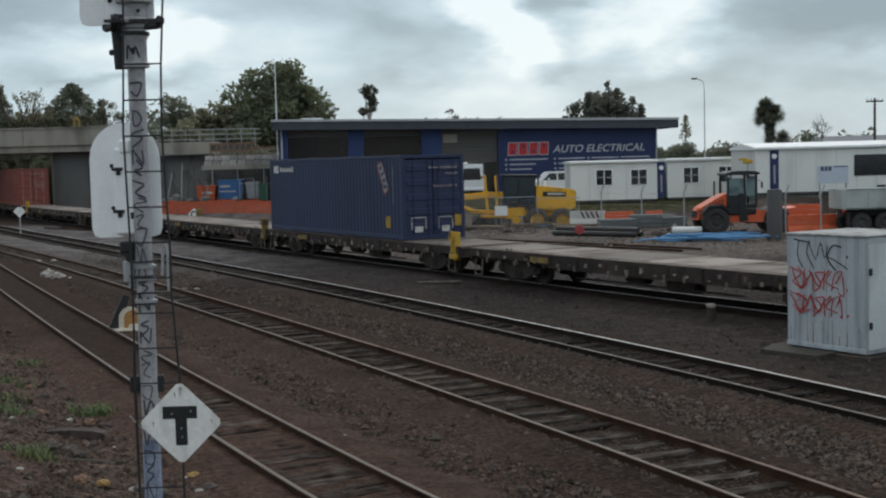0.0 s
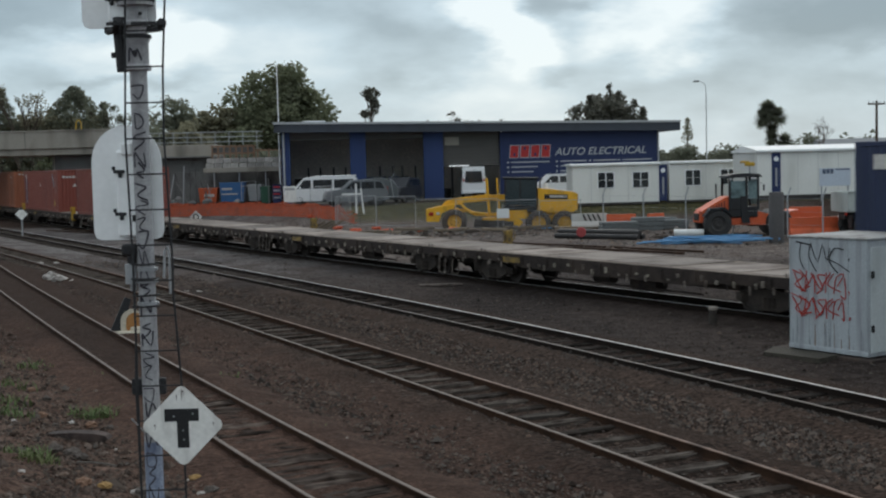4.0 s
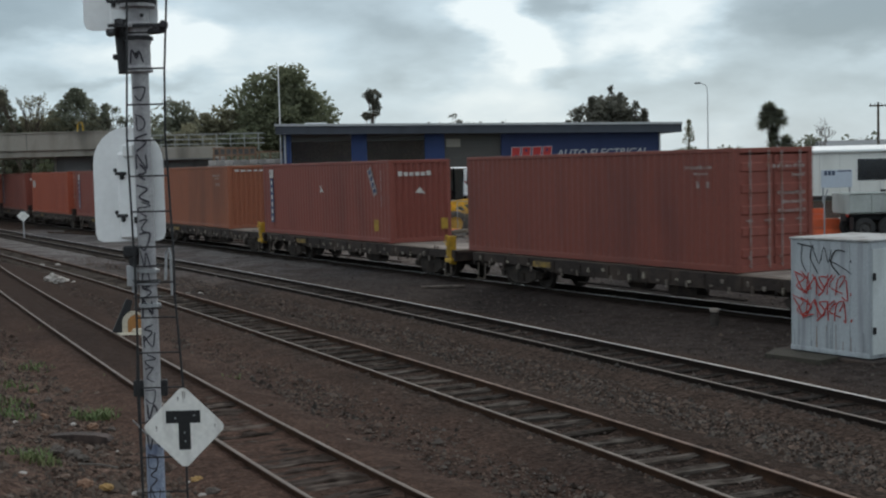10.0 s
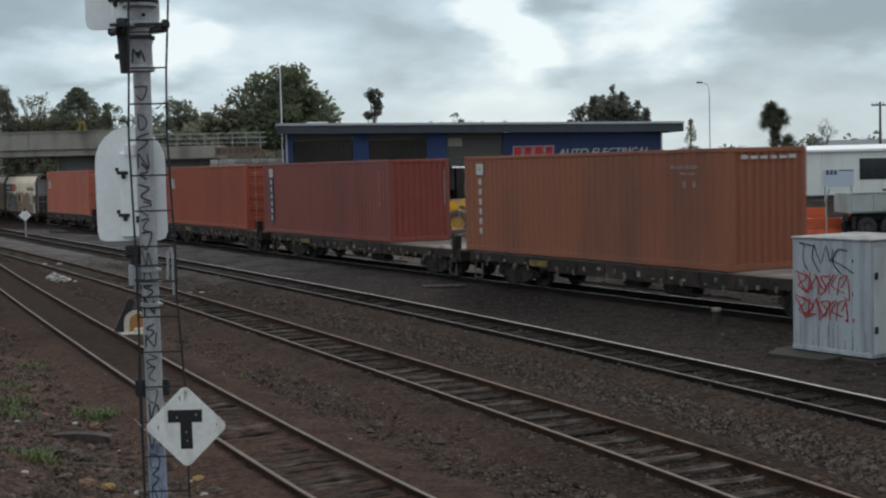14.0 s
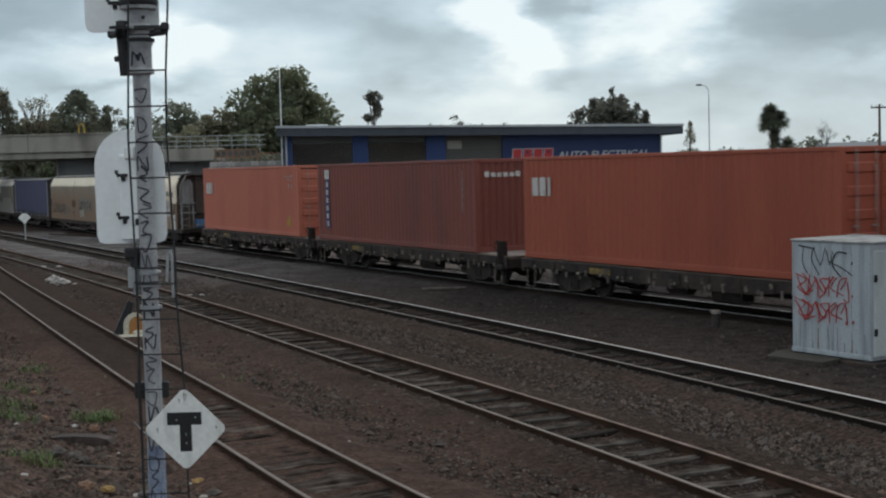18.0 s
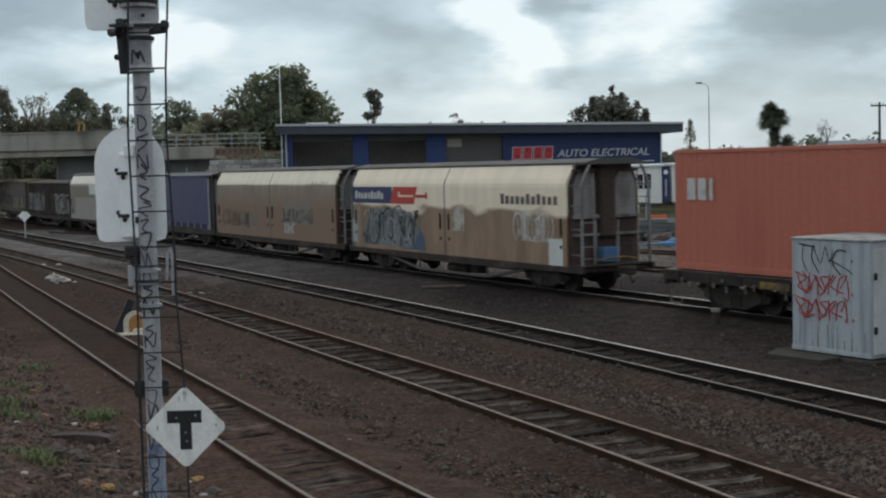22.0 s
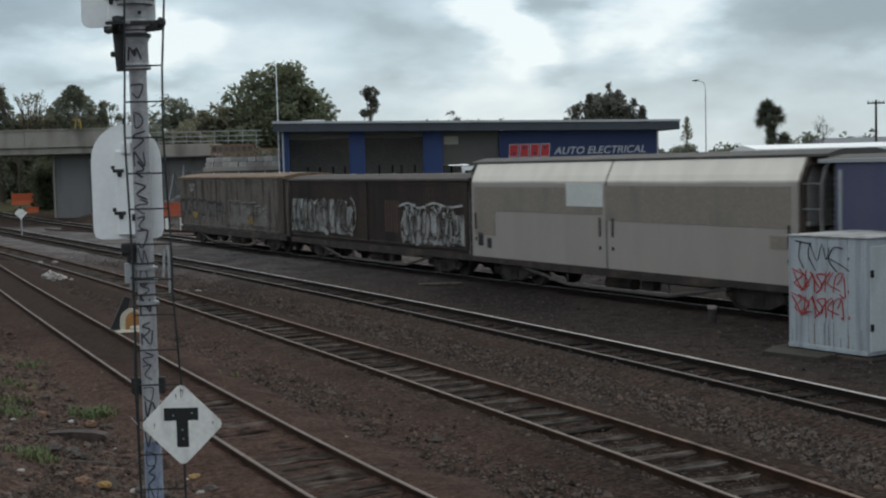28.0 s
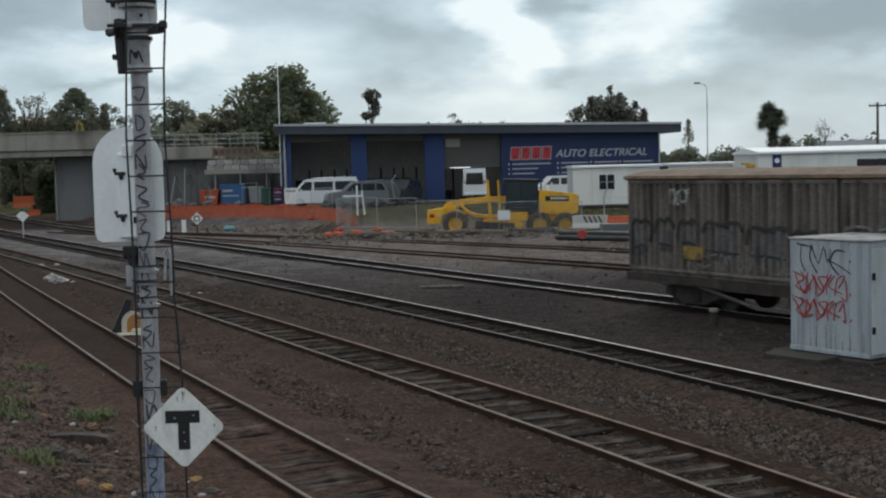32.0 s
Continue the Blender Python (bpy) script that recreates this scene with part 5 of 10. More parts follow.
def running_gear(w, length, truss=True):
    h = length / 2
    for sx in (-1, 1):
        bogie(w, sx * (h - 2.3))
        coupler(w, sx * h, sx)
    part("underframe", Geo().box((0, 0, 0.84), (length - 0.2, 2.3, 0.16), 0.03).box((0, 0, 0.70), (length - 2, 0.36, 0.16), 0.02), UNDER, w)
    for sy in (-1, 1):
        part("side_sill", Geo().prism([(-h, 0.76), (-h + 3.2, 0.75), (-h + 3.8, 0.70), (h - 3.8, 0.70), (h - 3.2, 0.75), (h, 0.76), (h, 0.96), (-h, 0.96)], "y", sy * 1.2 - 0.04, sy * 1.2 + 0.04), UNDER, w)
        if truss:
            part("truss_rod", Geo().tube([(-4.4, sy * 1.1, 0.70), (-2.2, sy * 1.1, 0.36), (2.2, sy * 1.1, 0.36), (4.4, sy * 1.1, 0.70)], 0.05, 8).tube([(-2.2, sy * 1.1, 0.36), (-2.2, sy * 1.1, 0.72)], 0.035, 6).tube([(2.2, sy * 1.1, 0.36), (2.2, sy * 1.1, 0.72)], 0.035, 6), TRUSS, w)
    part("brake_gear", Geo().cyl((-0.9, -0.6, 0.48), (0.2, -0.6, 0.48), 0.18, 12).box((1.0, -0.7, 0.5), (0.5, 0.3, 0.24), 0.03), UNDER, w)


def ladder(w, x, y, z0, z1, material, along="x"):
    g = Geo()
    for d in (-0.19, 0.19):
        p = (x + d, y) if along == "x" else (x, y + d)
        g.cyl((*p, z0), (*p, z1), 0.018, 6)
    n = int((z1 - z0) / 0.33)
    for k in range(n):
        z = z0 + 0.2 + k * 0.33
        a, b = ((x - 0.19, y, z), (x + 0.19, y, z)) if along == "x" else ((x, y - 0.19, z), (x, y + 0.19, z))
        g.cyl(a, b, 0.014, 6)
    part("ladder", g, material, w)


def sliding_wagon(label, paint, length=15.0):
    """A covered wagon with two long sliding doors a side whose tops lean in under the roof."""
    w = thing("covered_wagon", pose(0, 0, 0), label, "railway wagon", "wagons of the goods train")
    h = length / 2
    running_gear(w, length)
    core = [(-1.10, 0.92), (1.10, 0.92), (1.10, 3.2), (0.84, 3.74), (-0.84, 3.74), (-1.10, 3.2)]
    part("body", Geo().prism(core, "x", -h + 0.42, h - 0.74), STEEL_G, w)
    part("roof", Geo().prism([(-1.0, 3.79), (-0.5, 3.90), (0.5, 3.90), (1.0, 3.79), (1.0, 3.73), (-1.0, 3.73)], "x", -h + 0.1, h - 0.1), ROOF_D, w)
    out = [(-1.25, 0.92), (-1.25, 3.10), (-1.235, 3.22), (-1.18, 3.36), (-0.96, 3.77), (-0.90, 3.74), (-1.12, 3.33), (-1.18, 3.18), (-1.19, 0.92)]
    x0, x1 = -h + 0.45, h - 0.72
    xm = (x0 + x1) / 2
    for a, b in ((x0, xm - 0.03), (xm + 0.03, x1)):
        for sy in (1, -1):
            d = part("door", Geo().prism([(p * sy, z) for p, z in out], "x", a, b), paint, w)
            if sy > 0:
                for hx in (a + 0.25, b - 0.25):
                    part("door_handle", Geo().box((hx, -1.275, 2.0), (0.05, 0.04, 0.5), 0.01).box((hx, -1.27, 1.45), (0.07, 0.03, 0.1), 0.01), UNDER, d)
    part("door_seal", Geo().prism([(p, z + 0.003) for p, z in out], "x", xm - 0.03, xm + 0.03), STEEL_G, w)
    for sx in (-1, 1):
        xw, xo = sx * (h - (0.68 if sx > 0 else 0.36)), sx * (h - 0.12)  # the wall, and the open frame before it
        part("end_wall", Geo().prism([(-1.15, 0.9), (1.15, 0.9), (1.15, 3.2), (0.9, 3.75), (-0.9, 3.75), (-1.15, 3.2)], "x", xw - 0.05, xw + 0.05), SOOT, w)
        for yy in (-0.70, 0.70):
            part("end_panel", Geo().prism([(yy - 0.36, 2.32), (yy + 0.36, 2.32), (yy + 0.36, 3.3 if yy < 0 else 3.15), (yy + 0.2, 3.52), (yy - 0.2, 3.52), (yy - 0.36, 3.15 if yy < 0 else 3.3)], "x", xw + sx * 0.05 - 0.02, xw + sx * 0.05 + 0.02), END_P, w, "dusty grey sheet panel")
        part("centre_column", Geo().box((xw + sx * 0.14, 0, 2.75), (0.22, 0.50, 2.1), 0.05).box((xw + sx * 0.16, 0, 3.72), (0.34, 0.72, 0.2), 0.04), SOOT, w, "sooty brown middle column")
        for sy in (-1, 1):
            part("corner_post", Geo().tube([(xo, sy * 1.14, 0.92), (xo, sy * 1.14, 3.15), (xo, sy * 1.02, 3.45), (xo, sy * 0.86, 3.72)], 0.045, 8), END_G, w, "worn grey bent corner post")
            for k in range(7):
                z = 1.15 + k * 0.33
                part("rung", Geo().cyl((xo, sy * 1.14, z), (xo, sy * 0.74, z), 0.016, 6), END_G, w)
            part("ladder_rail", Geo().cyl((xo, sy * 0.74, 0.92), (xo, sy * 0.74, 3.5), 0.02, 6), END_G, w)
            for z in (1.25, 1.95, 2.6, 3.15):
                part("side_bar", Geo().cyl((xo, sy * 1.14, z), (xw, sy * 1.14, z), 0.018, 6), END_G, w)
            part("lower_post", Geo().box((xw + sx * 0.09, sy * 0.38, 1.55), (0.09, 0.08, 1.25), 0.01), END_P, w)
        for z, t in ((2.28, 0.10), (1.78, 0.07), (3.56, 0.08)):
            part("end_rail", Geo().box((xw + sx * 0.10, 0, z), (0.12, 2.2, t), 0.01), END_G if z < 3 else SOOT, w)
        part("platform", Geo().box(((xw + xo) / 2, 0, 0.95), (abs(xo - xw) + 0.2, 2.3, 0.06), 0.01), UNDER, w)
        part("hand_rail", Geo().tube([(xo, -0.74, 1.08), (xo + sx * 0.05, -0.3, 1.16), (xo + sx * 0.05, 0.3, 1.16), (xo, 0.74, 1.08)], 0.02, 6), DULL_Y, w, "dirty yellow hand rail")
    return w


def patch(w, name, material, label, x, z, sx, sz, y=-1.256):
    part(name, Geo().box((x, y, z), (sx, 0.008, sz), 0.002), material, w, label)


rng = random.Random(11)


def tag(w, material, label, *args):
    return tagged(part("graffiti", swirl(rng, *args), material, w, label), kind="stuff")


w1 = sliding_wagon("cream covered wagon caked with brown dirt and graffiti", CREAM)
patch(w1, "logo_panel", NAVY_M, "navy name panel", -5.45, 2.82, 3.2, 0.58)
part("logo_stripe", Geo().prism([(-4.0, 2.53), (-2.25, 2.53), (-2.0, 3.11), (-3.75, 3.11)], "y", -1.262, -1.250), RED_M, w1, "red slanting stripe")
g = Geo()
blocks(g, -6.85, -4.5, 2.68, 2.96, 9, on_side(-1.264))
part("name_marking", g, WHITE_OLD, w1, "white block marking")
part("arrow_marking", Geo().box((-2.8, -1.266, 2.80), (1.1, 0.008, 0.06)).box((-3.3, -1.269, 2.86), (0.10, 0.008, 0.16)), CREAM, w1, "pale stroke across the red stripe")
part("arrow_marking", Geo().box((-1.75, -1.262, 2.80), (0.9, 0.008, 0.10)).box((-1.33, -1.266, 2.82), (0.12, 0.008, 0.22)), RED_M, w1, "red arrow shape")
g = Geo()
blocks(g, 3.3, 6.4, 2.62, 2.92, 11, on_side(-1.258), 0.35)
part("name_marking", g, mat("dark_brown_lettering", (0.13, 0.11, 0.095), 0.6, 0, 0.2, 3, 20, 0.0), w1, "black block marking")
part("graffiti_fill", Geo().prism([(-6.3, 1.05), (-2.4, 1.05), (-1.9, 1.6), (-2.4, 2.25), (-4.2, 2.38), (-5.6, 2.3), (-6.0, 1.8)], "y", -1.258, -1.25), mat("grey_graffiti_fill", (0.20, 0.21, 0.215), 0.75, 0, 0.3, 2.0, 18, 0.1, (0.10, 0.095, 0.09), 0.45, 2), w1, "grey sprayed graffiti fill")
part("graffiti_fill", Geo().prism([(-3.2, 1.0), (-1.5, 1.0), (-1.6, 1.5), (-2.2, 1.9), (-2.6, 1.4)], "y", -1.257, -1.25), BLUE_M, w1, "blue sprayed shading")
tag(w1, SPRAY_K, "black graffiti strokes", -6.2, -2.0, 1.05, 2.35, -1.260, 22, 0.065, 0.25)
tag(w1, SPRAY_W, "white graffiti strokes", -6.1, -2.2, 1.1, 2.25, -1.276, 10, 0.028, -0.2)
patch(w1, "paint_patch", mat("smeared_pale_paint", (0.48, 0.44, 0.38), 0.7, 0, 0.25, 5, 20, 0.1, (0.26, 0.20, 0.15), 0.5, 2), "smeared pale repainted patch", 0.75, 2.1, 0.72, 0.74)
patch(w1, "paint_patch", PATCH_W, "pale repainted patch", 6.25, 1.3, 0.7, 0.75)
patch(w1, "paint_patch", PATCH_G, "grey repainted patch", -6.9, 1.5, 0.42, 0.8)
tag(w1, PATCH_W, "faded white graffiti", 4.1, 5.9, 1.55, 2.4, -1.258, 26, 0.026)
part("tool_box", Geo().box((7.12, -0.1, 1.22), (0.3, 0.5, 0.42), 0.03), mat("blue_tool_box", (0.06, 0.13, 0.26), 0.6, 0, 0.15, 3, 20, 0.1), w1, "blue box on the end platform")
ride(w1, -89.45)

w2 = sliding_wagon("cream covered wagon almost hidden under brown dirt", CREAM2)
patch(w2, "paint_patch", mat("brownish_grey_paint_over", (0.225, 0.195, 0.165), 0.7, 0, 0.12, 2, 20, 0.1), "brownish grey repainted patch", 2.9, 2.0, 3.0, 0.8)
tag(w2, SPRAY_K, "black graffiti strokes", 1.2, 4.6, 1.6, 2.2, -1.262, 22, 0.04)
tag(w2, SPRAY_K, "black graffiti strokes", -6.3, -2.6, 1.3, 2.0, -1.259, 20, 0.035)
tag(w2, SPRAY_G, "faded graffiti strokes", -3.8, -1.6, 1.2, 1.9, -1.261, 12, 0.04)
tag(w2, PATCH_W, "pale graffiti strokes", 1.4, 2.6, 1.15, 1.6, -1.264, 8, 0.05)
tag(w2, SPRAY_G, "faded graffiti strokes", 4.6, 6.2, 3.12, 3.3, -1.262, 5, 0.04)
ride(w2, -104.9)

w4 = sliding_wagon("pale grey covered wagon with repainted patches", GREYW)
TAN_G = mat("tan_grey_paint", (0.235, 0.196, 0.162), 0.6, 0, 0.12, 1.5, 14, 0.1, (0.19, 0.165, 0.14), 0.4, 2)
patch(w4, "paint_patch", TAN_G, "tan grey repainted band", 3.2, 2.63, 6.75, 0.92)
patch(w4, "paint_patch", TAN_G, "tan grey repainted band", -3.6, 2.68, 6.6, 0.72)
patch(w4, "paint_patch", TAN_G, "tan grey repainted patch", -6.3, 1.95, 1.2, 0.75)
patch(w4, "paint_patch", PATCH_W, "white repainted patch", -1.10, 2.84, 1.7, 0.62, -1.264)
patch(w4, "paint_patch", TAN_G, "small dark repainted patch", 6.2, 1.85, 0.55, 0.3)
patch(w4, "marking", SPRAY_K, "dark stencil marking", -6.55, 1.45, 0.3, 0.4)
patch(w4, "marking", SPRAY_K, "dark stencil marking", -6.05, 1.35, 0.25, 0.3)
ride(w4, -134.85)


def curtain_wagon(label, length=15.0):
    w = thing("curtain_wagon", pose(0, 0, 0), label, "railway wagon", "wagons of the goods train")
    h = length / 2
    running_gear(w, length)
    part("body", Geo().prism([(-1.08, 0.92), (1.08, 0.92), (1.08, 3.58), (0.8, 3.68), (-0.8, 3.68), (-1.08, 3.58)], "x", -h + 0.5, h - 0.75), STEEL_G, w)
    part("roof", Geo().prism([(-1.20, 3.66), (-0.6, 3.77), (0.6, 3.77), (1.20, 3.66), (1.20, 3.62), (-1.20, 3.62)], "x", -h + 0.15, h - 0.15), ROOF_D, w)
    for sy in (-1, 1):
        part("roof_edge", Geo().box((0, sy * 1.215, 3.635), (length - 0.3, 0.03, 0.085), 0.008), PATCH_G, w, "pale grey roof edge")
    n, rows = 48, 6
    for sy in (-1, 1):
        gg = Geo()
        for j in range(rows + 1):
            z = 0.98 + 2.62 * j / rows
            for i in range(n + 1):
                x = -h + 0.6 + (length - 1.5) * i / n
                bulge = 0.03 * math.sin(math.pi * j / rows) + 0.004 * math.sin(i * 0.9) * math.sin(math.pi * j / rows)
                gg.v.append((x, sy * (1.17 + bulge), z))
        for j in range(rows):
            for i in range(n):
                a = j * (n + 1) + i
                gg.f.append((a, a + 1, a + n + 2, a + n + 1)[:: -sy])
        part("curtain", gg, CURTAIN, w, "taut blue side curtain", smooth=40)
        part("curtain_rail", Geo().box((0, sy * 1.2, 0.96), (length - 0.9, 0.06, 0.1), 0.01), UNDER, w)
        for k in range(38):
            part("strap", Geo().box((-h + 0.85 + k * 0.355, sy * 1.21, 1.12), (0.05, 0.03, 0.24), 0.006), (BLACK, PATCH_G, BLACK)[k % 3], w)
    for sx in (-1, 1):
        for sy in (-1, 1):
            part("corner_post", Geo().box((sx * (h - 0.75), sy * 1.2, 2.2), (0.08, 0.07, 2.5), 0.01), PATCH_G, w, "pale grey post")
        xw = sx * (h - 0.62)
        part("end_wall", Geo().box((xw, 0, 2.25), (0.1, 2.3, 2.66), 0.02), SOOT, w)
        for yy in (-0.62, 0.62):
            part("end_panel", Geo().box((xw + sx * 0.06, yy, 2.85), (0.03, 0.95, 1.1), 0.01), END_P, w, "dusty grey sheet panel")
        for yy in (-1.05, -0.1, 0.1, 1.05):
            part("end_post", Geo().box((xw + sx * 0.1, yy, 2.25), (0.12, 0.09, 2.6), 0.01), STEEL_G, w)
        for zz in (1.4, 2.2, 3.45):
            part("end_rail", Geo().box((xw + sx * 0.1, 0, zz), (0.11, 2.2, 0.09), 0.01), STEEL_G, w)
        ladder(w, sx * (h - 0.14), -0.85, 0.75, 3.5, END_G, "y")
        part("platform", Geo().box((sx * (h - 0.35), 0, 0.95), (0.6, 2.3, 0.06), 0.01), UNDER, w)
    return w


ride(curtain_wagon("covered wagon with a taut blue side curtain"), -120.15)


def boxed_wagon(label, side, roof, z_side, z_roof, length, pitch, depth):
    """An older covered wagon with upright-ribbed sides and a shallow roof that hangs over."""
    w = thing("covered_wagon", pose(0, 0, 0), label, "railway wagon", "wagons of the goods train")
    h = length / 2
    running_gear(w, length, False)
    part("body", Geo().box((0, 0, 0.94 + (z_side - 0.94) / 2), (length - 0.3, 2.3, z_side - 0.94), 0.02), side, w)
    for sy in (1, -1):
        for a, b in ((-h + 0.12, -0.06), (0.06, h - 0.12)):
            gg = corrugated(a, b, 1.14, z_side - 0.05, -1.25, pitch, depth)
            d = part("door", gg, side, w)
            if sy < 0:
                d.matrix_basis = pose(0, 0, 0, 0, 0, 180)
            else:
                part("door_frame", Geo().box(((a + b) / 2, -1.225, 1.09), (b - a, 0.05, 0.08), 0.01).box(((a + b) / 2, -1.225, z_side - 0.06), (b - a, 0.05, 0.09), 0.01).box((a + 0.04, -1.225, (1 + z_side) / 2), (0.08, 0.05, z_side - 1.1), 0.01).box((b - 0.04, -1.225, (1 + z_side) / 2), (0.08, 0.05, z_side - 1.1), 0.01), side, d)
        part("truss_rod", Geo().box((0, sy * 1.12, 0.36), (5.2, 0.05, 0.08), 0.01).tube([(-2.6, sy * 1.12, 0.36), (-4.6, sy * 1.12, 0.75)], 0.045, 6).tube([(2.6, sy * 1.12, 0.36), (4.6, sy * 1.12, 0.75)], 0.045, 6).tube([(-1.6, sy * 1.12, 0.36), (-1.6, sy * 1.12, 0.75)], 0.035, 6).tube([(1.6, sy * 1.12, 0.36), (1.6, sy * 1.12, 0.75)], 0.035, 6), TRUSS, w)
    part("roof", Geo().prism([(-1.30, z_side + 0.02), (-1.28, z_side + 0.09), (-0.7, z_roof - 0.04), (0, z_roof), (0.7, z_roof - 0.04), (1.28, z_side + 0.09), (1.30, z_side + 0.02), (1.2, z_side - 0.02), (-1.2, z_side - 0.02)], "x", -h, h), roof, w)
    for sx in (-1, 1):
        xe = sx * (h - 0.1)
        for yy in (-1.1, -0.4, 0.4, 1.1):
            part("end_post", Geo().box((xe, yy, 2.1), (0.12, 0.1, z_side - 1.0), 0.01), side, w)
        ladder(w, xe + sx * 0.1, -0.8, 0.7, z_side, STEEL_G, "y")
    return w


def sprayed(w, material, label, x0, x1, z0, z1, length, pitch, depth):
    """A worn sprayed fill that follows the ribs of a wagon's door, with an uneven top."""
    a = -length / 2 + 0.12 if x1 < 0 else 0.06
    n = max(1, round((length / 2 - 0.18) / pitch))
    p = (length / 2 - 0.18) / n
    g = Geo()
    k0, k1 = round((x0 - a) / p), round((x1 - a) / p)
    k = k0
    while k < k1:
        q = min(k1, k + rng.choice((1, 2, 2, 3)))
        s = corrugated(a + k * p, a + q * p, z0 + rng.uniform(0, 0.12), z1 - rng.uniform(0, 0.3), -1.256, p, depth)
        g.add(s.v, s.f)
        k = q
    return tagged(part("graffiti_fill", g, material, w, label), kind="stuff")


FILL_W = mat("worn_white_spray_fill", (0.36, 0.355, 0.345), 0.75, 0, 0.3, 2.2, 18, 0.1, (0.07, 0.055, 0.048), 0.52, 3)
FILL_G = mat("worn_grey_spray_fill", (0.23, 0.21, 0.19), 0.8, 0, 0.3, 2.0, 18, 0.1, (0.07, 0.056, 0.046), 0.5, 2)
w5 = boxed_wagon("dark brown covered wagon with white graffiti", BROWN, ROOF_K, 3.2, 3.45, 14.6, 0.21, 0.045)
sprayed(w5, FILL_W, "worn white sprayed fill", -7.0, -1.3, 1.2, 2.55, 14.6, 0.21, 0.045)
tag(w5, SPRAY_W, "white sprayed graffiti", -7.0, -1.2, 1.2, 2.55, -1.262, 46, 0.05, 0.25)
tag(w5, BROWN, "dark graffiti outlines", -6.9, -1.3, 1.2, 2.6, -1.288, 52, 0.045)
sprayed(w5, FILL_W, "worn white sprayed fill", 2.7, 6.9, 1.1, 2.3, 14.6, 0.21, 0.045)
tag(w5, SPRAY_W, "white sprayed graffiti", 2.7, 6.9, 1.1, 2.4, -1.262, 36, 0.055, 0.25)
tag(w5, BROWN, "dark graffiti outlines", 2.7, 6.9, 1.1, 2.4, -1.282, 38, 0.045)
part("graffiti", Geo().ribbon(bend([(2.5, 2.35), (3.2, 2.48), (4.0, 2.32), (5.0, 2.5), (6.0, 2.38), (6.9, 2.45)], 4), 0.07, -1.268, -1.264), SPRAY_W, w5, "long white sprayed stroke")
patch(w5, "rust_patch", mat("rust_patch", (0.085, 0.046, 0.032), 0.85, 0, 0.3, 3, 20, 0.2), "patch of rust", 1.9, 2.0, 1.2, 1.1, -1.232)
ride(w5, -149.35)
w6 = boxed_wagon("grey rust-streaked covered wagon at the train's end", TIMBER, ROOF_B, 3.32, 3.56, 14.5, 0.25, 0.10)
FADED = mat("faded_spray_fill", (0.17, 0.155, 0.135), 0.85, 0, 0.3, 2.5, 16, 0.2, (0.09, 0.08, 0.07), 0.5, 3)
FADED_P = mat("faded_mauve_fill", (0.155, 0.140, 0.140), 0.85, 0, 0.3, 3.0, 18, 0.1, (0.065, 0.053, 0.047), 0.5, 3)
WORN_K = mat("worn_black_spray", (0.024, 0.022, 0.022), 0.8, 0, 0.3, 5, 30, 0.1, (0.060, 0.051, 0.046), 0.5, 3)
WORN_W = mat("worn_pale_spray", (0.30, 0.285, 0.265), 0.8, 0, 0.3, 5, 30, 0.1, (0.11, 0.095, 0.082), 0.5, 3)
for x0, x1, z0, z1, foot in ((-6.95, -6.25, 1.3, 2.30, 0.9), (-6.05, -5.35, 1.45, 2.34, 0.35), (-5.15, -4.45, 1.5, 2.32, 0.5), (-4.25, -2.95, 1.35, 2.30, 0.25), (-2.75, -1.45, 1.3, 2.22, 0.4), (-1.35, -0.55, 1.5, 2.16, 0.8)):
    # faded block letters' room: mauve fill that follows the ribs, a worn black top and one side
    sprayed(w6, FADED_P, "faded mauve sprayed fill", x0 + 0.08, x1 - 0.08, z0, z1 - 0.02, 14.5, 0.25, 0.10)
    c = min(0.16, (x1 - x0) / 4)
    top = [(x0 - 0.02, z1 - foot), (x0, z1 - c), (x0 + c, z1), ((x0 + x1) / 2, z1 - 0.05), (x1 - c, z1 + 0.02), (x1 + 0.03, z1 - c), (x1 - 0.02, z1 - 0.6 * foot)]
    tagged(part("graffiti", Geo().ribbon(bend(top, 4), 0.095, -1.262, -1.258), WORN_K, w6, "worn black sprayed outline"), kind="stuff")
    tagged(part("graffiti", Geo().ribbon(bend([(x0 + 0.1, z0 + 0.28), ((x0 + x1) / 2, z0 + 0.20 + 0.2 * foot), (x1 - 0.1, z0 + 0.24)], 4), 0.05, -1.2625, -1.2585), WORN_K, w6, "worn black sprayed stroke"), kind="stuff")
tag(w6, WORN_W, "faded pale graffiti", -5.0, -0.8, 1.2, 1.6, -1.266, 14, 0.025)
tag(w6, SPRAY_W, "small white tag under the roof", -5.5, -4.7, 2.70, 3.10, -1.258, 9, 0.04)
sprayed(w6, FILL_G, "worn grey sprayed fill", 0.4, 5.0, 1.2, 2.25, 14.5, 0.25, 0.10)
for k, (x0, w0, drop) in enumerate(((0.25, 0.04, 1.0), (1.05, 0.03, 0.9), (1.55, 0.035, 0.75), (2.3, 0.03, 0.95), (3.0, 0.035, 0.6), (3.7, 0.03, 0.9))):
    tagged(part("graffiti", Geo().ribbon(bend([(x0, 2.28), (x0 + 0.05, 2.28 - 0.5 * drop), (x0 - 0.04, 2.28 - drop)], 4), w0, -1.266, -1.262), WORN_W, w6, "worn pale sprayed stroke"), kind="stuff")
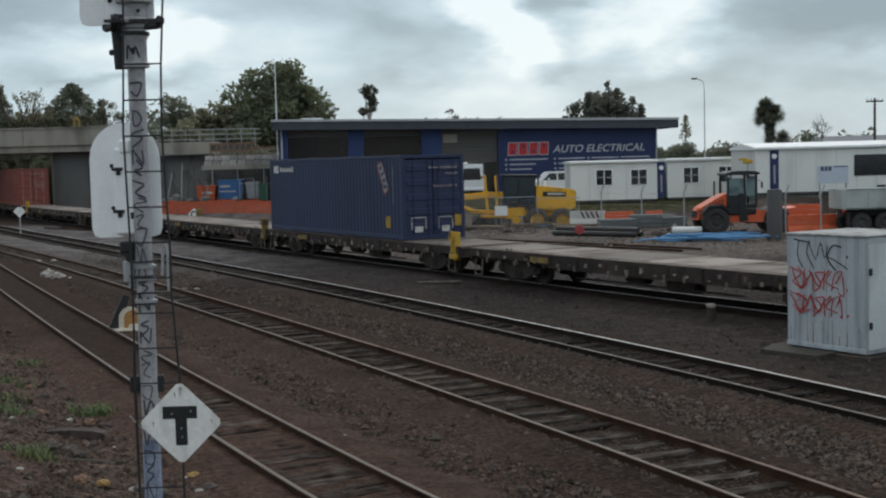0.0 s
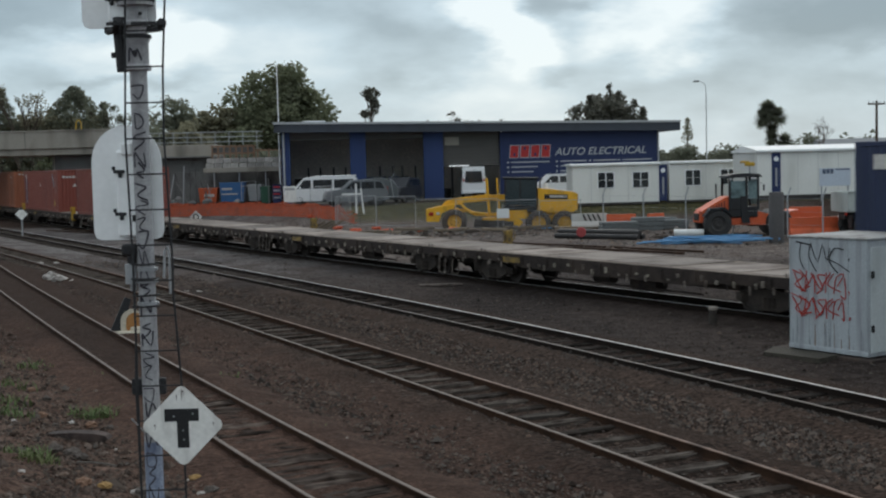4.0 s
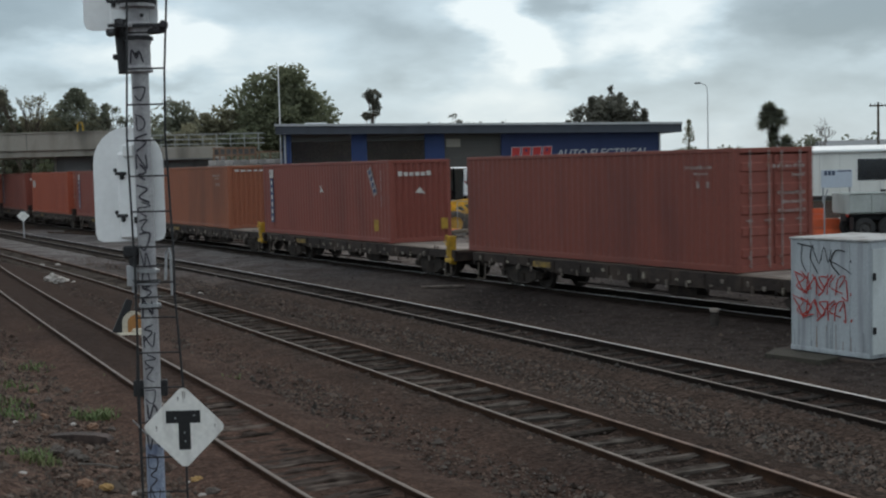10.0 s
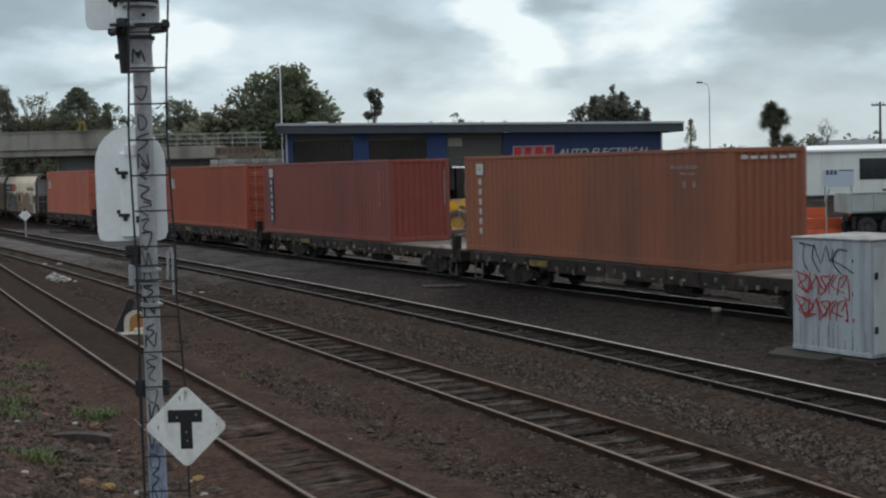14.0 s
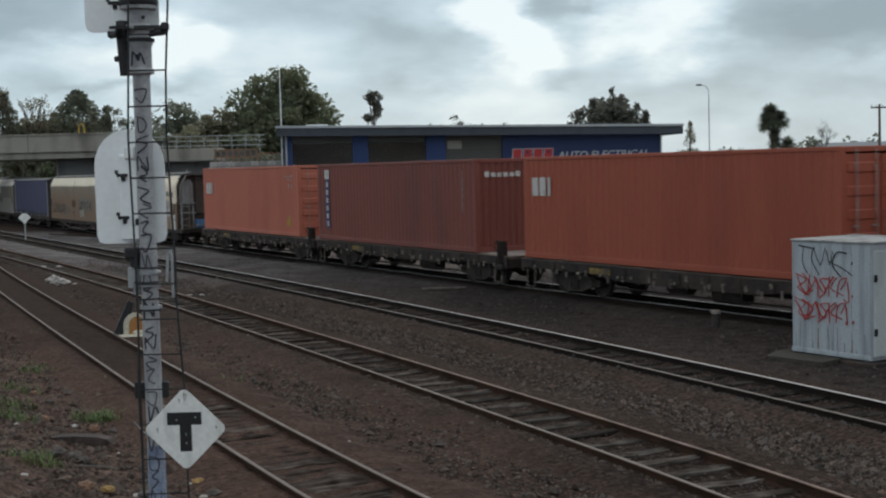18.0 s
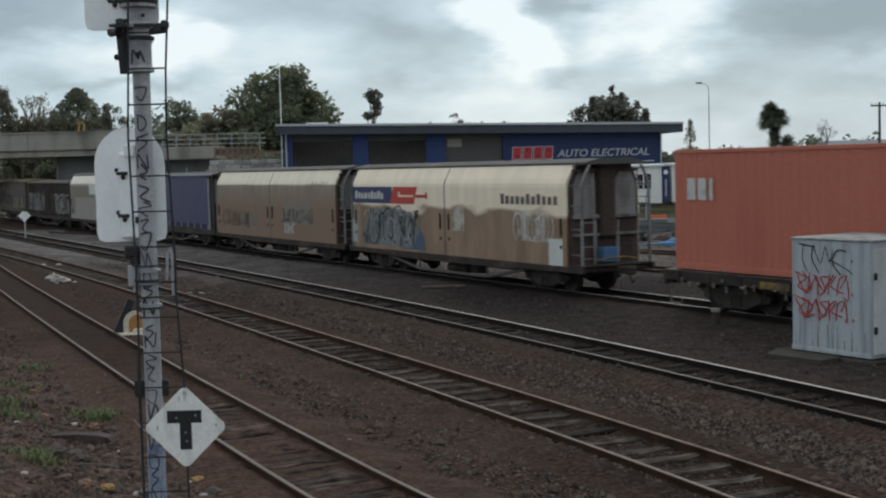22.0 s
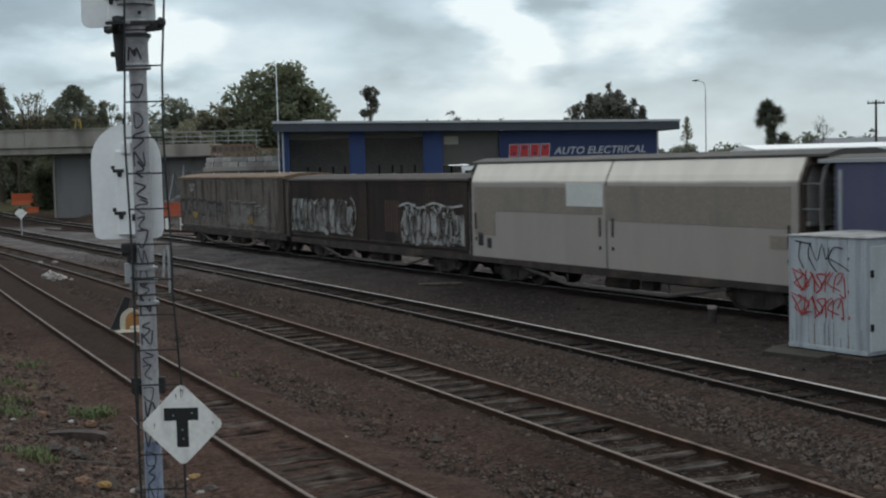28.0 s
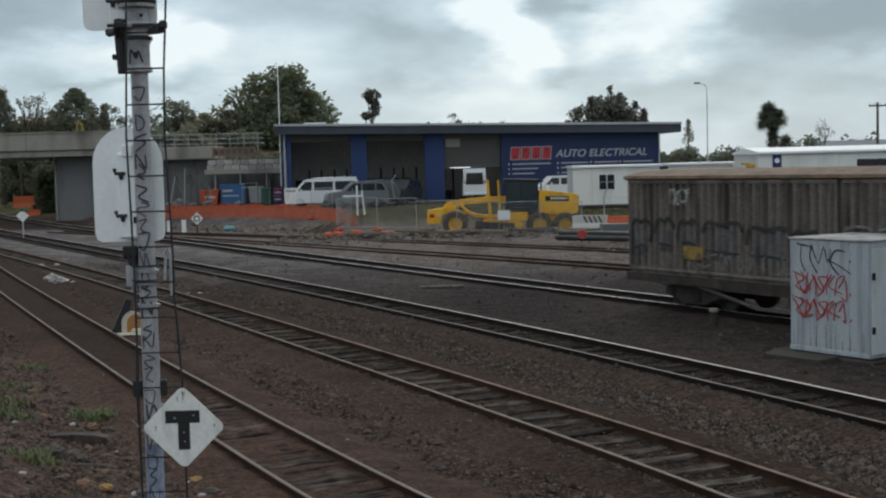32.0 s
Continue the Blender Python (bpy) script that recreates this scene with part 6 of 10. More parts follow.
for run in ([(0.2, 2.02), (0.22, 2.30), (0.8, 2.31), (0.85, 2.18)], [(1.05, 2.26), (1.5, 2.34), (1.9, 2.33)], [(2.0, 2.24), (2.5, 2.28), (2.9, 2.26), (3.0, 2.16)], [(3.1, 2.27), (3.7, 2.30), (4.0, 2.24)], [(3.8, 2.12), (4.3, 2.16), (4.6, 2.02), (5.0, 2.06)], [(4.7, 1.98), (5.2, 1.80), (5.5, 1.50), (5.65, 1.25)], [(5.0, 1.75), (5.25, 1.50), (5.35, 1.22)], [(6.0, 2.0), (6.05, 1.5), (5.95, 1.2)]):
    # a long worn outline, broken into letters
    tagged(part("graffiti", Geo().ribbon(bend(run, 4), 0.036, -1.270, -1.266), WORN_W, w6, "worn pale sprayed outline"), kind="stuff")
    tagged(part("graffiti", Geo().ribbon(bend([(x + 0.05, z - 0.07) for x, z in run], 4), 0.036, -1.264, -1.260), WORN_K, w6, "worn black sprayed outline"), kind="stuff")
part("end_panel", Geo().box((14.5 / 2 - 0.40, -1.245, 2.15), (0.58, 0.06, 2.26), 0.01).box((14.5 / 2 - 0.40, -1.28, 1.75), (0.58, 0.02, 0.05)).box((14.5 / 2 - 0.40, -1.28, 2.45), (0.58, 0.02, 0.05)), SOOT, w6, "sooty flat panel at the wagon's end")
tag(w6, FADED, "faded grey graffiti", 0.5, 5.0, 1.2, 2.1, -1.262, 12, 0.035)
patch(w6, "yellow_patch", DULL_Y, "small yellow panel", -4.6, 1.55, 0.72, 0.32, -1.285)
patch(w6, "yellow_patch", DULL_Y, "small yellow panel", 3.2, 1.5, 0.72, 0.32, -1.285)
ride(w6, -164.45)

# ---- near the camera: signal mast, relay hut, small trackside things ----
MAST_M = mat("weathered_grey_mast_paint", (0.40, 0.395, 0.40), 0.7, 0.1, 0.18, 5.0, 35, 0.2, (0.23, 0.22, 0.235), 0.45, 4)
MAST_B = mat("blue_grey_mast_foot", (0.30, 0.34, 0.43), 0.75, 0.0, 0.25, 9.0, 40, 0.2, (0.14, 0.17, 0.26), 0.5, 2)
BOARD_W = mat("signal_board_white", (0.87, 0.88, 0.88), 0.42, 0, 0.03, 3, 20, 0.05, (0.76, 0.77, 0.76), 0.35, 3)
SIGN_W = mat("scuffed_sign_white", (0.80, 0.785, 0.745), 0.5, 0, 0.07, 5, 25, 0.1, (0.48, 0.46, 0.43), 0.35, 3)
SIGN_K = mat("sign_black", (0.016, 0.016, 0.017), 0.55, 0, 0.3, 8, 30, 0.1)
INK = mat("marker_scrawl", (0.045, 0.042, 0.055), 0.6, 0, 0.3, 8, 30, 0.0)


def signal_mast():
    m = thing("signal_mast", pose(-2.692, 11.8, ground_z(-2.67, 11.8) - 0.05), "tall grey signal mast covered with black scrawl", "railway signal")
    z0 = -(ground_z(-2.67, 11.8) - 0.05)  # heights below are over the yard
    part("base_plate", Geo().box((0, 0, 0.05), (0.5, 0.5, 0.12), 0.02).lathe([(0.16, 0.1), (0.11, 0.3), (0.085, 0.32)], (0, 0, 0)), MAST_M, m)
    part("column_foot", Geo().cyl((0, 0, 0.1), (0, 0, z0 + 1.36), 0.080, 24), MAST_B, m, "blue-grey scuffed foot of the column", 40).location.x = 0.02
    col = part("column", Geo().cyl((0, 0, z0 + 1.36), (0, 0, z0 + 4.72), 0.077, 24), MAST_M, m, "", 40)
    col.location.x = 0.02
    part("upper_column", Geo().cyl((0, 0, z0 + 5.0), (0, 0, z0 + 6.9), 0.078, 24).lathe([(0.02, 6.95 + z0), (0.09, 6.93 + z0), (0.09, 6.88 + z0)], (0, 0, 0)), MAST_M, m, "", 40)
    collar = part("collar", Geo().lathe([(0.08, 4.70), (0.118, 4.71), (0.118, 4.745), (0.100, 4.76), (0.100, 4.95), (0.112, 4.97), (0.112, 5.0), (0.10, 5.02), (0.10, 5.09), (0.125, 5.10), (0.125, 5.13), (0.10, 5.15), (0.10, 5.27), (0.16, 5.28), (0.16, 5.33), (0.09, 5.35)], (0, 0, z0), "z", 24), MAST_M, m, "flanged collar", 40)
    collar.location.x = 0.02
    part("flange", Geo().lathe([(0.09, 5.30), (0.165, 5.31), (0.175, 5.34), (0.165, 5.38), (0.13, 5.40), (0.13, 5.44), (0.09, 5.45)], (0, 0, z0), "z", 24), SIGN_K, collar, "black bolted flange", 40)
    part("flange", Geo().lathe([(0.09, 4.985), (0.128, 4.99), (0.128, 5.02), (0.09, 5.03)], (0, 0, z0), "z", 24), BLACK, collar, "dark clamp ring", 40)
    part("scrawl", Geo().tube(bend([(-0.06, -0.088, z0 + 4.78), (-0.045, -0.093, z0 + 4.90), (0.0, -0.104, z0 + 4.82), (0.02, -0.103, z0 + 4.89), (0.055, -0.09, z0 + 4.79)], 4), 0.009, 5), INK, collar)
    for bx, by, bz in ((0, -0.115, 4.86), (0.06, -0.1, 5.2)):
        part("bolt", Geo().box((bx, by, z0 + bz), (0.03, 0.03, 0.03), 0.006), BLACK, collar)
    for zz in (2.82, 2.93, 2.62):
        part("band", Geo().lathe([(0.079, zz - 0.018), (0.092, zz - 0.014), (0.092, zz + 0.014), (0.079, zz + 0.018)], (0, 0, z0), "z", 20).box((0.09, 0, z0 + zz), (0.03, 0.04, 0.03), 0.008), GALV, col, "steel clamp band")
    # scrawl: small bent strokes down the front of the column
    rng = random.Random(4)
    for k in range(-6, 21):
        zc = z0 + 1.50 + k * 0.152 + rng.uniform(-0.03, 0.04)
        if k == 19:
            continue
        g = Geo()
        shape = [[(-0.8, 0.9), (-0.7, -0.9), (0.5, -0.7), (0.8, 0.1), (0.3, 0.8), (-0.8, 0.9)], [(-0.7, -1), (-0.7, 0.9), (0.6, -0.9), (0.8, 0.9)], [(-1, 1), (0.8, 0.9), (-0.6, -0.2), (0.9, -1)], [(-0.8, 1), (-0.3, -1), (0.3, 0.7), (0.9, -0.9)], [(0.9, 1), (-0.7, 0.4), (0.6, -0.1), (-0.9, -1)], [(-0.2, 1), (0.9, 0.2), (-0.9, -0.2), (0.5, -1)], [(-0.8, 0.8), (0.8, 0.8), (0.1, -1), (-0.7, -0.4)]][(k * 3 + k // 7) % 7]
        pts = []
        for u, v in shape:
            a = (u * 0.82 + rng.uniform(-0.15, 0.15)) * (0.95 if k % 3 else 0.7)
            pts.append((0.081 * math.sin(a), -0.081 * math.cos(a), zc + v * 0.072 * rng.uniform(0.7, 1.25)))
        fine = [(x * 0.0795 / math.hypot(x, y), y * 0.0795 / math.hypot(x, y), z) for x, y, z in bend(pts, 5)]
        g.tube(fine, rng.uniform(0.0050, 0.0095), 5)
        part("scrawl", g, INK, col)
    # ladder on the camera's side
    left = [(0.2, -0.050), (1.9, -0.046), (3.0, -0.041), (4.13, -0.064), (4.7, -0.040), (5.3, -0.018), (6.6, -0.018)]
    right = [(0.2, 0.345), (1.87, 0.345), (2.73, 0.300), (3.0, 0.306), (4.13, 0.270), (4.7, 0.285), (5.3, 0.325), (6.6, 0.325)]
    at = lambda stile, z: float(np.interp(z, [p[0] for p in stile], [p[1] for p in stile]))
    lad = part("ladder", Geo().tube([(x, -0.235, z0 + z) for z, x in left], 0.0095, 8), BLACK, m, "thin black steel ladder")
    part("stringer", Geo().tube([(x, -0.22, z0 + z) for z, x in right], 0.0095, 8), BLACK, lad)
    for k in range(19):
        zz = 0.647 + k * 0.3135
        part("rung", Geo().cyl((at(left, zz), -0.23, z0 + zz), (at(right, zz), -0.22, z0 + zz), 0.0075, 6), BLACK, lad)
    for zz in (5.1,):
        part("ladder_bracket", Geo().box((-0.06, -0.15, z0 + zz), (0.03, 0.2, 0.03)).box((0.14, -0.21, z0 + zz), (0.24, 0.02, 0.03)).box((-0.13, -0.23, z0 + zz), (0.12, 0.03, 0.025)), BLACK, lad)
    part("conduit", Geo().tube([(0.22, -0.2, z0 + 2.86), (0.235, -0.2, z0 + 3.10), (0.26, -0.21, z0 + 3.14), (0.275, -0.21, z0 + 3.08), (0.275, -0.21, z0 + 2.72)], 0.012, 8), GALV, m)
    for zz in (2.98, 2.85, 2.70, 2.60):
        part("u_bolt", Geo().tube([(-0.10, -0.05, z0 + zz), (-0.09, -0.105, z0 + zz), (0.02, -0.125, z0 + zz - 0.004), (0.125, -0.105, z0 + zz), (0.14, -0.05, z0 + zz)], 0.009, 6), BLACK, m, "bent rod round the column")
    part("cable", Geo().tube([(-0.085, -0.07, z0 + 0.5), (-0.09, -0.075, z0 + 1.2), (-0.10, -0.07, z0 + 1.9), (-0.085, -0.06, z0 + 2.3), (-0.085, -0.03, z0 + 3.1)], 0.011, 6), BLACK, m)
    part("junction_box", Geo().cyl((-0.115, -0.02, z0 + 2.80), (-0.115, -0.02, z0 + 2.98), 0.05, 12).box((-0.10, 0.0, z0 + 2.77), (0.05, 0.06, 0.08), 0.01), GALV, m, "small round galvanised junction")
    part("junction_box", Geo().box((-0.115, 0.0, z0 + 3.11), (0.13, 0.16, 0.10), 0.015).box((-0.10, -0.01, z0 + 3.03), (0.07, 0.10, 0.10), 0.012), BLACK, m)
    part("arm", Geo().box((0.0, 0.02, z0 + 1.86), (0.31, 0.05, 0.15), 0.01), BLACK, m, "dark bracket across the column")
    part("loose_wire", Geo().tube([(-0.02, -0.12, z0 + 1.46), (-0.13, -0.16, z0 + 1.60)], 0.006, 5), GALV, m)

    def head(zb, zt, xl, xr, name):
        """A signal head seen from behind: white backboard with a housing."""
        cx, hw = (xl + xr) / 2, (xr - xl) / 2
        pts = [(xl + 0.07, zb), (xr - 0.07, zb), (xr - 0.02, zb + 0.02), (xr, zb + 0.08)]
        for k in range(0, 13):
            a = math.pi * k / 12
            pts.append((cx + hw * math.cos(a), zt - 0.33 + 0.33 * math.sin(a)))
        pts += [(xl, zb + 0.08), (xl + 0.02, zb + 0.02)]
        board = part("backboard", Geo().prism(pts, "y", 0.14, 0.152), BOARD_W, m, "white rounded backboard seen from behind")
        hx = cx + 0.025
        hs = part("lamp_housing", Geo().box((hx, 0.06, (zb + zt) / 2 - 0.1), (0.18, 0.16, zt - zb - 0.26), 0.02), BOARD_W, board, "white lamp housing")
        part("lamp_cap", Geo().box((hx + 0.02, 0.03, zt - 0.22), (0.11, 0.14, 0.13), 0.02), BOARD_W, board)
        for zz in (zb + 0.24, zt - 0.42):
            part("hinge", Geo().box((hx - 0.055, -0.026, zz), (0.10, 0.03, 0.030), 0.006).box((hx - 0.045, -0.03, zz - 0.03), (0.035, 0.03, 0.05), 0.008).box((hx - 0.115, 0.02, zz + 0.03), (0.024, 0.05, 0.035), 0.006), BLACK, hs)
        part("latch", Geo().box((hx + 0.07, -0.03, zb + 0.2), (0.04, 0.02, 0.06), 0.005), BLACK, hs)

    head(z0 + 3.19, z0 + 4.23, -0.471, 0.166, "lower")
    head(z0 + 5.10, z0 + 6.15, -0.50, 0.17, "upper")
    part("signal_bracket", Geo().cyl((-0.12, 0.03, z0 + 4.70), (-0.13, 0.03, z0 + 5.18), 0.055, 12, 0.075).box((0.29, -0.2, z0 + 5.10), (0.07, 0.06, 0.07), 0.015).tube([(0.285, -0.22, z0 + 5.12), (0.25, -0.1, z0 + 5.06), (0.1, 0.0, z0 + 5.06)], 0.026, 8).tube([(-0.09, -0.22, z0 + 5.14), (-0.15, -0.1, z0 + 5.06), (-0.24, 0.03, z0 + 5.06)], 0.032, 8).box((-0.12, 0.05, z0 + 4.92), (0.075, 0.12, 0.40), 0.03).box((-0.2, 0.03, z0 + 5.07), (0.14, 0.06, 0.06), 0.01).box((0.12, 0.03, z0 + 5.1), (0.3, 0.05, 0.04), 0.01).box((-0.16, 0.03, z0 + 4.85), (0.12, 0.05, 0.05), 0.01), BLACK, m)
    # the limit board on the ladder
    b = part("limit_board", Geo().prism([(0.345 + x, z0 + 1.545 + z) for x, z in ((0, -0.352), (0.03, -0.345), (0.345, -0.03), (0.352, 0), (0.345, 0.03), (0.03, 0.345), (0, 0.352), (-0.03, 0.345), (-0.345, 0.03), (-0.352, 0), (-0.345, -0.03), (-0.03, -0.345))], "y", -0.262, -0.256), SIGN_W, m, "white diamond board with a black letter T")
    part("letter_t", Geo().box((0.340, -0.264, z0 + 1.640), (0.305, 0.004, 0.112)).box((0.349, -0.264, z0 + 1.465), (0.105, 0.004, 0.240)), SIGN_K, b, "bold black letter T")
    for sx, sz, sh in ((0.345, 1.87, 0.10), (0.36, 1.86, 0.06), (0.30, 1.82, 0.05), (0.62, 1.57, 0.04), (0.10, 1.56, 0.05)):
        part("rust_run", Geo().prism([(sx - 0.006, z0 + sz), (sx + 0.006, z0 + sz), (sx + 0.001, z0 + sz - sh), (sx - 0.001, z0 + sz - sh)], "y", -0.2632, -0.2622), HOOK, b)
    for x, z in ((0.35, 1.5), (0.355, 1.42), (0.27, 1.63), (0.44, 1.65)):
        part("bolt", Geo().cyl((x, -0.271, z0 + z), (x, -0.265, z0 + z), 0.008, 8), GALV, b)


signal_mast()


def relay_hut():
    lidm = mat("dirty_hut_lid", (0.33, 0.33, 0.325), 0.7, 0, 0.15, 2.5, 20, 0.2, (0.15, 0.135, 0.12), 0.5)
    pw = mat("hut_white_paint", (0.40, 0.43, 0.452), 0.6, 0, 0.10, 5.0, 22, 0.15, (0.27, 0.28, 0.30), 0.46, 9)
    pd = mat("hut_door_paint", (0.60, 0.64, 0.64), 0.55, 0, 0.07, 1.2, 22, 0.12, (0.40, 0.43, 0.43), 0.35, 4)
    rust = mat("rust_run", (0.27, 0.20, 0.16), 0.85, 0, 0.3, 4, 20, 0.2)
    runm = mat("dirt_run", (0.28, 0.295, 0.31), 0.85, 0, 0.25, 4, 20, 0.2, (0.32, 0.34, 0.36), 0.5)
    hut = thing("relay_hut", pose(6.74, 25.45, 0.0, 0, 0, -57.2) @ Matrix.Diagonal((1.0, 1.0, 1.05, 1.0)), "pale grey sheet-metal relay hut with black and red graffiti", "equipment hut")
    part("plinth", Geo().box((0.85, 0.9, -0.01), (2.5, 2.1, 0.08), 0.02), UNDER, hut, "dark concrete base")
    part("step_slab", Geo().prism([(-0.28, -0.12), (0.05, -0.78), (1.35, -0.70), (1.25, -0.05)], "z", -0.06, 0.045), mat("mossy_brown_concrete", (0.056, 0.049, 0.038), 0.95, 0, 0.3, 4, 25, 0.4, (0.045, 0.042, 0.030), 0.5), hut, "flat brown slab before the hut")
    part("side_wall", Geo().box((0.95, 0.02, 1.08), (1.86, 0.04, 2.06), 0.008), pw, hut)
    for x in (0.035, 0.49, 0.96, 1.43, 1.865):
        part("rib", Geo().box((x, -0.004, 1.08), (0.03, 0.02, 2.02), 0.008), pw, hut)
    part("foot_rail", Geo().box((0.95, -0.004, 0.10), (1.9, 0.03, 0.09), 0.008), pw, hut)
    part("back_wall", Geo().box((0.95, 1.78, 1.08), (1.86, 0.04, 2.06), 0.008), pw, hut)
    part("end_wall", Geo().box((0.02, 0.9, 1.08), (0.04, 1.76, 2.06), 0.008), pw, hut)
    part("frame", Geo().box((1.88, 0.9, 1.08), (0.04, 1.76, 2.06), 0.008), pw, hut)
    for y in (0.46, 1.34):
        d = part("door", Geo().box((1.912, y, 1.05), (0.024, 0.82, 1.86), 0.008), pd, hut, "pale grey-green sheet door")
        for z in (0.55, 1.5):
            part("hinge", Geo().box((1.935, y - 0.38 if y < 0.9 else y + 0.38, z), (0.035, 0.09, 0.13), 0.015), BLACK, d)
        part("handle", Geo().box((1.935, y + (0.36 if y < 0.9 else -0.36), 1.1), (0.03, 0.04, 0.18), 0.01), BLACK, d)
    part("lid", Geo().box((0.955, 0.9, 2.12), (1.94, 1.86, 0.04), 0.012), lidm, hut, "dirty overhanging lid")
    rng = random.Random(2)
    k = 0

    def spray(pts, w, material, label):
        nonlocal k
        g = Geo()
        pts = bend([(x + rng.uniform(-0.035, 0.035), z + rng.uniform(-0.03, 0.03)) for x, z in pts], 3)
        w *= rng.uniform(0.45, 0.8)
        g.ribbon(pts, w, -0.020 - k * 0.0004, -0.016)
        k += 1
        part("graffiti", g, material, hut, label)

    black, red = "black sprayed scrawl", "red sprayed scrawl"
    spray([(0.16, 2.0), (0.62, 2.0)], 0.035, SPRAY_K, black)
    spray([(0.30, 2.0), (0.30, 1.72), (0.40, 1.52)], 0.03, SPRAY_K, black)
    spray([(0.58, 2.02), (0.50, 1.75), (0.66, 1.50)], 0.03, SPRAY_K, black)
    spray([(0.58, 2.02), (0.76, 1.68), (0.86, 2.0), (0.92, 1.7), (1.02, 1.96)], 0.03, SPRAY_K, black)
    spray([(1.36, 1.94), (1.12, 1.9), (1.0, 1.72), (1.18, 1.48)], 0.032, SPRAY_K, black)
    spray([(0.92, 1.74), (1.22, 1.66), (1.46, 1.50)], 0.03, SPRAY_K, black)
    spray([(1.46, 1.76), (1.47, 1.72)], 0.035, SPRAY_K, black)
    for zc in (1.30, 0.86):
        spray([(0.12, zc + 0.16), (0.20, zc + 0.02), (0.34, zc - 0.2)], 0.034, SPRAY_R, red)
        spray([(0.10, zc + 0.18), (0.36, zc + 0.1), (0.18, zc - 0.04), (0.42, zc - 0.16)], 0.03, SPRAY_R, red)
        spray([(0.48, zc + 0.18), (0.44, zc - 0.16), (0.62, zc + 0.14), (0.66, zc - 0.2)], 0.03, SPRAY_R, red)
        spray([(0.92, zc + 0.16), (0.72, zc + 0.1), (0.84, zc - 0.05), (0.68, zc - 0.22)], 0.032, SPRAY_R, red)
        spray([(0.96, zc + 0.18), (0.95, zc - 0.18)], 0.032, SPRAY_R, red)
        spray([(1.14, zc + 0.16), (1.0, zc - 0.02), (1.26, zc - 0.12)], 0.03, SPRAY_R, red)
        spray([(1.34, zc + 0.12), (1.38, zc - 0.22), (1.28, zc - 0.18)], 0.028, SPRAY_R, red)
        spray([(1.50, zc - 0.14), (1.51, zc - 0.18)], 0.04, SPRAY_R, red)
        spray([(0.30, zc + 0.20), (0.52, zc + 0.02), (0.30, zc - 0.18), (0.58, zc - 0.1)], 0.03, SPRAY_R, red)
        spray([(0.60, zc + 0.18), (0.78, zc - 0.12), (0.92, zc + 0.02), (1.08, zc + 0.2)], 0.03, SPRAY_R, red)
        spray([(1.10, zc - 0.2), (1.16, zc + 0.1), (1.34, zc + 0.18), (1.22, zc - 0.05)], 0.03, SPRAY_R, red)
    for i in range(22):
        x, h = rng.uniform(0.05, 1.85), 0.06 + 0.6 * rng.random() ** 2
        part("dirt_run", Geo().prism([(x - rng.uniform(0.003, 0.02), 0.14), (x + rng.uniform(0.003, 0.02), 0.14), (x + 0.002, 0.14 + h), (x - 0.002, 0.14 + h)], "y", -0.004 - 0.0003 * i, 0.002), rust if i % 4 == 1 else runm, hut)


relay_hut()


def stump():
    g = Geo().lathe([(0.02, 0.35), (0.095, 0.35), (0.11, 0.33), (0.11, 0.30), (0.095, 0.29), (0.10, -0.1)], (0, 0, 0), "z", 14)
    peg = thing("concrete_peg", pose(6.17, 29.9, 0.02), "short dark concrete peg with its top coloured as lit", "marker post")
    part("shaft", g, mat("grimy_concrete", (0.045, 0.037, 0.032), 0.9, 0, 0.3, 7, 30, 0.4, (0.026, 0.022, 0.020), 0.5), peg, "", 40)
    # pale cap colour stands for light on the peg's top
    part("cap", Geo().lathe([(0.01, 0.365), (0.09, 0.362), (0.114, 0.345), (0.114, 0.285), (0.10, 0.28)], (0, 0, 0), "z", 14), mat("lit_top_concrete", (0.27, 0.235, 0.205), 0.9, 0, 0.3, 7, 30, 0.4, (0.15, 0.125, 0.105), 0.5), peg, "cap coloured pale as the lit top", 40)
    s = thing("lever_indicator", pose(-7.27, 30.4, 0.0, 0, 0, 25) @ Matrix.Scale(1.15, 4), "low trackside lever with an orange and cream disc", "track lever")
    orange = mat("faded_orange_paint", (0.36, 0.165, 0.05), 0.6, 0, 0.2, 4, 25, 0.1, (0.25, 0.12, 0.05), 0.4)
    cream = mat("cream_paint", (0.55, 0.50, 0.40), 0.6, 0, 0.15, 4, 25, 0.1)
    arc = [(0.23 * math.cos(a), 0.30 + 0.23 * math.sin(a)) for a in [math.pi * i / 12 for i in range(13)]]
    part("disc", Geo().prism(arc + [(-0.23, 0.08), (0.23, 0.08)], "y", -0.03, 0.03), cream, s, "cream half-round rim")
    arc2 = [(0.05 + 0.17 * math.cos(a), 0.29 + 0.17 * math.sin(a)) for a in [math.pi * i / 12 for i in range(13)]]
    part("face", Geo().prism(arc2 + [(-0.12, 0.05), (0.22, 0.05)], "y", -0.06, -0.03), orange, s, "faded orange face")
    part("lever", Geo().prism([(-0.44, 0.10), (-0.18, 0.10), (0.0, 0.74), (-0.12, 0.78)], "y", -0.02, 0.04), BLACK, s)
    part("base", Geo().box((0, 0, 0.04), (0.75, 0.5, 0.14), 0.03).box((0.1, -0.1, 0.12), (0.3, 0.2, 0.12), 0.03), cream, s)


stump()


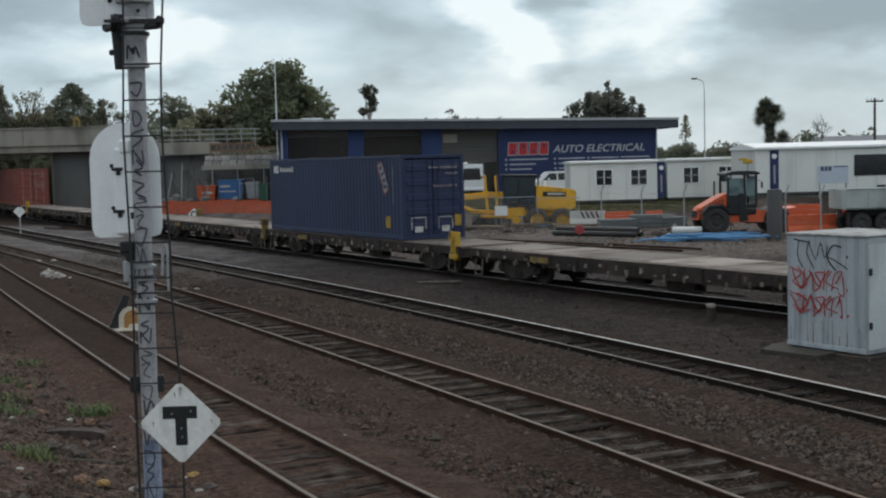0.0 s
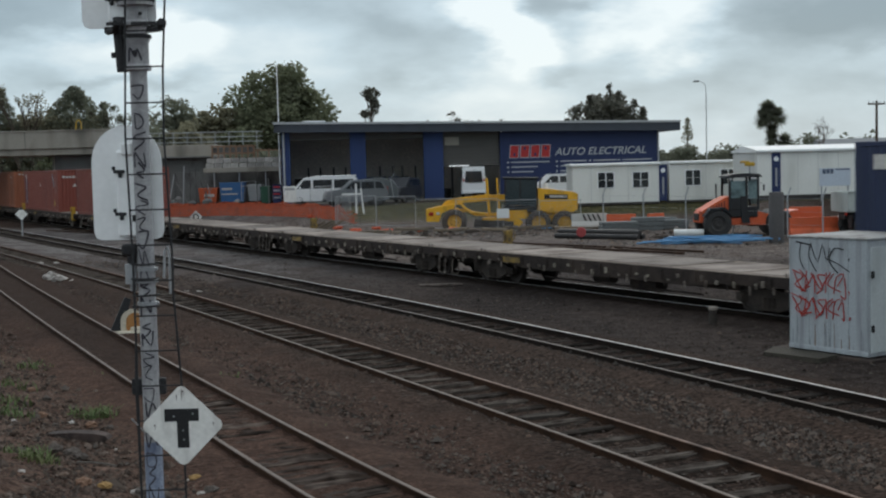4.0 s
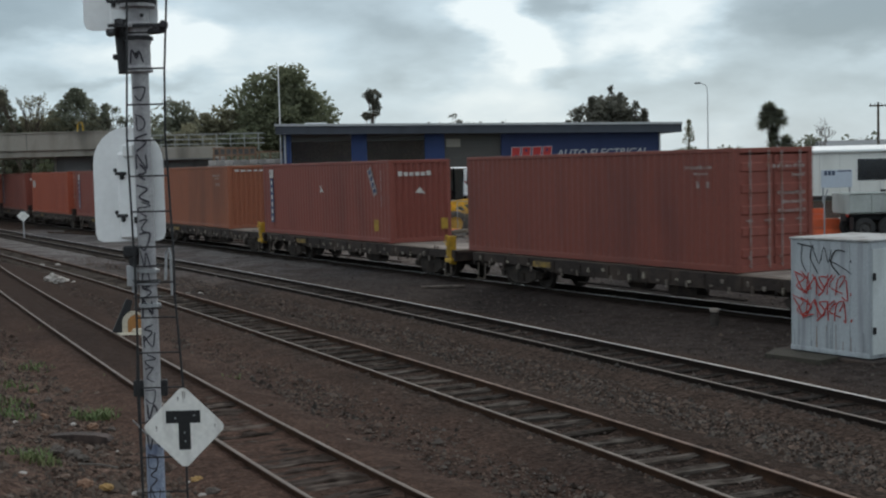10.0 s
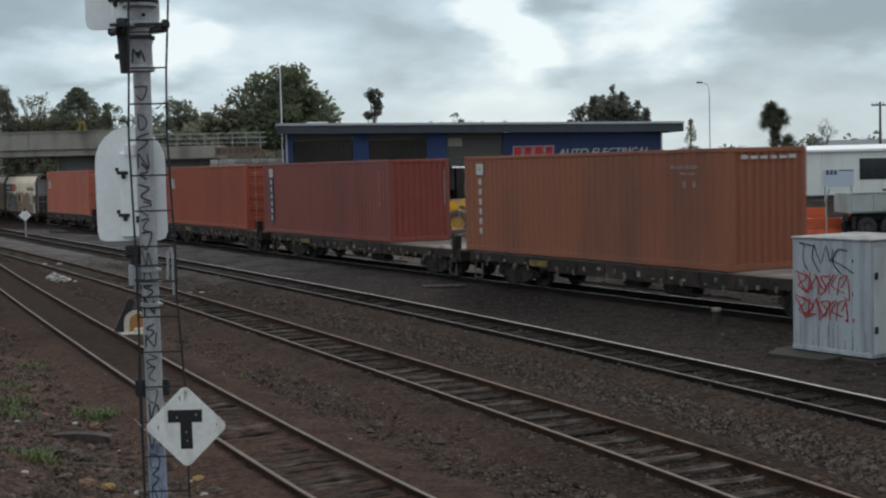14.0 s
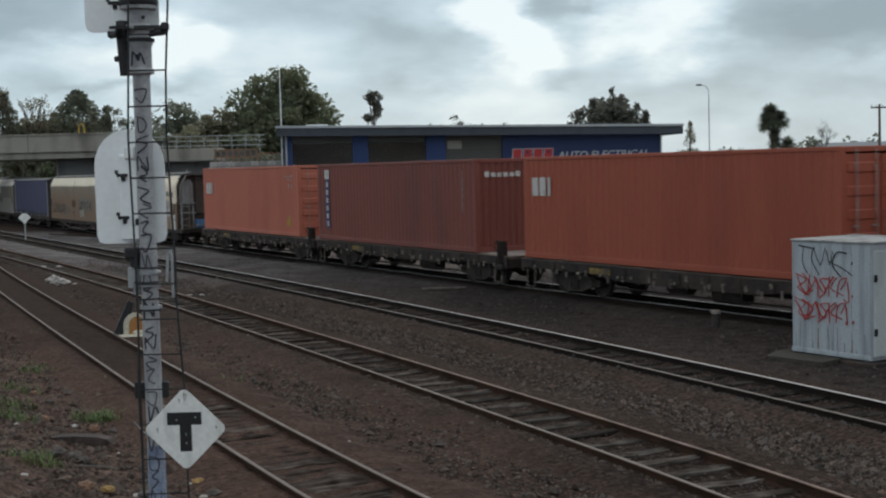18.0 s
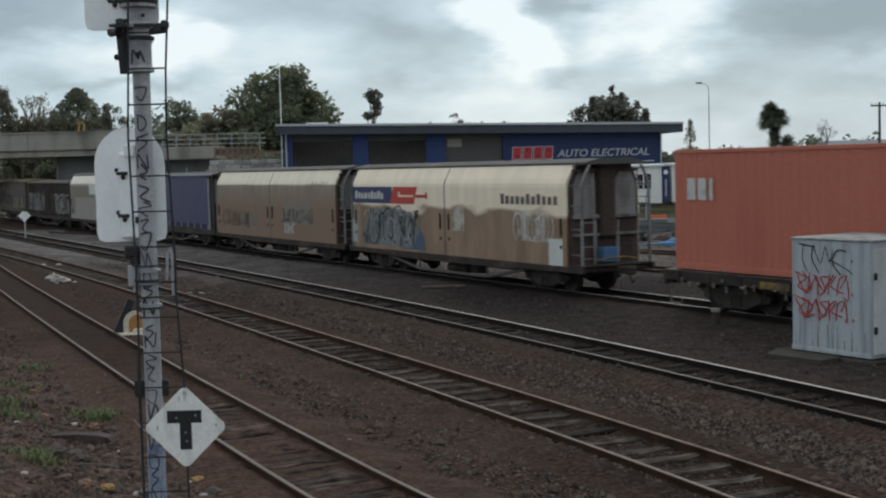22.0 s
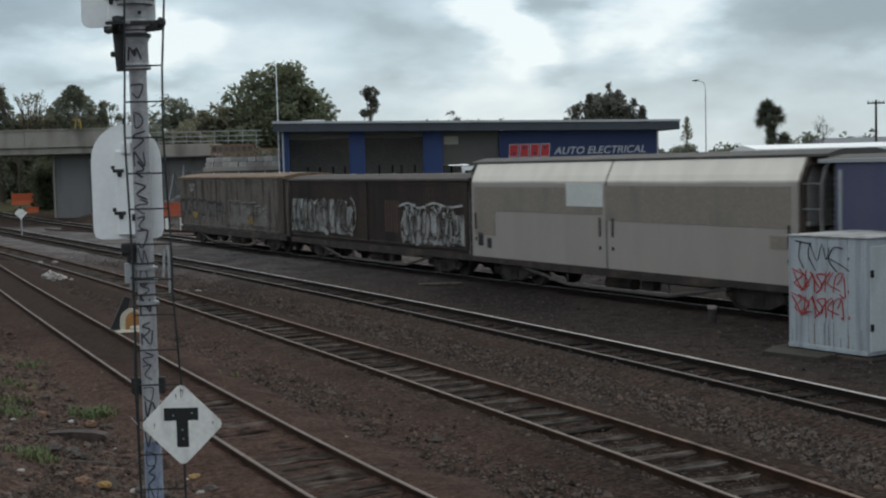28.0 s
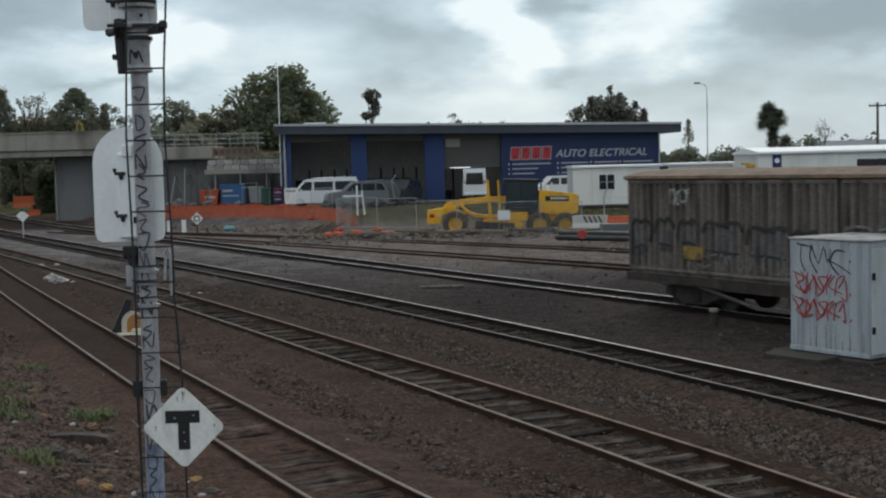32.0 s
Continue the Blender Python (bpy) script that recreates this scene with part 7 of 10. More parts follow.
def disc_marker(x, y, h, ring):
    d = thing("shunting_disc", pose(x, y, 0), "small white diamond marker on a thin post", "trackside marker", "diamond markers by the tracks")
    part("post", Geo().cyl((0, 0, 0), (0, 0, h), 0.045, 10), GALV if not ring else BLACK, d)
    part("plate", Geo().prism([(0, h - 0.38), (0.38, h), (0, h + 0.38), (-0.38, h)], "y", -0.06, -0.04), SIGN_W, d)
    if ring:
        part("ring", Geo().lathe([(0.13, -0.075), (0.20, -0.075), (0.20, -0.06), (0.13, -0.06), (0.13, -0.075)], (0, 0, h), "y", 16), SIGN_K, d)
    else:
        part("arrow", Geo().prism([(0, h + 0.45), (0.1, h + 0.25), (-0.1, h + 0.25)], "y", -0.07, -0.062), SIGN_K, d)


disc_marker(-25.25, 79.0, 1.42, False)
disc_marker(-14.95, 80.0, 0.95, True)


def litter():
    rng = random.Random(21)
    bagm = mat("crumpled_plastic", (0.36, 0.33, 0.30), 0.5, 0, 0.2, 6, 30, 0.3, (0.16, 0.135, 0.12), 0.55)

    def lump(x, y, r, squash, label, material, name, cat):
        bm = bmesh.new()
        bmesh.ops.create_icosphere(bm, subdivisions=3, radius=r)
        sd = rng.uniform(0, 50)
        for v in bm.verts:
            k = 1 + 0.45 * noise.noise(v.co * (2.0 / r) + Vector((sd, 0, 0)))
            v.co = Vector((v.co.x * k, v.co.y * k, max(-0.25 * r, v.co.z * k * squash)))
        me = bpy.data.meshes.new(name)
        bm.to_mesh(me)
        bm.free()
        me.materials.append(material)
        ob = new(name, me)
        ob.matrix_basis = pose(x, y, ground_z(x, y) + r * 0.1, 0, 0, rng.uniform(0, 360))
        tagged(ob, label, cat)

    lump(-14.15, 47.2, 0.27, 0.9, "crumpled pale plastic bag of rubbish", bagm, "rubbish_bag", "rubbish")
    lump(-13.6, 46.4, 0.26, 0.7, "crumpled pale plastic bag of rubbish", bagm, "rubbish_bag", "rubbish")
    lump(-13.0, 45.9, 0.12, 0.6, "scrap of white litter", bagm, "litter_scrap", "rubbish")
    for x, y, r in ((-16.9, 55.0, 0.16), (-16.3, 55.2, 0.14), (-7.9, 40.3, 0.13), (-7.6, 40.6, 0.10), (-1.4, 18.1, 0.05), (-2.0, 16.0, 0.045), (2.4, 39.0, 0.05), (1.0, 18.2, 0.04)):
        lump(x, y, r, 0.6, "scrap of white litter", bagm, "litter_scrap", "rubbish")
    brick = mat("broken_brick", (0.20, 0.115, 0.075), 0.9, 0, 0.2, 8, 40, 0.3)
    stone = mat("bank_stone", (0.085, 0.070, 0.060), 0.9, 0, 0.25, 6, 30, 0.3)
    yellow = mat("yellow_broken_brick", (0.34, 0.21, 0.08), 0.9, 0, 0.2, 8, 40, 0.3)
    for x, y, r, b in ((-5.3, 19.35, 0.085, 1), (-3.97, 14.97, 0.075, 2), (-4.2, 14.9, 0.09, 1), (-3.11, 15.95, 0.08, 2), (-2.85, 15.8, 0.04, 2), (-5.09, 16.84, 0.10, 0), (-4.84, 16.76, 0.11, 0), (-4.7, 16.65, 0.08, 0),
                       (-6.1, 19.6, 0.08, 1), (-5.7, 18.9, 0.05, 0), (-5.0, 19.3, 0.06, 0), (-3.5, 14.9, 0.11, 0), (-3.3, 14.8, 0.12, 0), (-2.8, 15.3, 0.10, 0), (-3.7, 15.8, 0.06, 0), (-6.3, 17.6, 0.06, 1), (-5.9, 17.0, 0.05, 0), (-4.1, 18.6, 0.05, 0), (-2.6, 15.2, 0.07, 0), (-6.6, 21.5, 0.07, 0), (-7.1, 22.3, 0.07, 1)):
        lump(x, y, r, 0.7, ("dark stone lying on the bank", "broken piece of red brick on the bank", "broken piece of yellow brick on the bank")[b], (stone, brick, yellow)[b], "loose_stone" if b == 0 else "brick_rubble", "stone")
    for x, y, r in ((-5.6, 19.4, 0.05), (-6.2, 18.6, 0.04), (-3.6, 14.9, 0.06), (-4.9, 14.9, 0.04), (-2.9, 15.2, 0.05), (-4.5, 17.6, 0.025), (-3.2, 15.9, 0.03), (-5.9, 15.4, 0.03)):
        lump(x, y, r, 0.6, "scrap of white litter", bagm, "litter_scrap", "rubbish")
    wood = mat("grey_driftwood", (0.13, 0.115, 0.10), 0.9, 0, 0.25, 3, 30, 0.4)
    old = mat("dark_old_timber", (0.042, 0.030, 0.026), 0.9, 0, 0.4, 4, 30, 0.7, (0.085, 0.060, 0.052), 0.45)
    solo("old_sleeper", Geo().prism([(-0.52, 0.01), (-0.34, 0.06), (0.0, 0.085), (0.30, 0.08), (0.45, 0.05), (0.50, 0.0), (0.40, -0.05), (-0.36, -0.05)], "y", -0.12, 0.10), old, "short dark offcut of old sleeper", "timber", m=pose(-5.2, 18.2, ground_z(-5.2, 18.2), 0, 2, -4))
    solo("stick", Geo().tube([(0, 0, 0), (0.3, -0.12, 0.01), (0.55, -0.26, 0)], 0.014, 6), wood, "thin pale stick lying on the bank", "stick", m=pose(-4.6, 16.1, ground_z(-4.5, 16.0) + 0.04))
    solo("plank", Geo().box((0, 0, 0.02), (1.35, 0.28, 0.05), 0.01), mat("pale_board", (0.125, 0.10, 0.085), 0.9, 0, 0.35, 5, 20, 0.3, (0.05, 0.04, 0.034), 0.5), "weathered brown board lying beside the track", "plank", m=pose(-0.06, 40.75, 0.02, 0, 0, 2))


litter()


def tufts():
    """Grass in small tufts on the bank and between the tracks."""
    rng = random.Random(3)
    g = Geo()
    spots = [(-5.55, 20.4, 0.42, 150), (-5.35, 20.2, 0.3, 60), (-5.15, 15.95, 0.36, 130), (-4.95, 15.8, 0.25, 50), (-6.5, 19.2, 0.4, 90), (-6.9, 20.5, 0.4, 60), (-7.6, 22.5, 0.6, 70), (-4.05, 23.7, 0.28, 40), (-6.4, 24.1, 0.25, 24), (-8.1, 25.5, 0.5, 50), (-1.9, 18.7, 0.25, 14), (-10.0, 32.0, 0.6, 40)]
    for x, y, r, n in spots:
        for _ in range(n):
            a, d = rng.uniform(0, 6.28), r * rng.random() ** 0.7
            px, py = x + d * math.cos(a), y + d * math.sin(a)
            h, t, w = rng.uniform(0.05, 0.17), rng.uniform(0, 6.28), rng.uniform(0.008, 0.015)
            z = ground_z(px, py) - 0.03
            lx, ly = math.cos(t) * h * 0.7, math.sin(t) * h * 0.7
            sx, sy = -math.sin(t) * w, math.cos(t) * w
            g.add([(px - sx, py - sy, z), (px + sx, py + sy, z), (px + lx * 0.4 + sx * 0.7, py + ly * 0.4 + sy * 0.7, z + h * 0.7), (px + lx * 0.4 - sx * 0.7, py + ly * 0.4 - sy * 0.7, z + h * 0.7), (px + lx, py + ly, z + h)], [(0, 1, 2, 3), (3, 2, 4)])
    solo("grass_tufts", g, mat("grass_blade", (0.095, 0.14, 0.045), 0.7, 0, 0.3, 2, 20, 0, (0.13, 0.13, 0.05), 0.4), "tufts of rough green grass on the bank", "grass", kind="stuff")


tufts()

# ---- the workshop building ----
BLUE_W = mat("royal_blue_wall", (0.022, 0.046, 0.145), 0.6, 0, 0.12, 0.8, 12, 0.15, (0.020, 0.042, 0.13), 0.35, 3)
NAVY_S = mat("deep_blue_sign_wall", (0.018, 0.032, 0.102), 0.6, 0, 0.10, 0.8, 12, 0.15, (0.015, 0.027, 0.09), 0.35, 3)
FASCIA = mat("grey_fascia", (0.055, 0.062, 0.078), 0.7, 0, 0.15, 1, 12, 0.1, (0.04, 0.044, 0.055), 0.35, 3)
GUTTER = mat("pale_gutter", (0.42, 0.43, 0.44), 0.5, 0.2, 0.1, 1, 12, 0.1)
ROOF_S = mat("roof_sheet", (0.28, 0.31, 0.34), 0.5, 0.3, 0.1, 1, 12, 0.1)
# dark colour carries the shade under the stage, wing wall and cabins
SHADE_W = mat("shaded_block_wall", (0.145, 0.140, 0.135), 0.9, 0, 0.3, 0.6, 12, 0.3, (0.05, 0.048, 0.045), 0.5, 2)
DARK_IN = mat("workshop_inside", (0.74, 0.69, 0.64), 0.9, 0, 0.2, 0.5, 8, 0.2)
SHUTTER = mat("grey_roller_door", (0.098, 0.092, 0.086), 0.7, 0.1, 0.1, 1, 12, 0.1)
HILITE = mat("sign_red", (0.48, 0.030, 0.030), 0.5, 0, 0.08, 2, 20, 0.0)
SIGNTXT = mat("sign_white", (0.45, 0.46, 0.48), 0.5, 0, 0.06, 2, 20, 0.0)


TUBE = mat("lit_tube", (0.8, 0.8, 0.8), 0.5)
TUBE.node_tree.nodes["Principled BSDF"].inputs["Emission Color"].default_value = (0.9, 0.95, 1.0, 1)
TUBE.node_tree.nodes["Principled BSDF"].inputs["Emission Strength"].default_value = 0.6


def lettering(text, size, material, parent, m, label):
    cu = bpy.data.curves.new("lettering", "FONT")
    cu.body, cu.size, cu.extrude, cu.shear = text, size, 0.012, 0.25
    cu.offset = 0.012
    ob = bpy.data.objects.new("lettering", cu)
    scene.collection.objects.link(ob)
    bpy.context.view_layer.update()
    me = bpy.data.meshes.new_from_object(ob.evaluated_get(bpy.context.evaluated_depsgraph_get()))
    bpy.data.objects.remove(ob)
    me.materials.clear()
    me.materials.append(material)
    o = new("lettering", me)
    o.parent, o.matrix_basis = parent, m
    return tagged(o, label)


def workshop():
    b = thing("workshop_building", pose(-11.4, 95.0, 1.12, 0, 0, 6.0), "long blue workshop with open bays and a painted sign wall", "building")
    L, D, H0, H1 = 27.9, 12.0, 5.46, 4.97  # height at the two ends of the front

    def top(x):
        return H0 + (H1 - H0) * x / L
    part("floor_slab", Geo().box((L / 2, D / 2, -0.25), (L, D, 0.5), 0.02), CONC, b)
    part("back_wall", Geo().box((L / 2, D - 0.1, 2.45), (L, 0.2, 4.9), 0.01), DARK_IN, b)
    part("side_wall", Geo().box((0.1, D / 2, 2.65), (0.2, D - 0.4, 5.3), 0.01), BLUE_W, b)
    part("side_wall", Geo().box((L - 0.1, D / 2, 2.45), (0.2, D - 0.4, 4.9), 0.01), BLUE_W, b)
    part("inner_wall", Geo().box((16.1, D / 2, 2.4), (0.16, D - 0.5, 4.8), 0.01), DARK_IN, b)
    part("roof", Geo().prism([(-0.5, H0 + 0.42), (L + 1.3, H1 + 0.42), (L + 1.3, H1 + 0.30), (-0.5, H0 + 0.30)], "y", -1.0, D + 0.3), ROOF_S, b, "pale sheet roof")
    part("fascia", Geo().prism([(-0.5, H0 + 0.33), (L + 1.3, H1 + 0.33), (L + 1.3, H1 - 0.28), (-0.5, H0 - 0.28)], "y", -1.08, -1.0), FASCIA, b, "dark grey fascia board")
    part("gutter", Geo().prism([(-0.55, H0 + 0.46), (L + 1.35, H1 + 0.46), (L + 1.35, H1 + 0.30), (-0.55, H0 + 0.30)], "y", -1.2, -1.05), GUTTER, b, "pale gutter along the eave")
    part("soffit", Geo().prism([(-0.5, H0 - 0.2), (L + 1.3, H1 - 0.2), (L + 1.3, H1 - 0.26), (-0.5, H0 - 0.26)], "y", -1.0, 0.0), FASCIA, b)
    part("fascia_end", Geo().prism([(-1.05, H1 + 0.33), (D, H1 + 0.33), (D, H1 - 0.28), (-1.05, H1 - 0.28)], "x", L + 1.25, L + 1.33), FASCIA, b)
    # front: pillars and bays
    for x0, x1, name in ((0.0, 0.6, "pillar"), (4.92, 6.07, "pillar"), (10.28, 11.73, "pillar")):
        part(name, Geo().box(((x0 + x1) / 2, 0.12, top(x0) / 2), (x1 - x0, 0.24, top(x0) - 0.1), 0.01), BLUE_W, b, "blue front pillar")
    part("sign_wall", Geo().box(((15.92 + L) / 2, 0.12, H1 / 2), (L - 15.92, 0.24, H1 - 0.1), 0.01), NAVY_S, b, "deep blue sign wall")
    part("downpipe", Geo().cyl((0.15, -0.09, 0), (0.15, -0.09, H0 - 0.2), 0.07, 10), GUTTER, b, "pale downpipe")
    part("downpipe", Geo().cyl((L - 0.1, -0.09, 0), (L - 0.1, -0.09, H1 - 0.2), 0.06, 10), GUTTER, b, "pale downpipe")
    for x0, x1, low in ((0.6, 4.92, 4.6), (6.07, 10.28, 4.55), (11.73, 15.92, 2.45)):
        mt = SHUTTER
        d = part("roller_door", Geo().box(((x0 + x1) / 2, 0.3, (low + top(x0)) / 2), (x1 - x0, 0.06, top(x0) - low), 0.005), mt, b, "half-raised roller door")
        for k in range(9):
            z = low + 0.12 + k * 0.28
            if z < top(x0) - 0.3:
                part("slat", Geo().box(((x0 + x1) / 2, 0.262, z), (x1 - x0 - 0.05, 0.02, 0.2), 0.008), mt, d)
    part("window", Geo().box((12.4, 0.245, 4.3), (1.05, 0.03, 0.6), 0.01), CONC, b, "small pale board over the bay")
    part("bay_light", Geo().box((12.9, 0.22, 2.48), (1.5, 0.08, 0.07), 0.01), TUBE, b, "lit white tube along the door's foot")
    # shelves and tyres inside, dimly seen
    for i, x in enumerate((1.5, 2.4, 3.4, 4.3, 6.9, 7.9, 8.6, 9.6, 12.4, 14.8)):
        part("tyre_stack", Geo().lathe([(0.22, 0), (0.42, 0.02), (0.46, 0.12), (0.42, 0.24), (0.46, 0.36), (0.42, 0.48), (0.46, 0.6), (0.42, 0.72), (0.22, 0.74)], (x, 4.2 + (i % 3) * 0.5, 0.02), "z", 14), RUBBER, b)
        part("hoist_post", Geo().box((x + 0.4, 4.0, 1.3), (0.14, 0.14, 2.6), 0.02).box((x + 0.4, 3.7, 0.5), (0.1, 0.7, 0.12), 0.02), (STEEL_G, BLACK, BLACK)[i % 3], b)
    rng = random.Random(6)
    for x in (1.2, 2.2, 3.1, 4.0, 6.8, 7.8, 8.8, 9.7):
        part("shelf_rack", Geo().box((x, D - 0.8, 0.9), (0.8, 0.6, 1.7), 0.02), rng.choice((BLUE_W, DARK_IN, STEEL_G)), b)
    # the sign: four red blocks with white rims, then the lettering
    w0 = 16.6
    for k in range(4):
        x = w0 + 0.38 + k * 0.78
        rim = part("sign_block", Geo().prism([(x - 0.38, 2.93), (x + 0.32, 2.93), (x + 0.39, 3.9), (x - 0.31, 3.9)], "y", -0.04, 0.0), SIGNTXT, b, "white-rimmed red sign block")
        part("sign_face", Geo().prism([(x - 0.33, 2.98), (x + 0.27, 2.98), (x + 0.34, 3.85), (x - 0.26, 3.85)], "y", -0.058, -0.03), HILITE, rim)
        part("sign_cut", Geo().box((x, -0.064, 3.42 + (0.2 if k % 2 else -0.22)), (0.15, 0.008, 0.22), 0.0), NAVY_S, rim)
    lettering("AUTO ELECTRICAL", 1.0, SIGNTXT, b, pose(20.0, -0.02, 3.08, 90, 0, 0) @ Matrix.Diagonal((0.80, 0.76, 1, 1)), "white slanted words AUTO ELECTRICAL")
    rng = random.Random(9)
    for z, spans in ((2.63, ((16.75, 19.6), (20.4, 22.4), (22.9, 24.7), (25.1, 27.3))), (2.28, ((16.75, 18.7), (20.4, 22.0))), (1.92, ((16.75, 18.4), (20.4, 21.6)))):
        for a, c in spans:
            part("sign_line", Geo().box(((a + c) / 2, -0.006, z), (c - a, 0.012, 0.085)), SIGNTXT, b, "line of small white lettering")
            part("sign_bullet", Geo().box((a - 0.25, -0.006, z), (0.12, 0.012, 0.13)), SIGNTXT, b)
    part("roof_vent", Geo().box((2.4, 0.4, H0 + 0.47), (1.6, 0.5, 0.14), 0.03), BOARD_W, b, "short pale roof panel")
    part("notice_board", Geo().box((21.2, -0.15, 1.0), (1.5, 0.06, 1.2), 0.02), PATCH_G, b, "pale notice at the wall's foot")


workshop()
solo("flagpole", Geo().cyl((0, 0, 0), (0, 0, 10.4), 0.055, 10, 0.035), BOARD_W, "thin white pole beside the workshop", "pole", m=pose(-12.05, 99.0, 1.1), smooth=40)

# ---- the road bridge, its abutment and the yard under it ----


def bridge():
    b = thing("road_bridge", pose(0, 0, 0), "grey concrete road bridge over the tracks", "bridge")
    part("deck_beam", Geo().box((-58.0, 111.5, 6.05), (62.0, 7.0, 1.5), 0.04), CONC, b)
    part("parapet", Geo().box((-58.0, 107.9, 6.55), (62.2, 0.25, 1.42), 0.03), CONC, b, "long plain concrete parapet")
    part("coping", Geo().box((-58.0, 107.85, 7.29), (62.3, 0.36, 0.10), 0.02), CONC, b)
    part("parapet", Geo().box((-58.0, 115.1, 6.55), (62.2, 0.25, 1.42), 0.03), CONC, b, "long plain concrete parapet")
    for x in (-33.9, -46.0, -58.0):
        part("joint", Geo().box((x, 107.77, 6.55), (0.06, 0.03, 1.40), 0.005), CONC_D, b)
    part("pier", Geo().box((-30.8, 111.0, 2.6), (3.2, 2.0, 5.4), 0.08), CONC_D, b, "wide dark concrete pier")
    part("pier", Geo().box((-62, 111.0, 2.6), (3.2, 2.0, 5.4), 0.08), CONC_D, b, "wide dark concrete pier")
    part("pier_drain", Geo().cyl((-32.2, 109.9, 0.0), (-32.2, 109.9, 5.3), 0.07, 8), CONC, b)
    # yellow hoop on the parapet
    part("hoop", Geo().tube([(-29.75, 108, 7.3), (-29.72, 108, 7.9), (-29.60, 108, 8.1), (-29.44, 108, 8.1), (-29.32, 108, 7.9), (-29.29, 108, 7.3)], 0.05, 8), YELLOW, b, "small yellow hoop rail")
    a = thing("bridge_abutment", pose(0, 0, 0), "stepped grey concrete wing wall beside the bridge", "retaining wall")
    part("upper_wall", Geo().box((-22.8, 110.5, 5.35), (8.6, 4.8, 1.0), 0.04), CONC, a)
    part("lower_wall", Geo().box((-22.8, 111.5, 2.4), (8.6, 5.0, 4.9), 0.04), SHADE_W, a)
    part("ledge", Geo().box((-22.8, 108.3, 4.86), (8.6, 0.6, 0.12), 0.02), CONC_D, a)
    for k in range(11):
        part("rail_post", Geo().cyl((-26.6 + k * 1.15, 109.0, 5.4), (-26.6 + k * 1.15, 109.0, 6.9), 0.035, 6), GALV, a)
    for z in (6.1, 6.5, 6.9):
        part("hand_rail", Geo().cyl((-26.8, 109.0, z), (-14.6, 109.0, z - 0.05), 0.035, 6), GALV, a)
    # the loading stage: slab on posts with blocks stacked on it
    s = thing("loading_stage", pose(0, 0, 1.1), "concrete slab stage on thin posts", "loading stage")
    part("slab", Geo().box((-15.7, 106.0, 2.62), (6.2, 3.2, 0.36), 0.03), CONC, s)
    for x in (-18.0, -16.0, -13.9):
        part("post", Geo().cyl((x, 104.7, 0), (x, 104.7, 2.45), 0.06, 8), GALV, s)
    part("back_wall", Geo().box((-16.8, 108.3, 1.2), (9.6, 0.3, 2.6), 0.02), SHADE_W, s, "dark wall under the stage")
    blk = mat("pale_concrete_block", (0.42, 0.395, 0.37), 0.9, 0, 0.15, 2, 20, 0.3, (0.30, 0.28, 0.26), 0.45, 1, 0.3)
    me = Geo().box((0, 0, 0), (0.62, 0.42, 0.36), 0.03).mesh("concrete_block")
    me.materials.append(blk)
    rng = random.Random(5)
    for row in range(2):
        for k in range(9):
            ob = new("concrete_block", me)
            ob.matrix_basis = pose(-18.3 + k * 0.66 + row * 0.1 + rng.uniform(-0.02, 0.02), 104.8, 4.08 + row * 0.39, 0, 0, rng.uniform(-2, 2))
            tagged(ob, "pale concrete block stacked on the slab stage", "concrete block", "blocks stacked on the stage")
    rail = mat("rusty_orange_rail", (0.27, 0.165, 0.11), 0.8, 0.1, 0.25, 3, 20, 0.2)
    f = thing("stage_railing", pose(0, 0, 0), "rust-brown steel railing over the blocks", "railing")
    for z in (5.05, 5.62):
        part("bar", Geo().box((-16.6, 105.9, z), (3.6, 0.09, 0.12), 0.01), rail, f)
    for k in range(8):
        part("upright", Geo().box((-18.3 + k * 0.48, 105.9, 5.1), (0.11, 0.09, 1.2), 0.01), rail, f)
    part("bar", Geo().box((-13.6, 105.6, 5.25), (2.6, 0.09, 0.12), 0.01), rail, f)
    # dark sheet added behind the uprights to shade the gaps
    part("infill", Geo().box((-16.6, 106.1, 5.3), (3.5, 0.04, 0.5), 0.01), SHADE_W, f)
    for k in range(3):
        part("upright", Geo().box((-14.6 + k * 0.9, 105.6, 4.9), (0.11, 0.09, 0.9), 0.01), rail, f)


bridge()


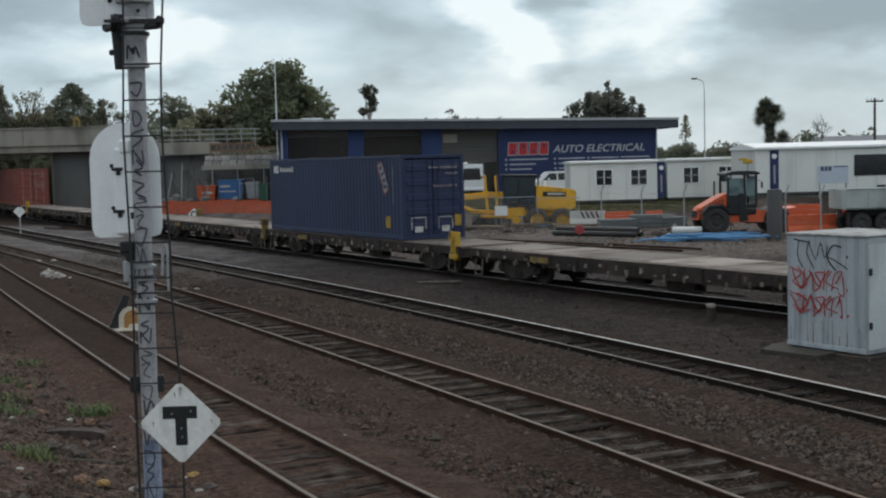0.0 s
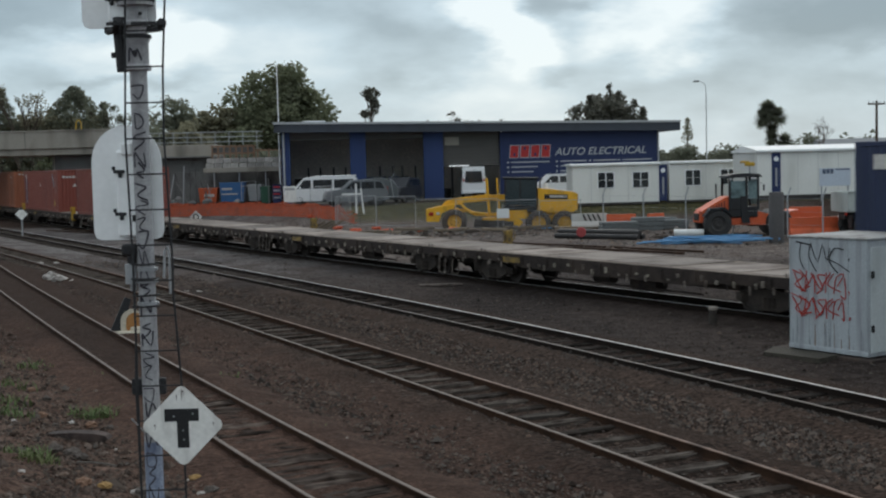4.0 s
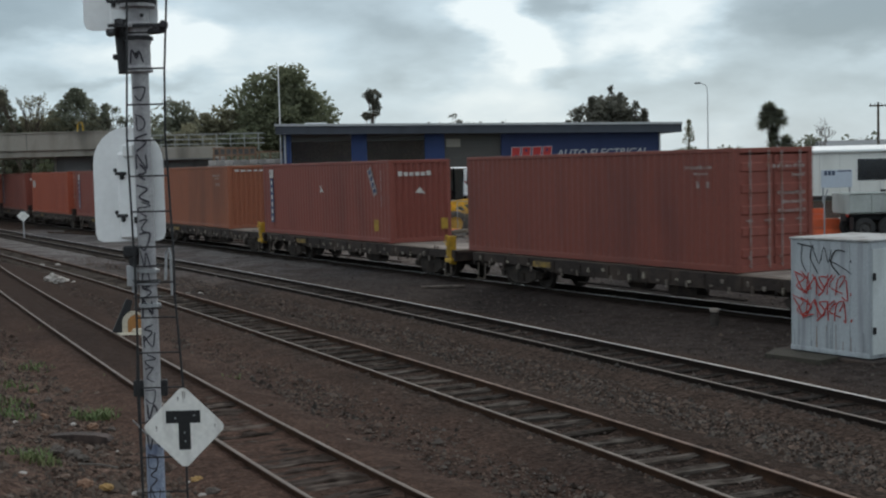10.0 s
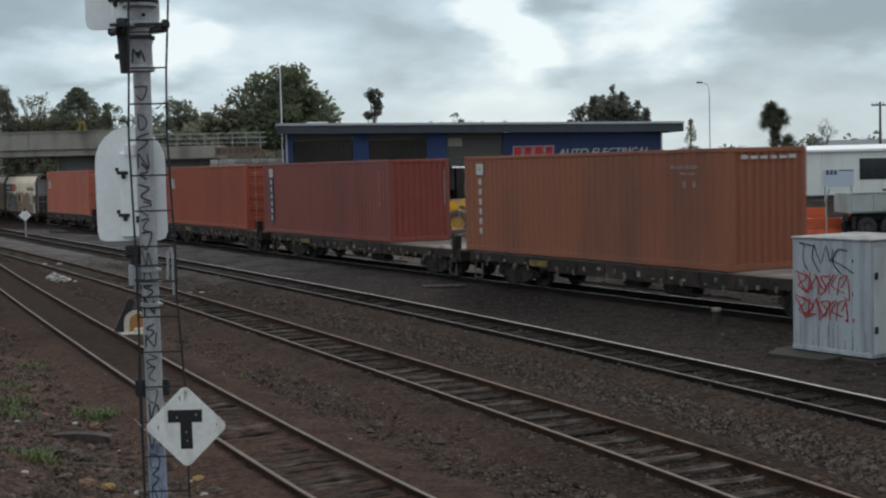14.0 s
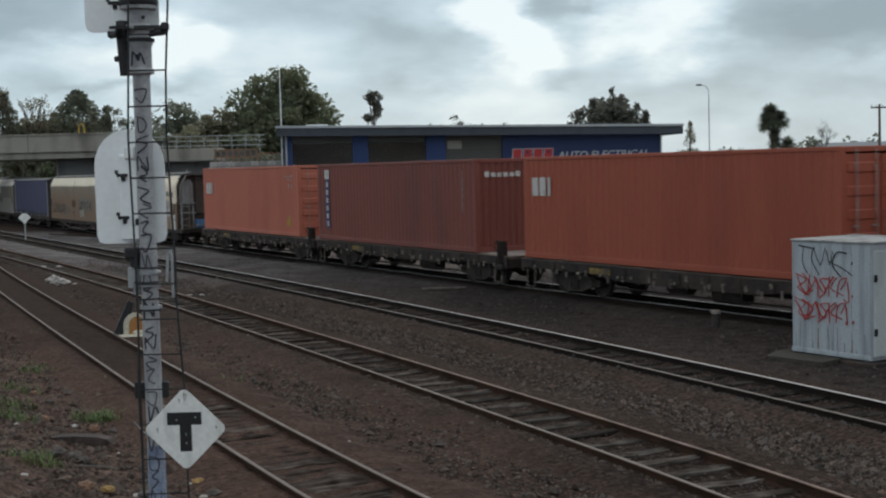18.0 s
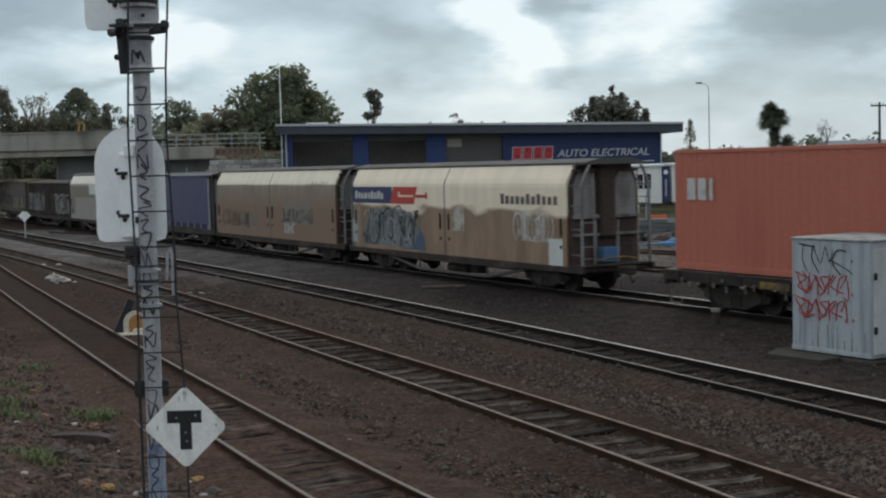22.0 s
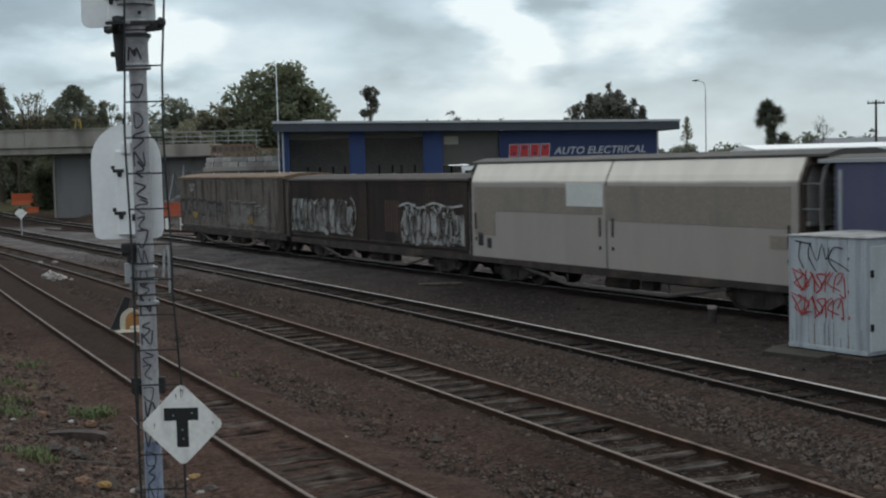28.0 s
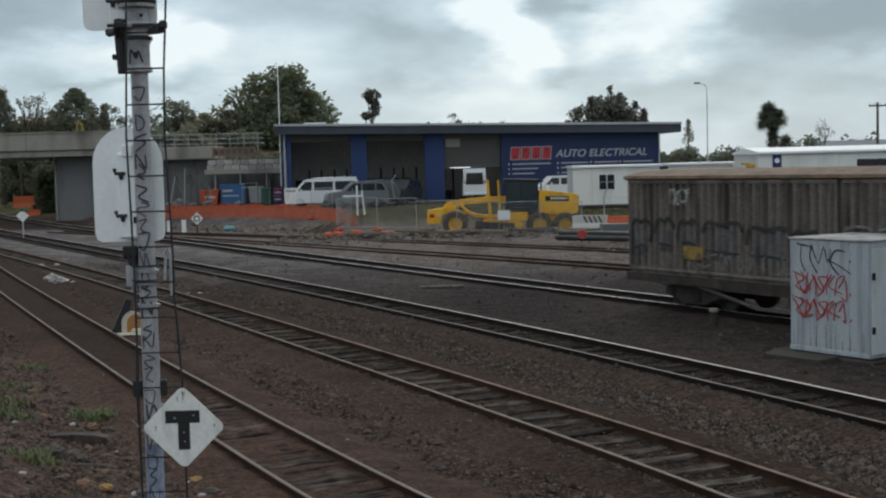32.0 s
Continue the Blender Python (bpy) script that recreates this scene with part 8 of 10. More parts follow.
def stored_goods():
    gz = 1.13
    orange = mat("orange_bin_paint", (0.50, 0.10, 0.035), 0.6, 0, 0.12, 2, 20, 0.1)
    blue = mat("bright_blue_panel", (0.045, 0.14, 0.32), 0.5, 0, 0.1, 2, 20, 0.05)
    green = mat("green_bin_plastic", (0.03, 0.10, 0.06), 0.5, 0, 0.1, 2, 20, 0.05)

    def skip(name, x, y, z, w, d, h, material, label, cat):
        s = thing(name, pose(x, y, z), label, cat)
        part("body", Geo().prism([(-w / 2 + 0.12, 0.08), (w / 2 - 0.12, 0.08), (w / 2, h), (-w / 2, h)], "y", -d / 2, d / 2), material, s)
        part("rim", Geo().box((0, 0, h + 0.02), (w + 0.08, d + 0.08, 0.07), 0.02), material, s)
        for k in (-0.3, 0.3):
            part("rib", Geo().box((k * w, -d / 2 - 0.02, h / 2), (0.08, 0.05, h - 0.2), 0.01), material, s)
        return s
    s = skip("waste_skip", -18.35, 104.2, gz, 1.5, 1.2, 1.15, orange, "orange steel skip with white lettering", "skip")
    part("lettering_bar", Geo().box((0.1, -0.64, 0.62), (0.8, 0.012, 0.2)), WHITE_OLD, s)
    s = skip("storage_bin", -16.45, 104.2, gz, 1.95, 1.2, 1.55, blue, "bright blue storage bin with pale lettering", "bin")
    part("lettering_bar", Geo().box((-0.4, -0.64, 1.1), (0.8, 0.012, 0.16)), WHITE_OLD, s)
    part("lettering_bar", Geo().box((-0.2, -0.64, 0.7), (1.3, 0.012, 0.10)), WHITE_OLD, s)
    skip("storage_bin", -14.7, 104.3, gz, 1.1, 1.1, 1.35, PATCH_G, "grey storage bin beside the blue one", "bin")
    s = thing("wheelie_bin", pose(-13.3, 100.0, gz), "dark green plastic wheelie bin", "bin")
    part("body", Geo().prism([(-0.32, 0.05), (0.32, 0.05), (0.38, 1.2), (-0.38, 1.2)], "y", -0.35, 0.35), green, s)
    part("lid", Geo().box((0, 0, 1.24), (0.84, 0.8, 0.09), 0.03), green, s)
    # boards
    s = thing("sandwich_sign", pose(-12.15, 97.5, gz), "dark notice board with red and white lines", "sign")
    part("board", Geo().box((0, 0, 0.75), (0.62, 0.06, 1.4), 0.01), NAVY_S, s)
    for k, mm in enumerate((HILITE, SIGNTXT, HILITE, SIGNTXT)):
        part("line", Geo().box((0, -0.034, 1.25 - k * 0.26), (0.5, 0.01, 0.12)), mm, s)
    s = thing("upright_sign", pose(-10.3, 89.6, ground_z(-10.3, 89.6)), "narrow white notice board on legs", "sign")
    part("board", Geo().box((0, 0, 0.85), (0.85, 0.05, 1.1), 0.01), SIGN_W, s)
    for x in (-0.36, 0.36):
        part("leg", Geo().cyl((x, 0.04, 0), (x, 0.04, 1.3), 0.025, 6), GALV, s)
    part("line", Geo().box((0, -0.03, 1.2), (0.7, 0.01, 0.14)), PATCH_G, s)
    # poles and scraps leaning by the net
    pale = mat("pale_scrap", (0.42, 0.42, 0.42), 0.7, 0, 0.15, 3, 20, 0.2)
    for x, y, h, lean in ((-21.6, 100.0, 2.2, 0.0), (-20.9, 100.5, 2.5, 6.0), (-20.2, 100.0, 2.4, 0.0), (-19.6, 100.2, 2.6, -14.0), (-22.3, 100.0, 1.8, 3.0), (-19.1, 100.3, 2.7, 0.0), (-18.65, 100.3, 2.8, 0.0), (-18.1, 100.0, 2.3, 16.0), (-17.7, 100.6, 2.0, -20.0), (-14.2, 101.5, 2.3, 0.0)):
        solo("pole", Geo().cyl((0, 0, -0.02), (0, 0, h), 0.030, 8), STEEL_G, "thin grey pole standing by the orange net", "pole", "poles by the net", m=pose(x, y, gz, 0, lean, 0))
    solo("covered_pump", Geo().box((0, 0, 0.35), (0.7, 0.6, 0.7), 0.12).box((0.1, 0, 0.78), (0.4, 0.4, 0.2), 0.08), pale, "pale covered machine behind the net", "machine", m=pose(-21.0, 97.5, gz))
    solo("scrap_bale", Geo().box((0, 0, 0.2), (1.0, 0.7, 0.5), 0.2).box((0.6, 0.2, 0.3), (0.6, 0.5, 0.9), 0.2), SHADE_W, "dark bale of scrap behind the net", "scrap", m=pose(-20.0, 97.0, gz))
    dull = mat("dull_scrap", (0.20, 0.195, 0.19), 0.8, 0, 0.2, 3, 20, 0.2, (0.12, 0.10, 0.09), 0.45)
    for x, y, h, lean, rad, mm in ((-22.0, 98.5, 1.7, 18, 0.05, dull), (-21.2, 99.0, 2.6, -4, 0.035, dull), (-20.45, 98.6, 2.4, 12, 0.045, pale), (-20.0, 99.2, 2.7, -22, 0.04, SHADE_W), (-19.35, 98.6, 3.0, 3, 0.06, PATCH_G), (-18.9, 98.7, 2.0, -28, 0.05, dull), (-17.9, 98.5, 1.7, 30, 0.04, dull), (-17.2, 98.9, 1.6, -12, 0.035, PATCH_G), (-14.9, 99.0, 1.4, 8, 0.04, dull), (-12.9, 98.6, 1.9, 0, 0.07, dull)):
        solo("leaning_pole", Geo().box((0, 0, h / 2), (1.3 * rad, rad, h), 0.01), mm, "pale board or pole leaning among stored goods", "pole", "poles by the net", m=pose(x, y, gz, 0, lean, 0))
    for x, y, w, h in ((-21.9, 98.0, 0.5, 0.45), (-21.5, 97.8, 0.45, 0.65), (-19.8, 97.9, 0.8, 0.5), (-18.6, 98.0, 0.6, 0.35), (-17.4, 97.8, 0.7, 0.5), (-15.2, 98.0, 0.5, 0.4)):
        solo("wrapped_bundle", Geo().box((0, 0, h * 0.45), (w, 0.5, h * 0.9), 0.12).box((0.12 * w, 0.05, h * 0.85), (w * 0.6, 0.4, h * 0.4), 0.1), dull if w < 0.6 else SHADE_W, "small wrapped bundle of scrap behind the net", "scrap", "bundles behind the net", m=pose(x, y, gz, 0, 0, 40 * w))
    fr = thing("metal_trolley", pose(-14.55, 99.6, gz), "white tubular trolley frame behind the net", "trolley")
    part("frame", Geo().tube([(-0.55, 0, 0.1), (-0.55, 0, 1.7), (0.55, 0, 1.7), (0.55, 0, 0.1)], 0.03, 6).tube([(-0.55, 0, 1.35), (0.55, 0, 1.35)], 0.035, 6), pale, fr)
    for x in (-0.5, 0.5):
        part("wheel", Geo().lathe([(0.02, -0.04), (0.1, -0.04), (0.1, 0.04), (0.02, 0.04)], (x, 0, 0.1), "y", 12), BLACK, fr)
    # under the bridge
    s = thing("plastic_barrier", pose(-41.6, 132.0, 0.68) @ Matrix.Scale(1.11, 4), "orange plastic road barrier under the bridge", "barrier")
    part("body", Geo().prism([(-0.25, 0), (0.25, 0), (0.12, 0.35), (0.10, 1.0), (-0.10, 1.0), (-0.12, 0.35)], "x", -1.3, 1.1), orange, s)
    s = thing("plastic_barrier", pose(-38.55, 124.0, ground_z(-38.55, 124.0)), "orange plastic road barrier under the bridge", "barrier")
    part("body", Geo().prism([(-0.25, 0), (0.25, 0), (0.12, 0.3), (0.10, 0.62), (-0.10, 0.62), (-0.12, 0.3)], "x", -0.5, 0.6), orange, s)


stored_goods()


# ---- fences ----
def orange_net():
    net = mat("orange_safety_net", (0.55, 0.098, 0.036), 0.6, 0, 0.16, 1.5, 15, 0.0, (0.40, 0.085, 0.036), 0.45)
    n = thing("safety_net_fence", pose(0, 0, 0), "sagging orange plastic safety net on stakes", "safety fence")
    pts = [(-21.0, 93.4), (-19.05, 91.9), (-14.67, 89.2), (-12.45, 87.6), (-10.45, 86.1), (-8.3, 84.3), (-6.5, 82.4), (-5.0, 81.0)]
    g = Geo()
    rng = random.Random(12)
    rows, seg = 13, []
    for (ax, ay), (bx, by) in zip(pts, pts[1:]):
        k = max(2, int(math.hypot(bx - ax, by - ay) / 0.28))
        seg += [(ax + (bx - ax) * i / k, ay + (by - ay) * i / k, i / k) for i in range(k)]
    for i, ((ax, ay, f), (bx, by, f2)) in enumerate(zip(seg, seg[1:])):
        za, zb = ground_z(ax, ay), ground_z(bx, by)
        torn = smoothstep(-7.2, -5.6, ax)
        sag = 0.12 * math.sin(math.pi * f) + 0.03 * math.sin(i * 1.7) + 0.06 * noise.noise((ax * 0.9, 3.0, 1.0)) + 0.30 * torn * smoothstep(-6.2, -4.8, ax)
        for r in range(rows):
            if rng.random() < 0.45 * torn + 0.05:
                continue
            h = 0.02 + (0.90 - sag) * r / (rows - 1)
            g.add([(ax, ay, za + h), (bx, by, zb + h), (bx, by, zb + h + 0.047), (ax, ay, za + h + 0.047)], [(0, 1, 2, 3)])
        for q in ((0.0, 0.5) if torn < 0.5 else (0.0,)):
            x, y, z = ax + (bx - ax) * q, ay + (by - ay) * q, za
            dx, dy = (bx - ax) * 0.16, (by - ay) * 0.16
            g.add([(x, y - 0.01, z), (x + dx, y + dy - 0.01, z), (x + dx, y + dy - 0.01, z + 0.92 - sag), (x, y - 0.01, z + 0.92 - sag)], [(0, 1, 2, 3)])
    tagged(part("net", g, net, n), kind="stuff")
    for x, y in pts:
        part("stake", Geo().cyl((x, y + 0.03, ground_z(x, y) - 0.1), (x, y + 0.03, ground_z(x, y) + 1.05), 0.02, 6), STEEL, n)


orange_net()


def mesh_fences():
    foot = mat("orange_fence_foot", (0.58, 0.10, 0.045), 0.7, 0, 0.15, 3, 20, 0.1)

    def panel(w=2.4, h=1.95):
        f = thing("mesh_fence_panel", pose(0, 0, 0), "temporary galvanised mesh fence panel on an orange foot", "fence", "temporary fence panels")
        fr = Geo().cyl((0, 0, 0.1), (0, 0, h), 0.021, 6).cyl((w, 0, 0.1), (w, 0, h), 0.021, 6)
        part("frame", fr.cyl((0, 0, h), (w, 0, h), 0.021, 6).cyl((0, 0, 0.2), (w, 0, 0.2), 0.021, 6), GALV, f)
        g = Geo()
        for k in range(1, 24):
            g.box((w * k / 24, 0, h / 2 + 0.1), (0.006, 0.006, h - 0.2))
        for k in range(1, 11):
            g.box((w / 2, 0.005, 0.2 + (h - 0.2) * k / 11), (w, 0.006, 0.006))
        tagged(part("wire_mesh", g, GALV, f), kind="stuff")
        part("foot", Geo().box((0, 0, 0.07), (0.55, 0.28, 0.16), 0.04), foot, f, "orange block foot")
        return f
    first = panel()
    spots = [(-6.3, 79.8, -8), (-3.95, 79.4, -4), (-1.55, 78.9, -3), (0.85, 75.4, 2), (3.25, 75.5, 0), (5.65, 75.5, 3), (-6.4, 79.5, 72), (-8.4, 84.5, 60)]
    for i, (x, y, a) in enumerate(spots):
        m = pose(x, y, ground_z(x, y), 0, 0, a)
        if i:
            copy_thing(first, m)
        else:
            first.matrix_basis = m
    for x, y in ((-6.4, 73.5), (-5.9, 74.0), (-4.8, 73.2), (-3.2, 73.5), (-3.0, 73.0), (-1.3, 72.6), (0.7, 74.5)):
        solo("fence_foot", Geo().box((0, 0, 0.1), (0.62, 0.35, 0.22), 0.05), foot, "loose orange fence foot on the rubble", "fence foot", "loose orange feet", m=pose(x, y, ground_z(x, y), 0, 0, x * 40))
    # old wire fence with bent tops
    old = thing("wire_fence", pose(0, 0, 0), "old wire fence on grey posts with bent tops", "fence")
    ps = [(8.9, 72.0), (10.8, 70.0), (12.5, 67.0), (13.9, 62.5), (15.85, 60.0), (17.0, 58.4)]
    for x, y in ps:
        part("post", Geo().tube([(x, y, 0), (x, y, 1.85), (x + 0.16, y, 2.3)], 0.035, 8), GALV, old)
    for z in (0.6, 1.2, 1.8):
        for (ax, ay), (bx, by) in zip(ps, ps[1:]):
            part("wire", Geo().cyl((ax, ay, z), (bx, by, z), 0.006, 4), GALV, old)


mesh_fences()


# ---- vehicles ----
def wheel(parent, x, y, r, w, rim, name="wheel", tyre=RUBBER):
    t = part(name, Geo().lathe([(r * 0.55, -w / 2), (r * 0.86, -w / 2), (r * 0.97, -w * 0.36), (r, -w * 0.2), (r, w * 0.2), (r * 0.97, w * 0.36), (r * 0.86, w / 2), (r * 0.55, w / 2)], (x, y, r), "y", 28), tyre, parent, "", 40)
    part("rim", Geo().lathe([(0.02, -w * 0.30), (r * 0.18, -w * 0.34), (r * 0.2, -w * 0.2), (r * 0.42, -w * 0.2), (r * 0.55, -w * 0.46), (r * 0.58, -w * 0.46), (r * 0.58, w * 0.4), (0.02, w * 0.3)], (x, y, r), "y", 24), rim, t, "", 40)
    for k in range(5):
        a = 2 * math.pi * k / 5
        part("bolt", Geo().cyl((x + r * 0.3 * math.cos(a), y - w * 0.26, r + r * 0.3 * math.sin(a)), (x + r * 0.3 * math.cos(a), y - w * 0.19, r + r * 0.3 * math.sin(a)), r * 0.035, 6), BLACK, t)
    return t


WHITE_V = mat("white_vehicle_paint", (0.80, 0.80, 0.80), 0.35, 0, 0.04, 1, 10, 0.02)
SILVER_V = mat("grey_vehicle_paint", (0.16, 0.17, 0.18), 0.35, 0.4, 0.06, 1, 10, 0.02)
DARK_V = mat("dark_vehicle_paint", (0.05, 0.052, 0.06), 0.35, 0.3, 0.06, 1, 10, 0.02)
LAMP_R = mat("red_lamp_glass", (0.35, 0.02, 0.015), 0.2, 0, 0.1, 1, 10, 0.0)
LAMP_W = mat("headlamp_glass", (0.5, 0.5, 0.5), 0.15, 0, 0.1, 1, 10, 0.0)


def vehicle(name, label, cat, m, paint, outline, length, width, windows, wheels, r, front):
    """A road vehicle: its side outline (x, z) drawn across its width; windows as glass panels in both sides; front lies at -x."""
    v = thing(name, m, label, cat)
    part("body", Geo().prism(outline, "y", -width / 2 + 0.06, width / 2 - 0.06), paint, v)
    for sy in (-1, 1):
        y = sy * (width / 2 - 0.04)
        part("side_panel", Geo().prism([(-length / 2 + 0.05, 0.32), (length / 2 - 0.05, 0.32), (length / 2 - 0.03, front["belt"]), (-length / 2 + front["nose"], front["belt"]), (-length / 2 + 0.06, front["belt"] - 0.28)], "y", y - 0.04, y + 0.04), paint, v)
        for pts in windows:
            part("window", Geo().prism(pts, "y", sy * (width / 2 - 0.05) - 0.012, sy * (width / 2 - 0.05) + 0.012), GLASS, v)
        for x in wheels:
            part("wheel_arch", Geo().lathe([(r * 1.18, -0.02), (r * 1.18, 0.02), (0.02, 0.02)], (x, sy * (width / 2 - 0.03), r), "y", 20), BLACK, v)
            wheel(v, x, sy * (width / 2 - 0.10), r, 0.2, SILVER_V)
        part("mirror", Geo().box((-length / 2 + front["nose"] + 0.5, sy * (width / 2 + 0.1), front["belt"] + 0.12), (0.1, 0.2, 0.16), 0.03), paint, v)
        part("headlamp", Geo().box((-length / 2 + 0.08, sy * (width / 2 - 0.3), front["belt"] - 0.32), (0.12, 0.35, 0.16), 0.03), LAMP_W, v)
        part("tail_lamp", Geo().box((length / 2 - 0.02, sy * (width / 2 - 0.14), front["belt"] - 0.05), (0.06, 0.12, 0.36), 0.02), LAMP_R, v)
    part("bumper", Geo().box((-length / 2 + 0.04, 0, 0.42), (0.2, width - 0.1, 0.22), 0.05), BLACK, v)
    part("bumper", Geo().box((length / 2 - 0.02, 0, 0.45), (0.2, width - 0.1, 0.2), 0.05), paint, v)
    return v


VAN = [(-2.45, 0.35), (2.45, 0.35), (2.47, 1.0), (2.36, 1.85), (2.2, 1.98), (-1.0, 1.98), (-1.25, 1.92), (-2.0, 1.12), (-2.42, 0.95)]
VAN_WIN = [[(-1.72, 1.18), (-0.75, 1.18), (-0.75, 1.78), (-1.22, 1.78)], [(-0.6, 1.18), (0.7, 1.18), (0.7, 1.78), (-0.6, 1.78)], [(0.85, 1.18), (2.25, 1.18), (2.18, 1.78), (0.85, 1.78)]]
v = vehicle("van", "white passenger van with dark windows and sign lettering", "van", pose(-8.2, 91.3, ground_z(-8.2, 91.3), 0, 0, 2), WHITE_V, VAN, 4.9, 1.75, VAN_WIN, (-1.6, 1.45), 0.34, {"belt": 1.12, "nose": 0.45})
part("windscreen", Geo().prism([(-1.98, 1.15), (-1.28, 1.88), (-1.31, 1.92), (-2.02, 1.18)], "y", -0.74, 0.74), GLASS, v)
part("roof_bar", Geo().box((0.9, 0, 2.02), (2.9, 1.3, 0.06), 0.02), WHITE_V, v)
g = Geo()
for x, w0, z, h0 in ((-0.92, 0.10, 0.90, 0.42), (-0.72, 0.18, 0.92, 0.34), (-0.45, 0.20, 0.90, 0.38), (-0.52, 0.36, 1.05, 0.07)):
    g.box((x, -0.842, z), (w0, 0.01, h0))
part("sign_marking", g, HILITE, v, "dark red sign blocks")
g = Geo()
for x, w0, z, h0 in ((-1.92, 0.10, 0.84, 0.30), (-1.72, 0.14, 0.86, 0.26), (-1.50, 0.12, 0.88, 0.30), (-1.28, 0.14, 0.88, 0.24)):
    g.box((x, -0.842, z), (w0, 0.01, h0))
part("sign_marking", g, PATCH_G, v, "grey sign blocks")
part("sign_marking", Geo().prism([(0.0, 0.80), (0.9, 0.86), (1.1, 0.98), (0.25, 0.93)], "y", -0.847, -0.837), PATCH_G, v, "grey sign line")

CAR = [(-2.1, 0.35), (2.05, 0.35), (2.12, 0.75), (2.05, 1.1), (1.75, 1.62), (1.2, 1.74), (-0.25, 1.72), (-0.95, 1.12), (-1.95, 0.98), (-2.12, 0.7)]
CAR_WIN = [[(-0.78, 1.14), (0.2, 1.14), (0.2, 1.6), (-0.3, 1.6)], [(0.32, 1.14), (1.15, 1.14), (1.15, 1.6), (0.32, 1.6)], [(1.25, 1.14), (1.85, 1.14), (1.62, 1.56), (1.25, 1.6)]]
vehicle("car", "grey estate car parked on the grass", "car", pose(-5.75, 88.6, ground_z(-5.75, 88.6), 0, 0, 12), SILVER_V, CAR, 4.2, 1.75, CAR_WIN, (-1.35, 1.3), 0.34, {"belt": 1.1, "nose": 1.2})
vehicle("car", "dark car standing before an open workshop bay", "car", pose(-2.9, 94.0, 1.13, 0, 0, 70), DARK_V, CAR, 4.2, 1.75, CAR_WIN, (-1.35, 1.3), 0.34, {"belt": 1.1, "nose": 1.2})
v = vehicle("van", "white van with its rear window to the yard, in a bay", "van", pose(2.44, 98.4, 1.13, 0, 0, -90) @ Matrix.Diagonal((1, 1, 1.2, 1)), WHITE_V, VAN, 4.9, 1.75, VAN_WIN, (-1.6, 1.45), 0.34, {"belt": 1.12, "nose": 0.45})
part("rear_window", Geo().prism([(-0.66, 1.02), (0.66, 1.02), (0.58, 1.72), (-0.58, 1.72)], "x", 2.40, 2.50), GLASS, v)
vehicle("car", "white estate car behind the grader", "car", pose(7.9, 92.5, 1.13, 0, 0, 10), WHITE_V, CAR, 4.2, 1.75, CAR_WIN, (-1.35, 1.3), 0.34, {"belt": 1.1, "nose": 1.2})
s = thing("tarpaulin_stack", pose(-4.4, 90.2, ground_z(-4.4, 90.2)), "grey tarpaulin over a loaded trailer", "covered trailer")
tp = mat("grey_tarpaulin", (0.11, 0.12, 0.125), 0.6, 0, 0.2, 2, 10, 0.4)
part("tarpaulin", Geo().prism([(-1.6, 0.45), (1.5, 0.45), (1.5, 1.1), (1.1, 1.65), (0.2, 1.85), (-0.8, 1.75), (-1.5, 1.2)], "y", -0.8, 0.8), tp, s)
part("trailer_frame", Geo().box((0, 0, 0.4), (3.3, 1.5, 0.12), 0.02), BLACK, s)
for y in (-0.85, 0.85):
    wheel(s, 0.1, y, 0.3, 0.18, SILVER_V)
part("strap", Geo().tube([(1.2, -0.82, 0.5), (1.0, -0.82, 1.7), (1.3, -0.5, 2.1)], 0.03, 6), GALV, s)
cr = thing("white_cross_frame", pose(-5.4, 83.8, ground_z(-5.4, 83.8)), "white crossed timber frame behind the mesh fence", "timber frame")
part("upright", Geo().box((0, 0, 0.95), (0.12, 0.1, 1.9), 0.01), WHITE, cr)
part("crossbar", Geo().box((-0.25, -0.11, 1.25), (1.3, 0.1, 0.11), 0.01), WHITE, cr)
part("brace", Geo().prism([(0.4, 0.0), (0.52, 0.0), (0.36, 1.6), (0.26, 1.6)], "y", -0.04, 0.04), WHITE, cr)

# ---- construction plant and site clutter ----
GRADER = mat("grader_yellow", (0.76, 0.40, 0.022), 0.5, 0, 0.10, 1.5, 15, 0.1, (0.42, 0.24, 0.03), 0.35)
GRIME_Y = mat("grader_rim_yellow", (0.58, 0.34, 0.07), 0.6, 0, 0.15, 2, 15, 0.1)
ORANGE_M = mat("machine_orange", (0.64, 0.115, 0.040), 0.5, 0, 0.10, 1.5, 15, 0.1, (0.42, 0.085, 0.03), 0.35)
CABG = mat("cab_glass", (0.035, 0.05, 0.055), 0.08, 0, 0.2, 1, 10, 0.0, None, 0.3, 1, 0, 0.8)


DUSTY = mat("dusty_tyre_rubber", (0.075, 0.062, 0.052), 0.9, 0, 0.35, 4, 30, 0.4, (0.13, 0.10, 0.08), 0.45)


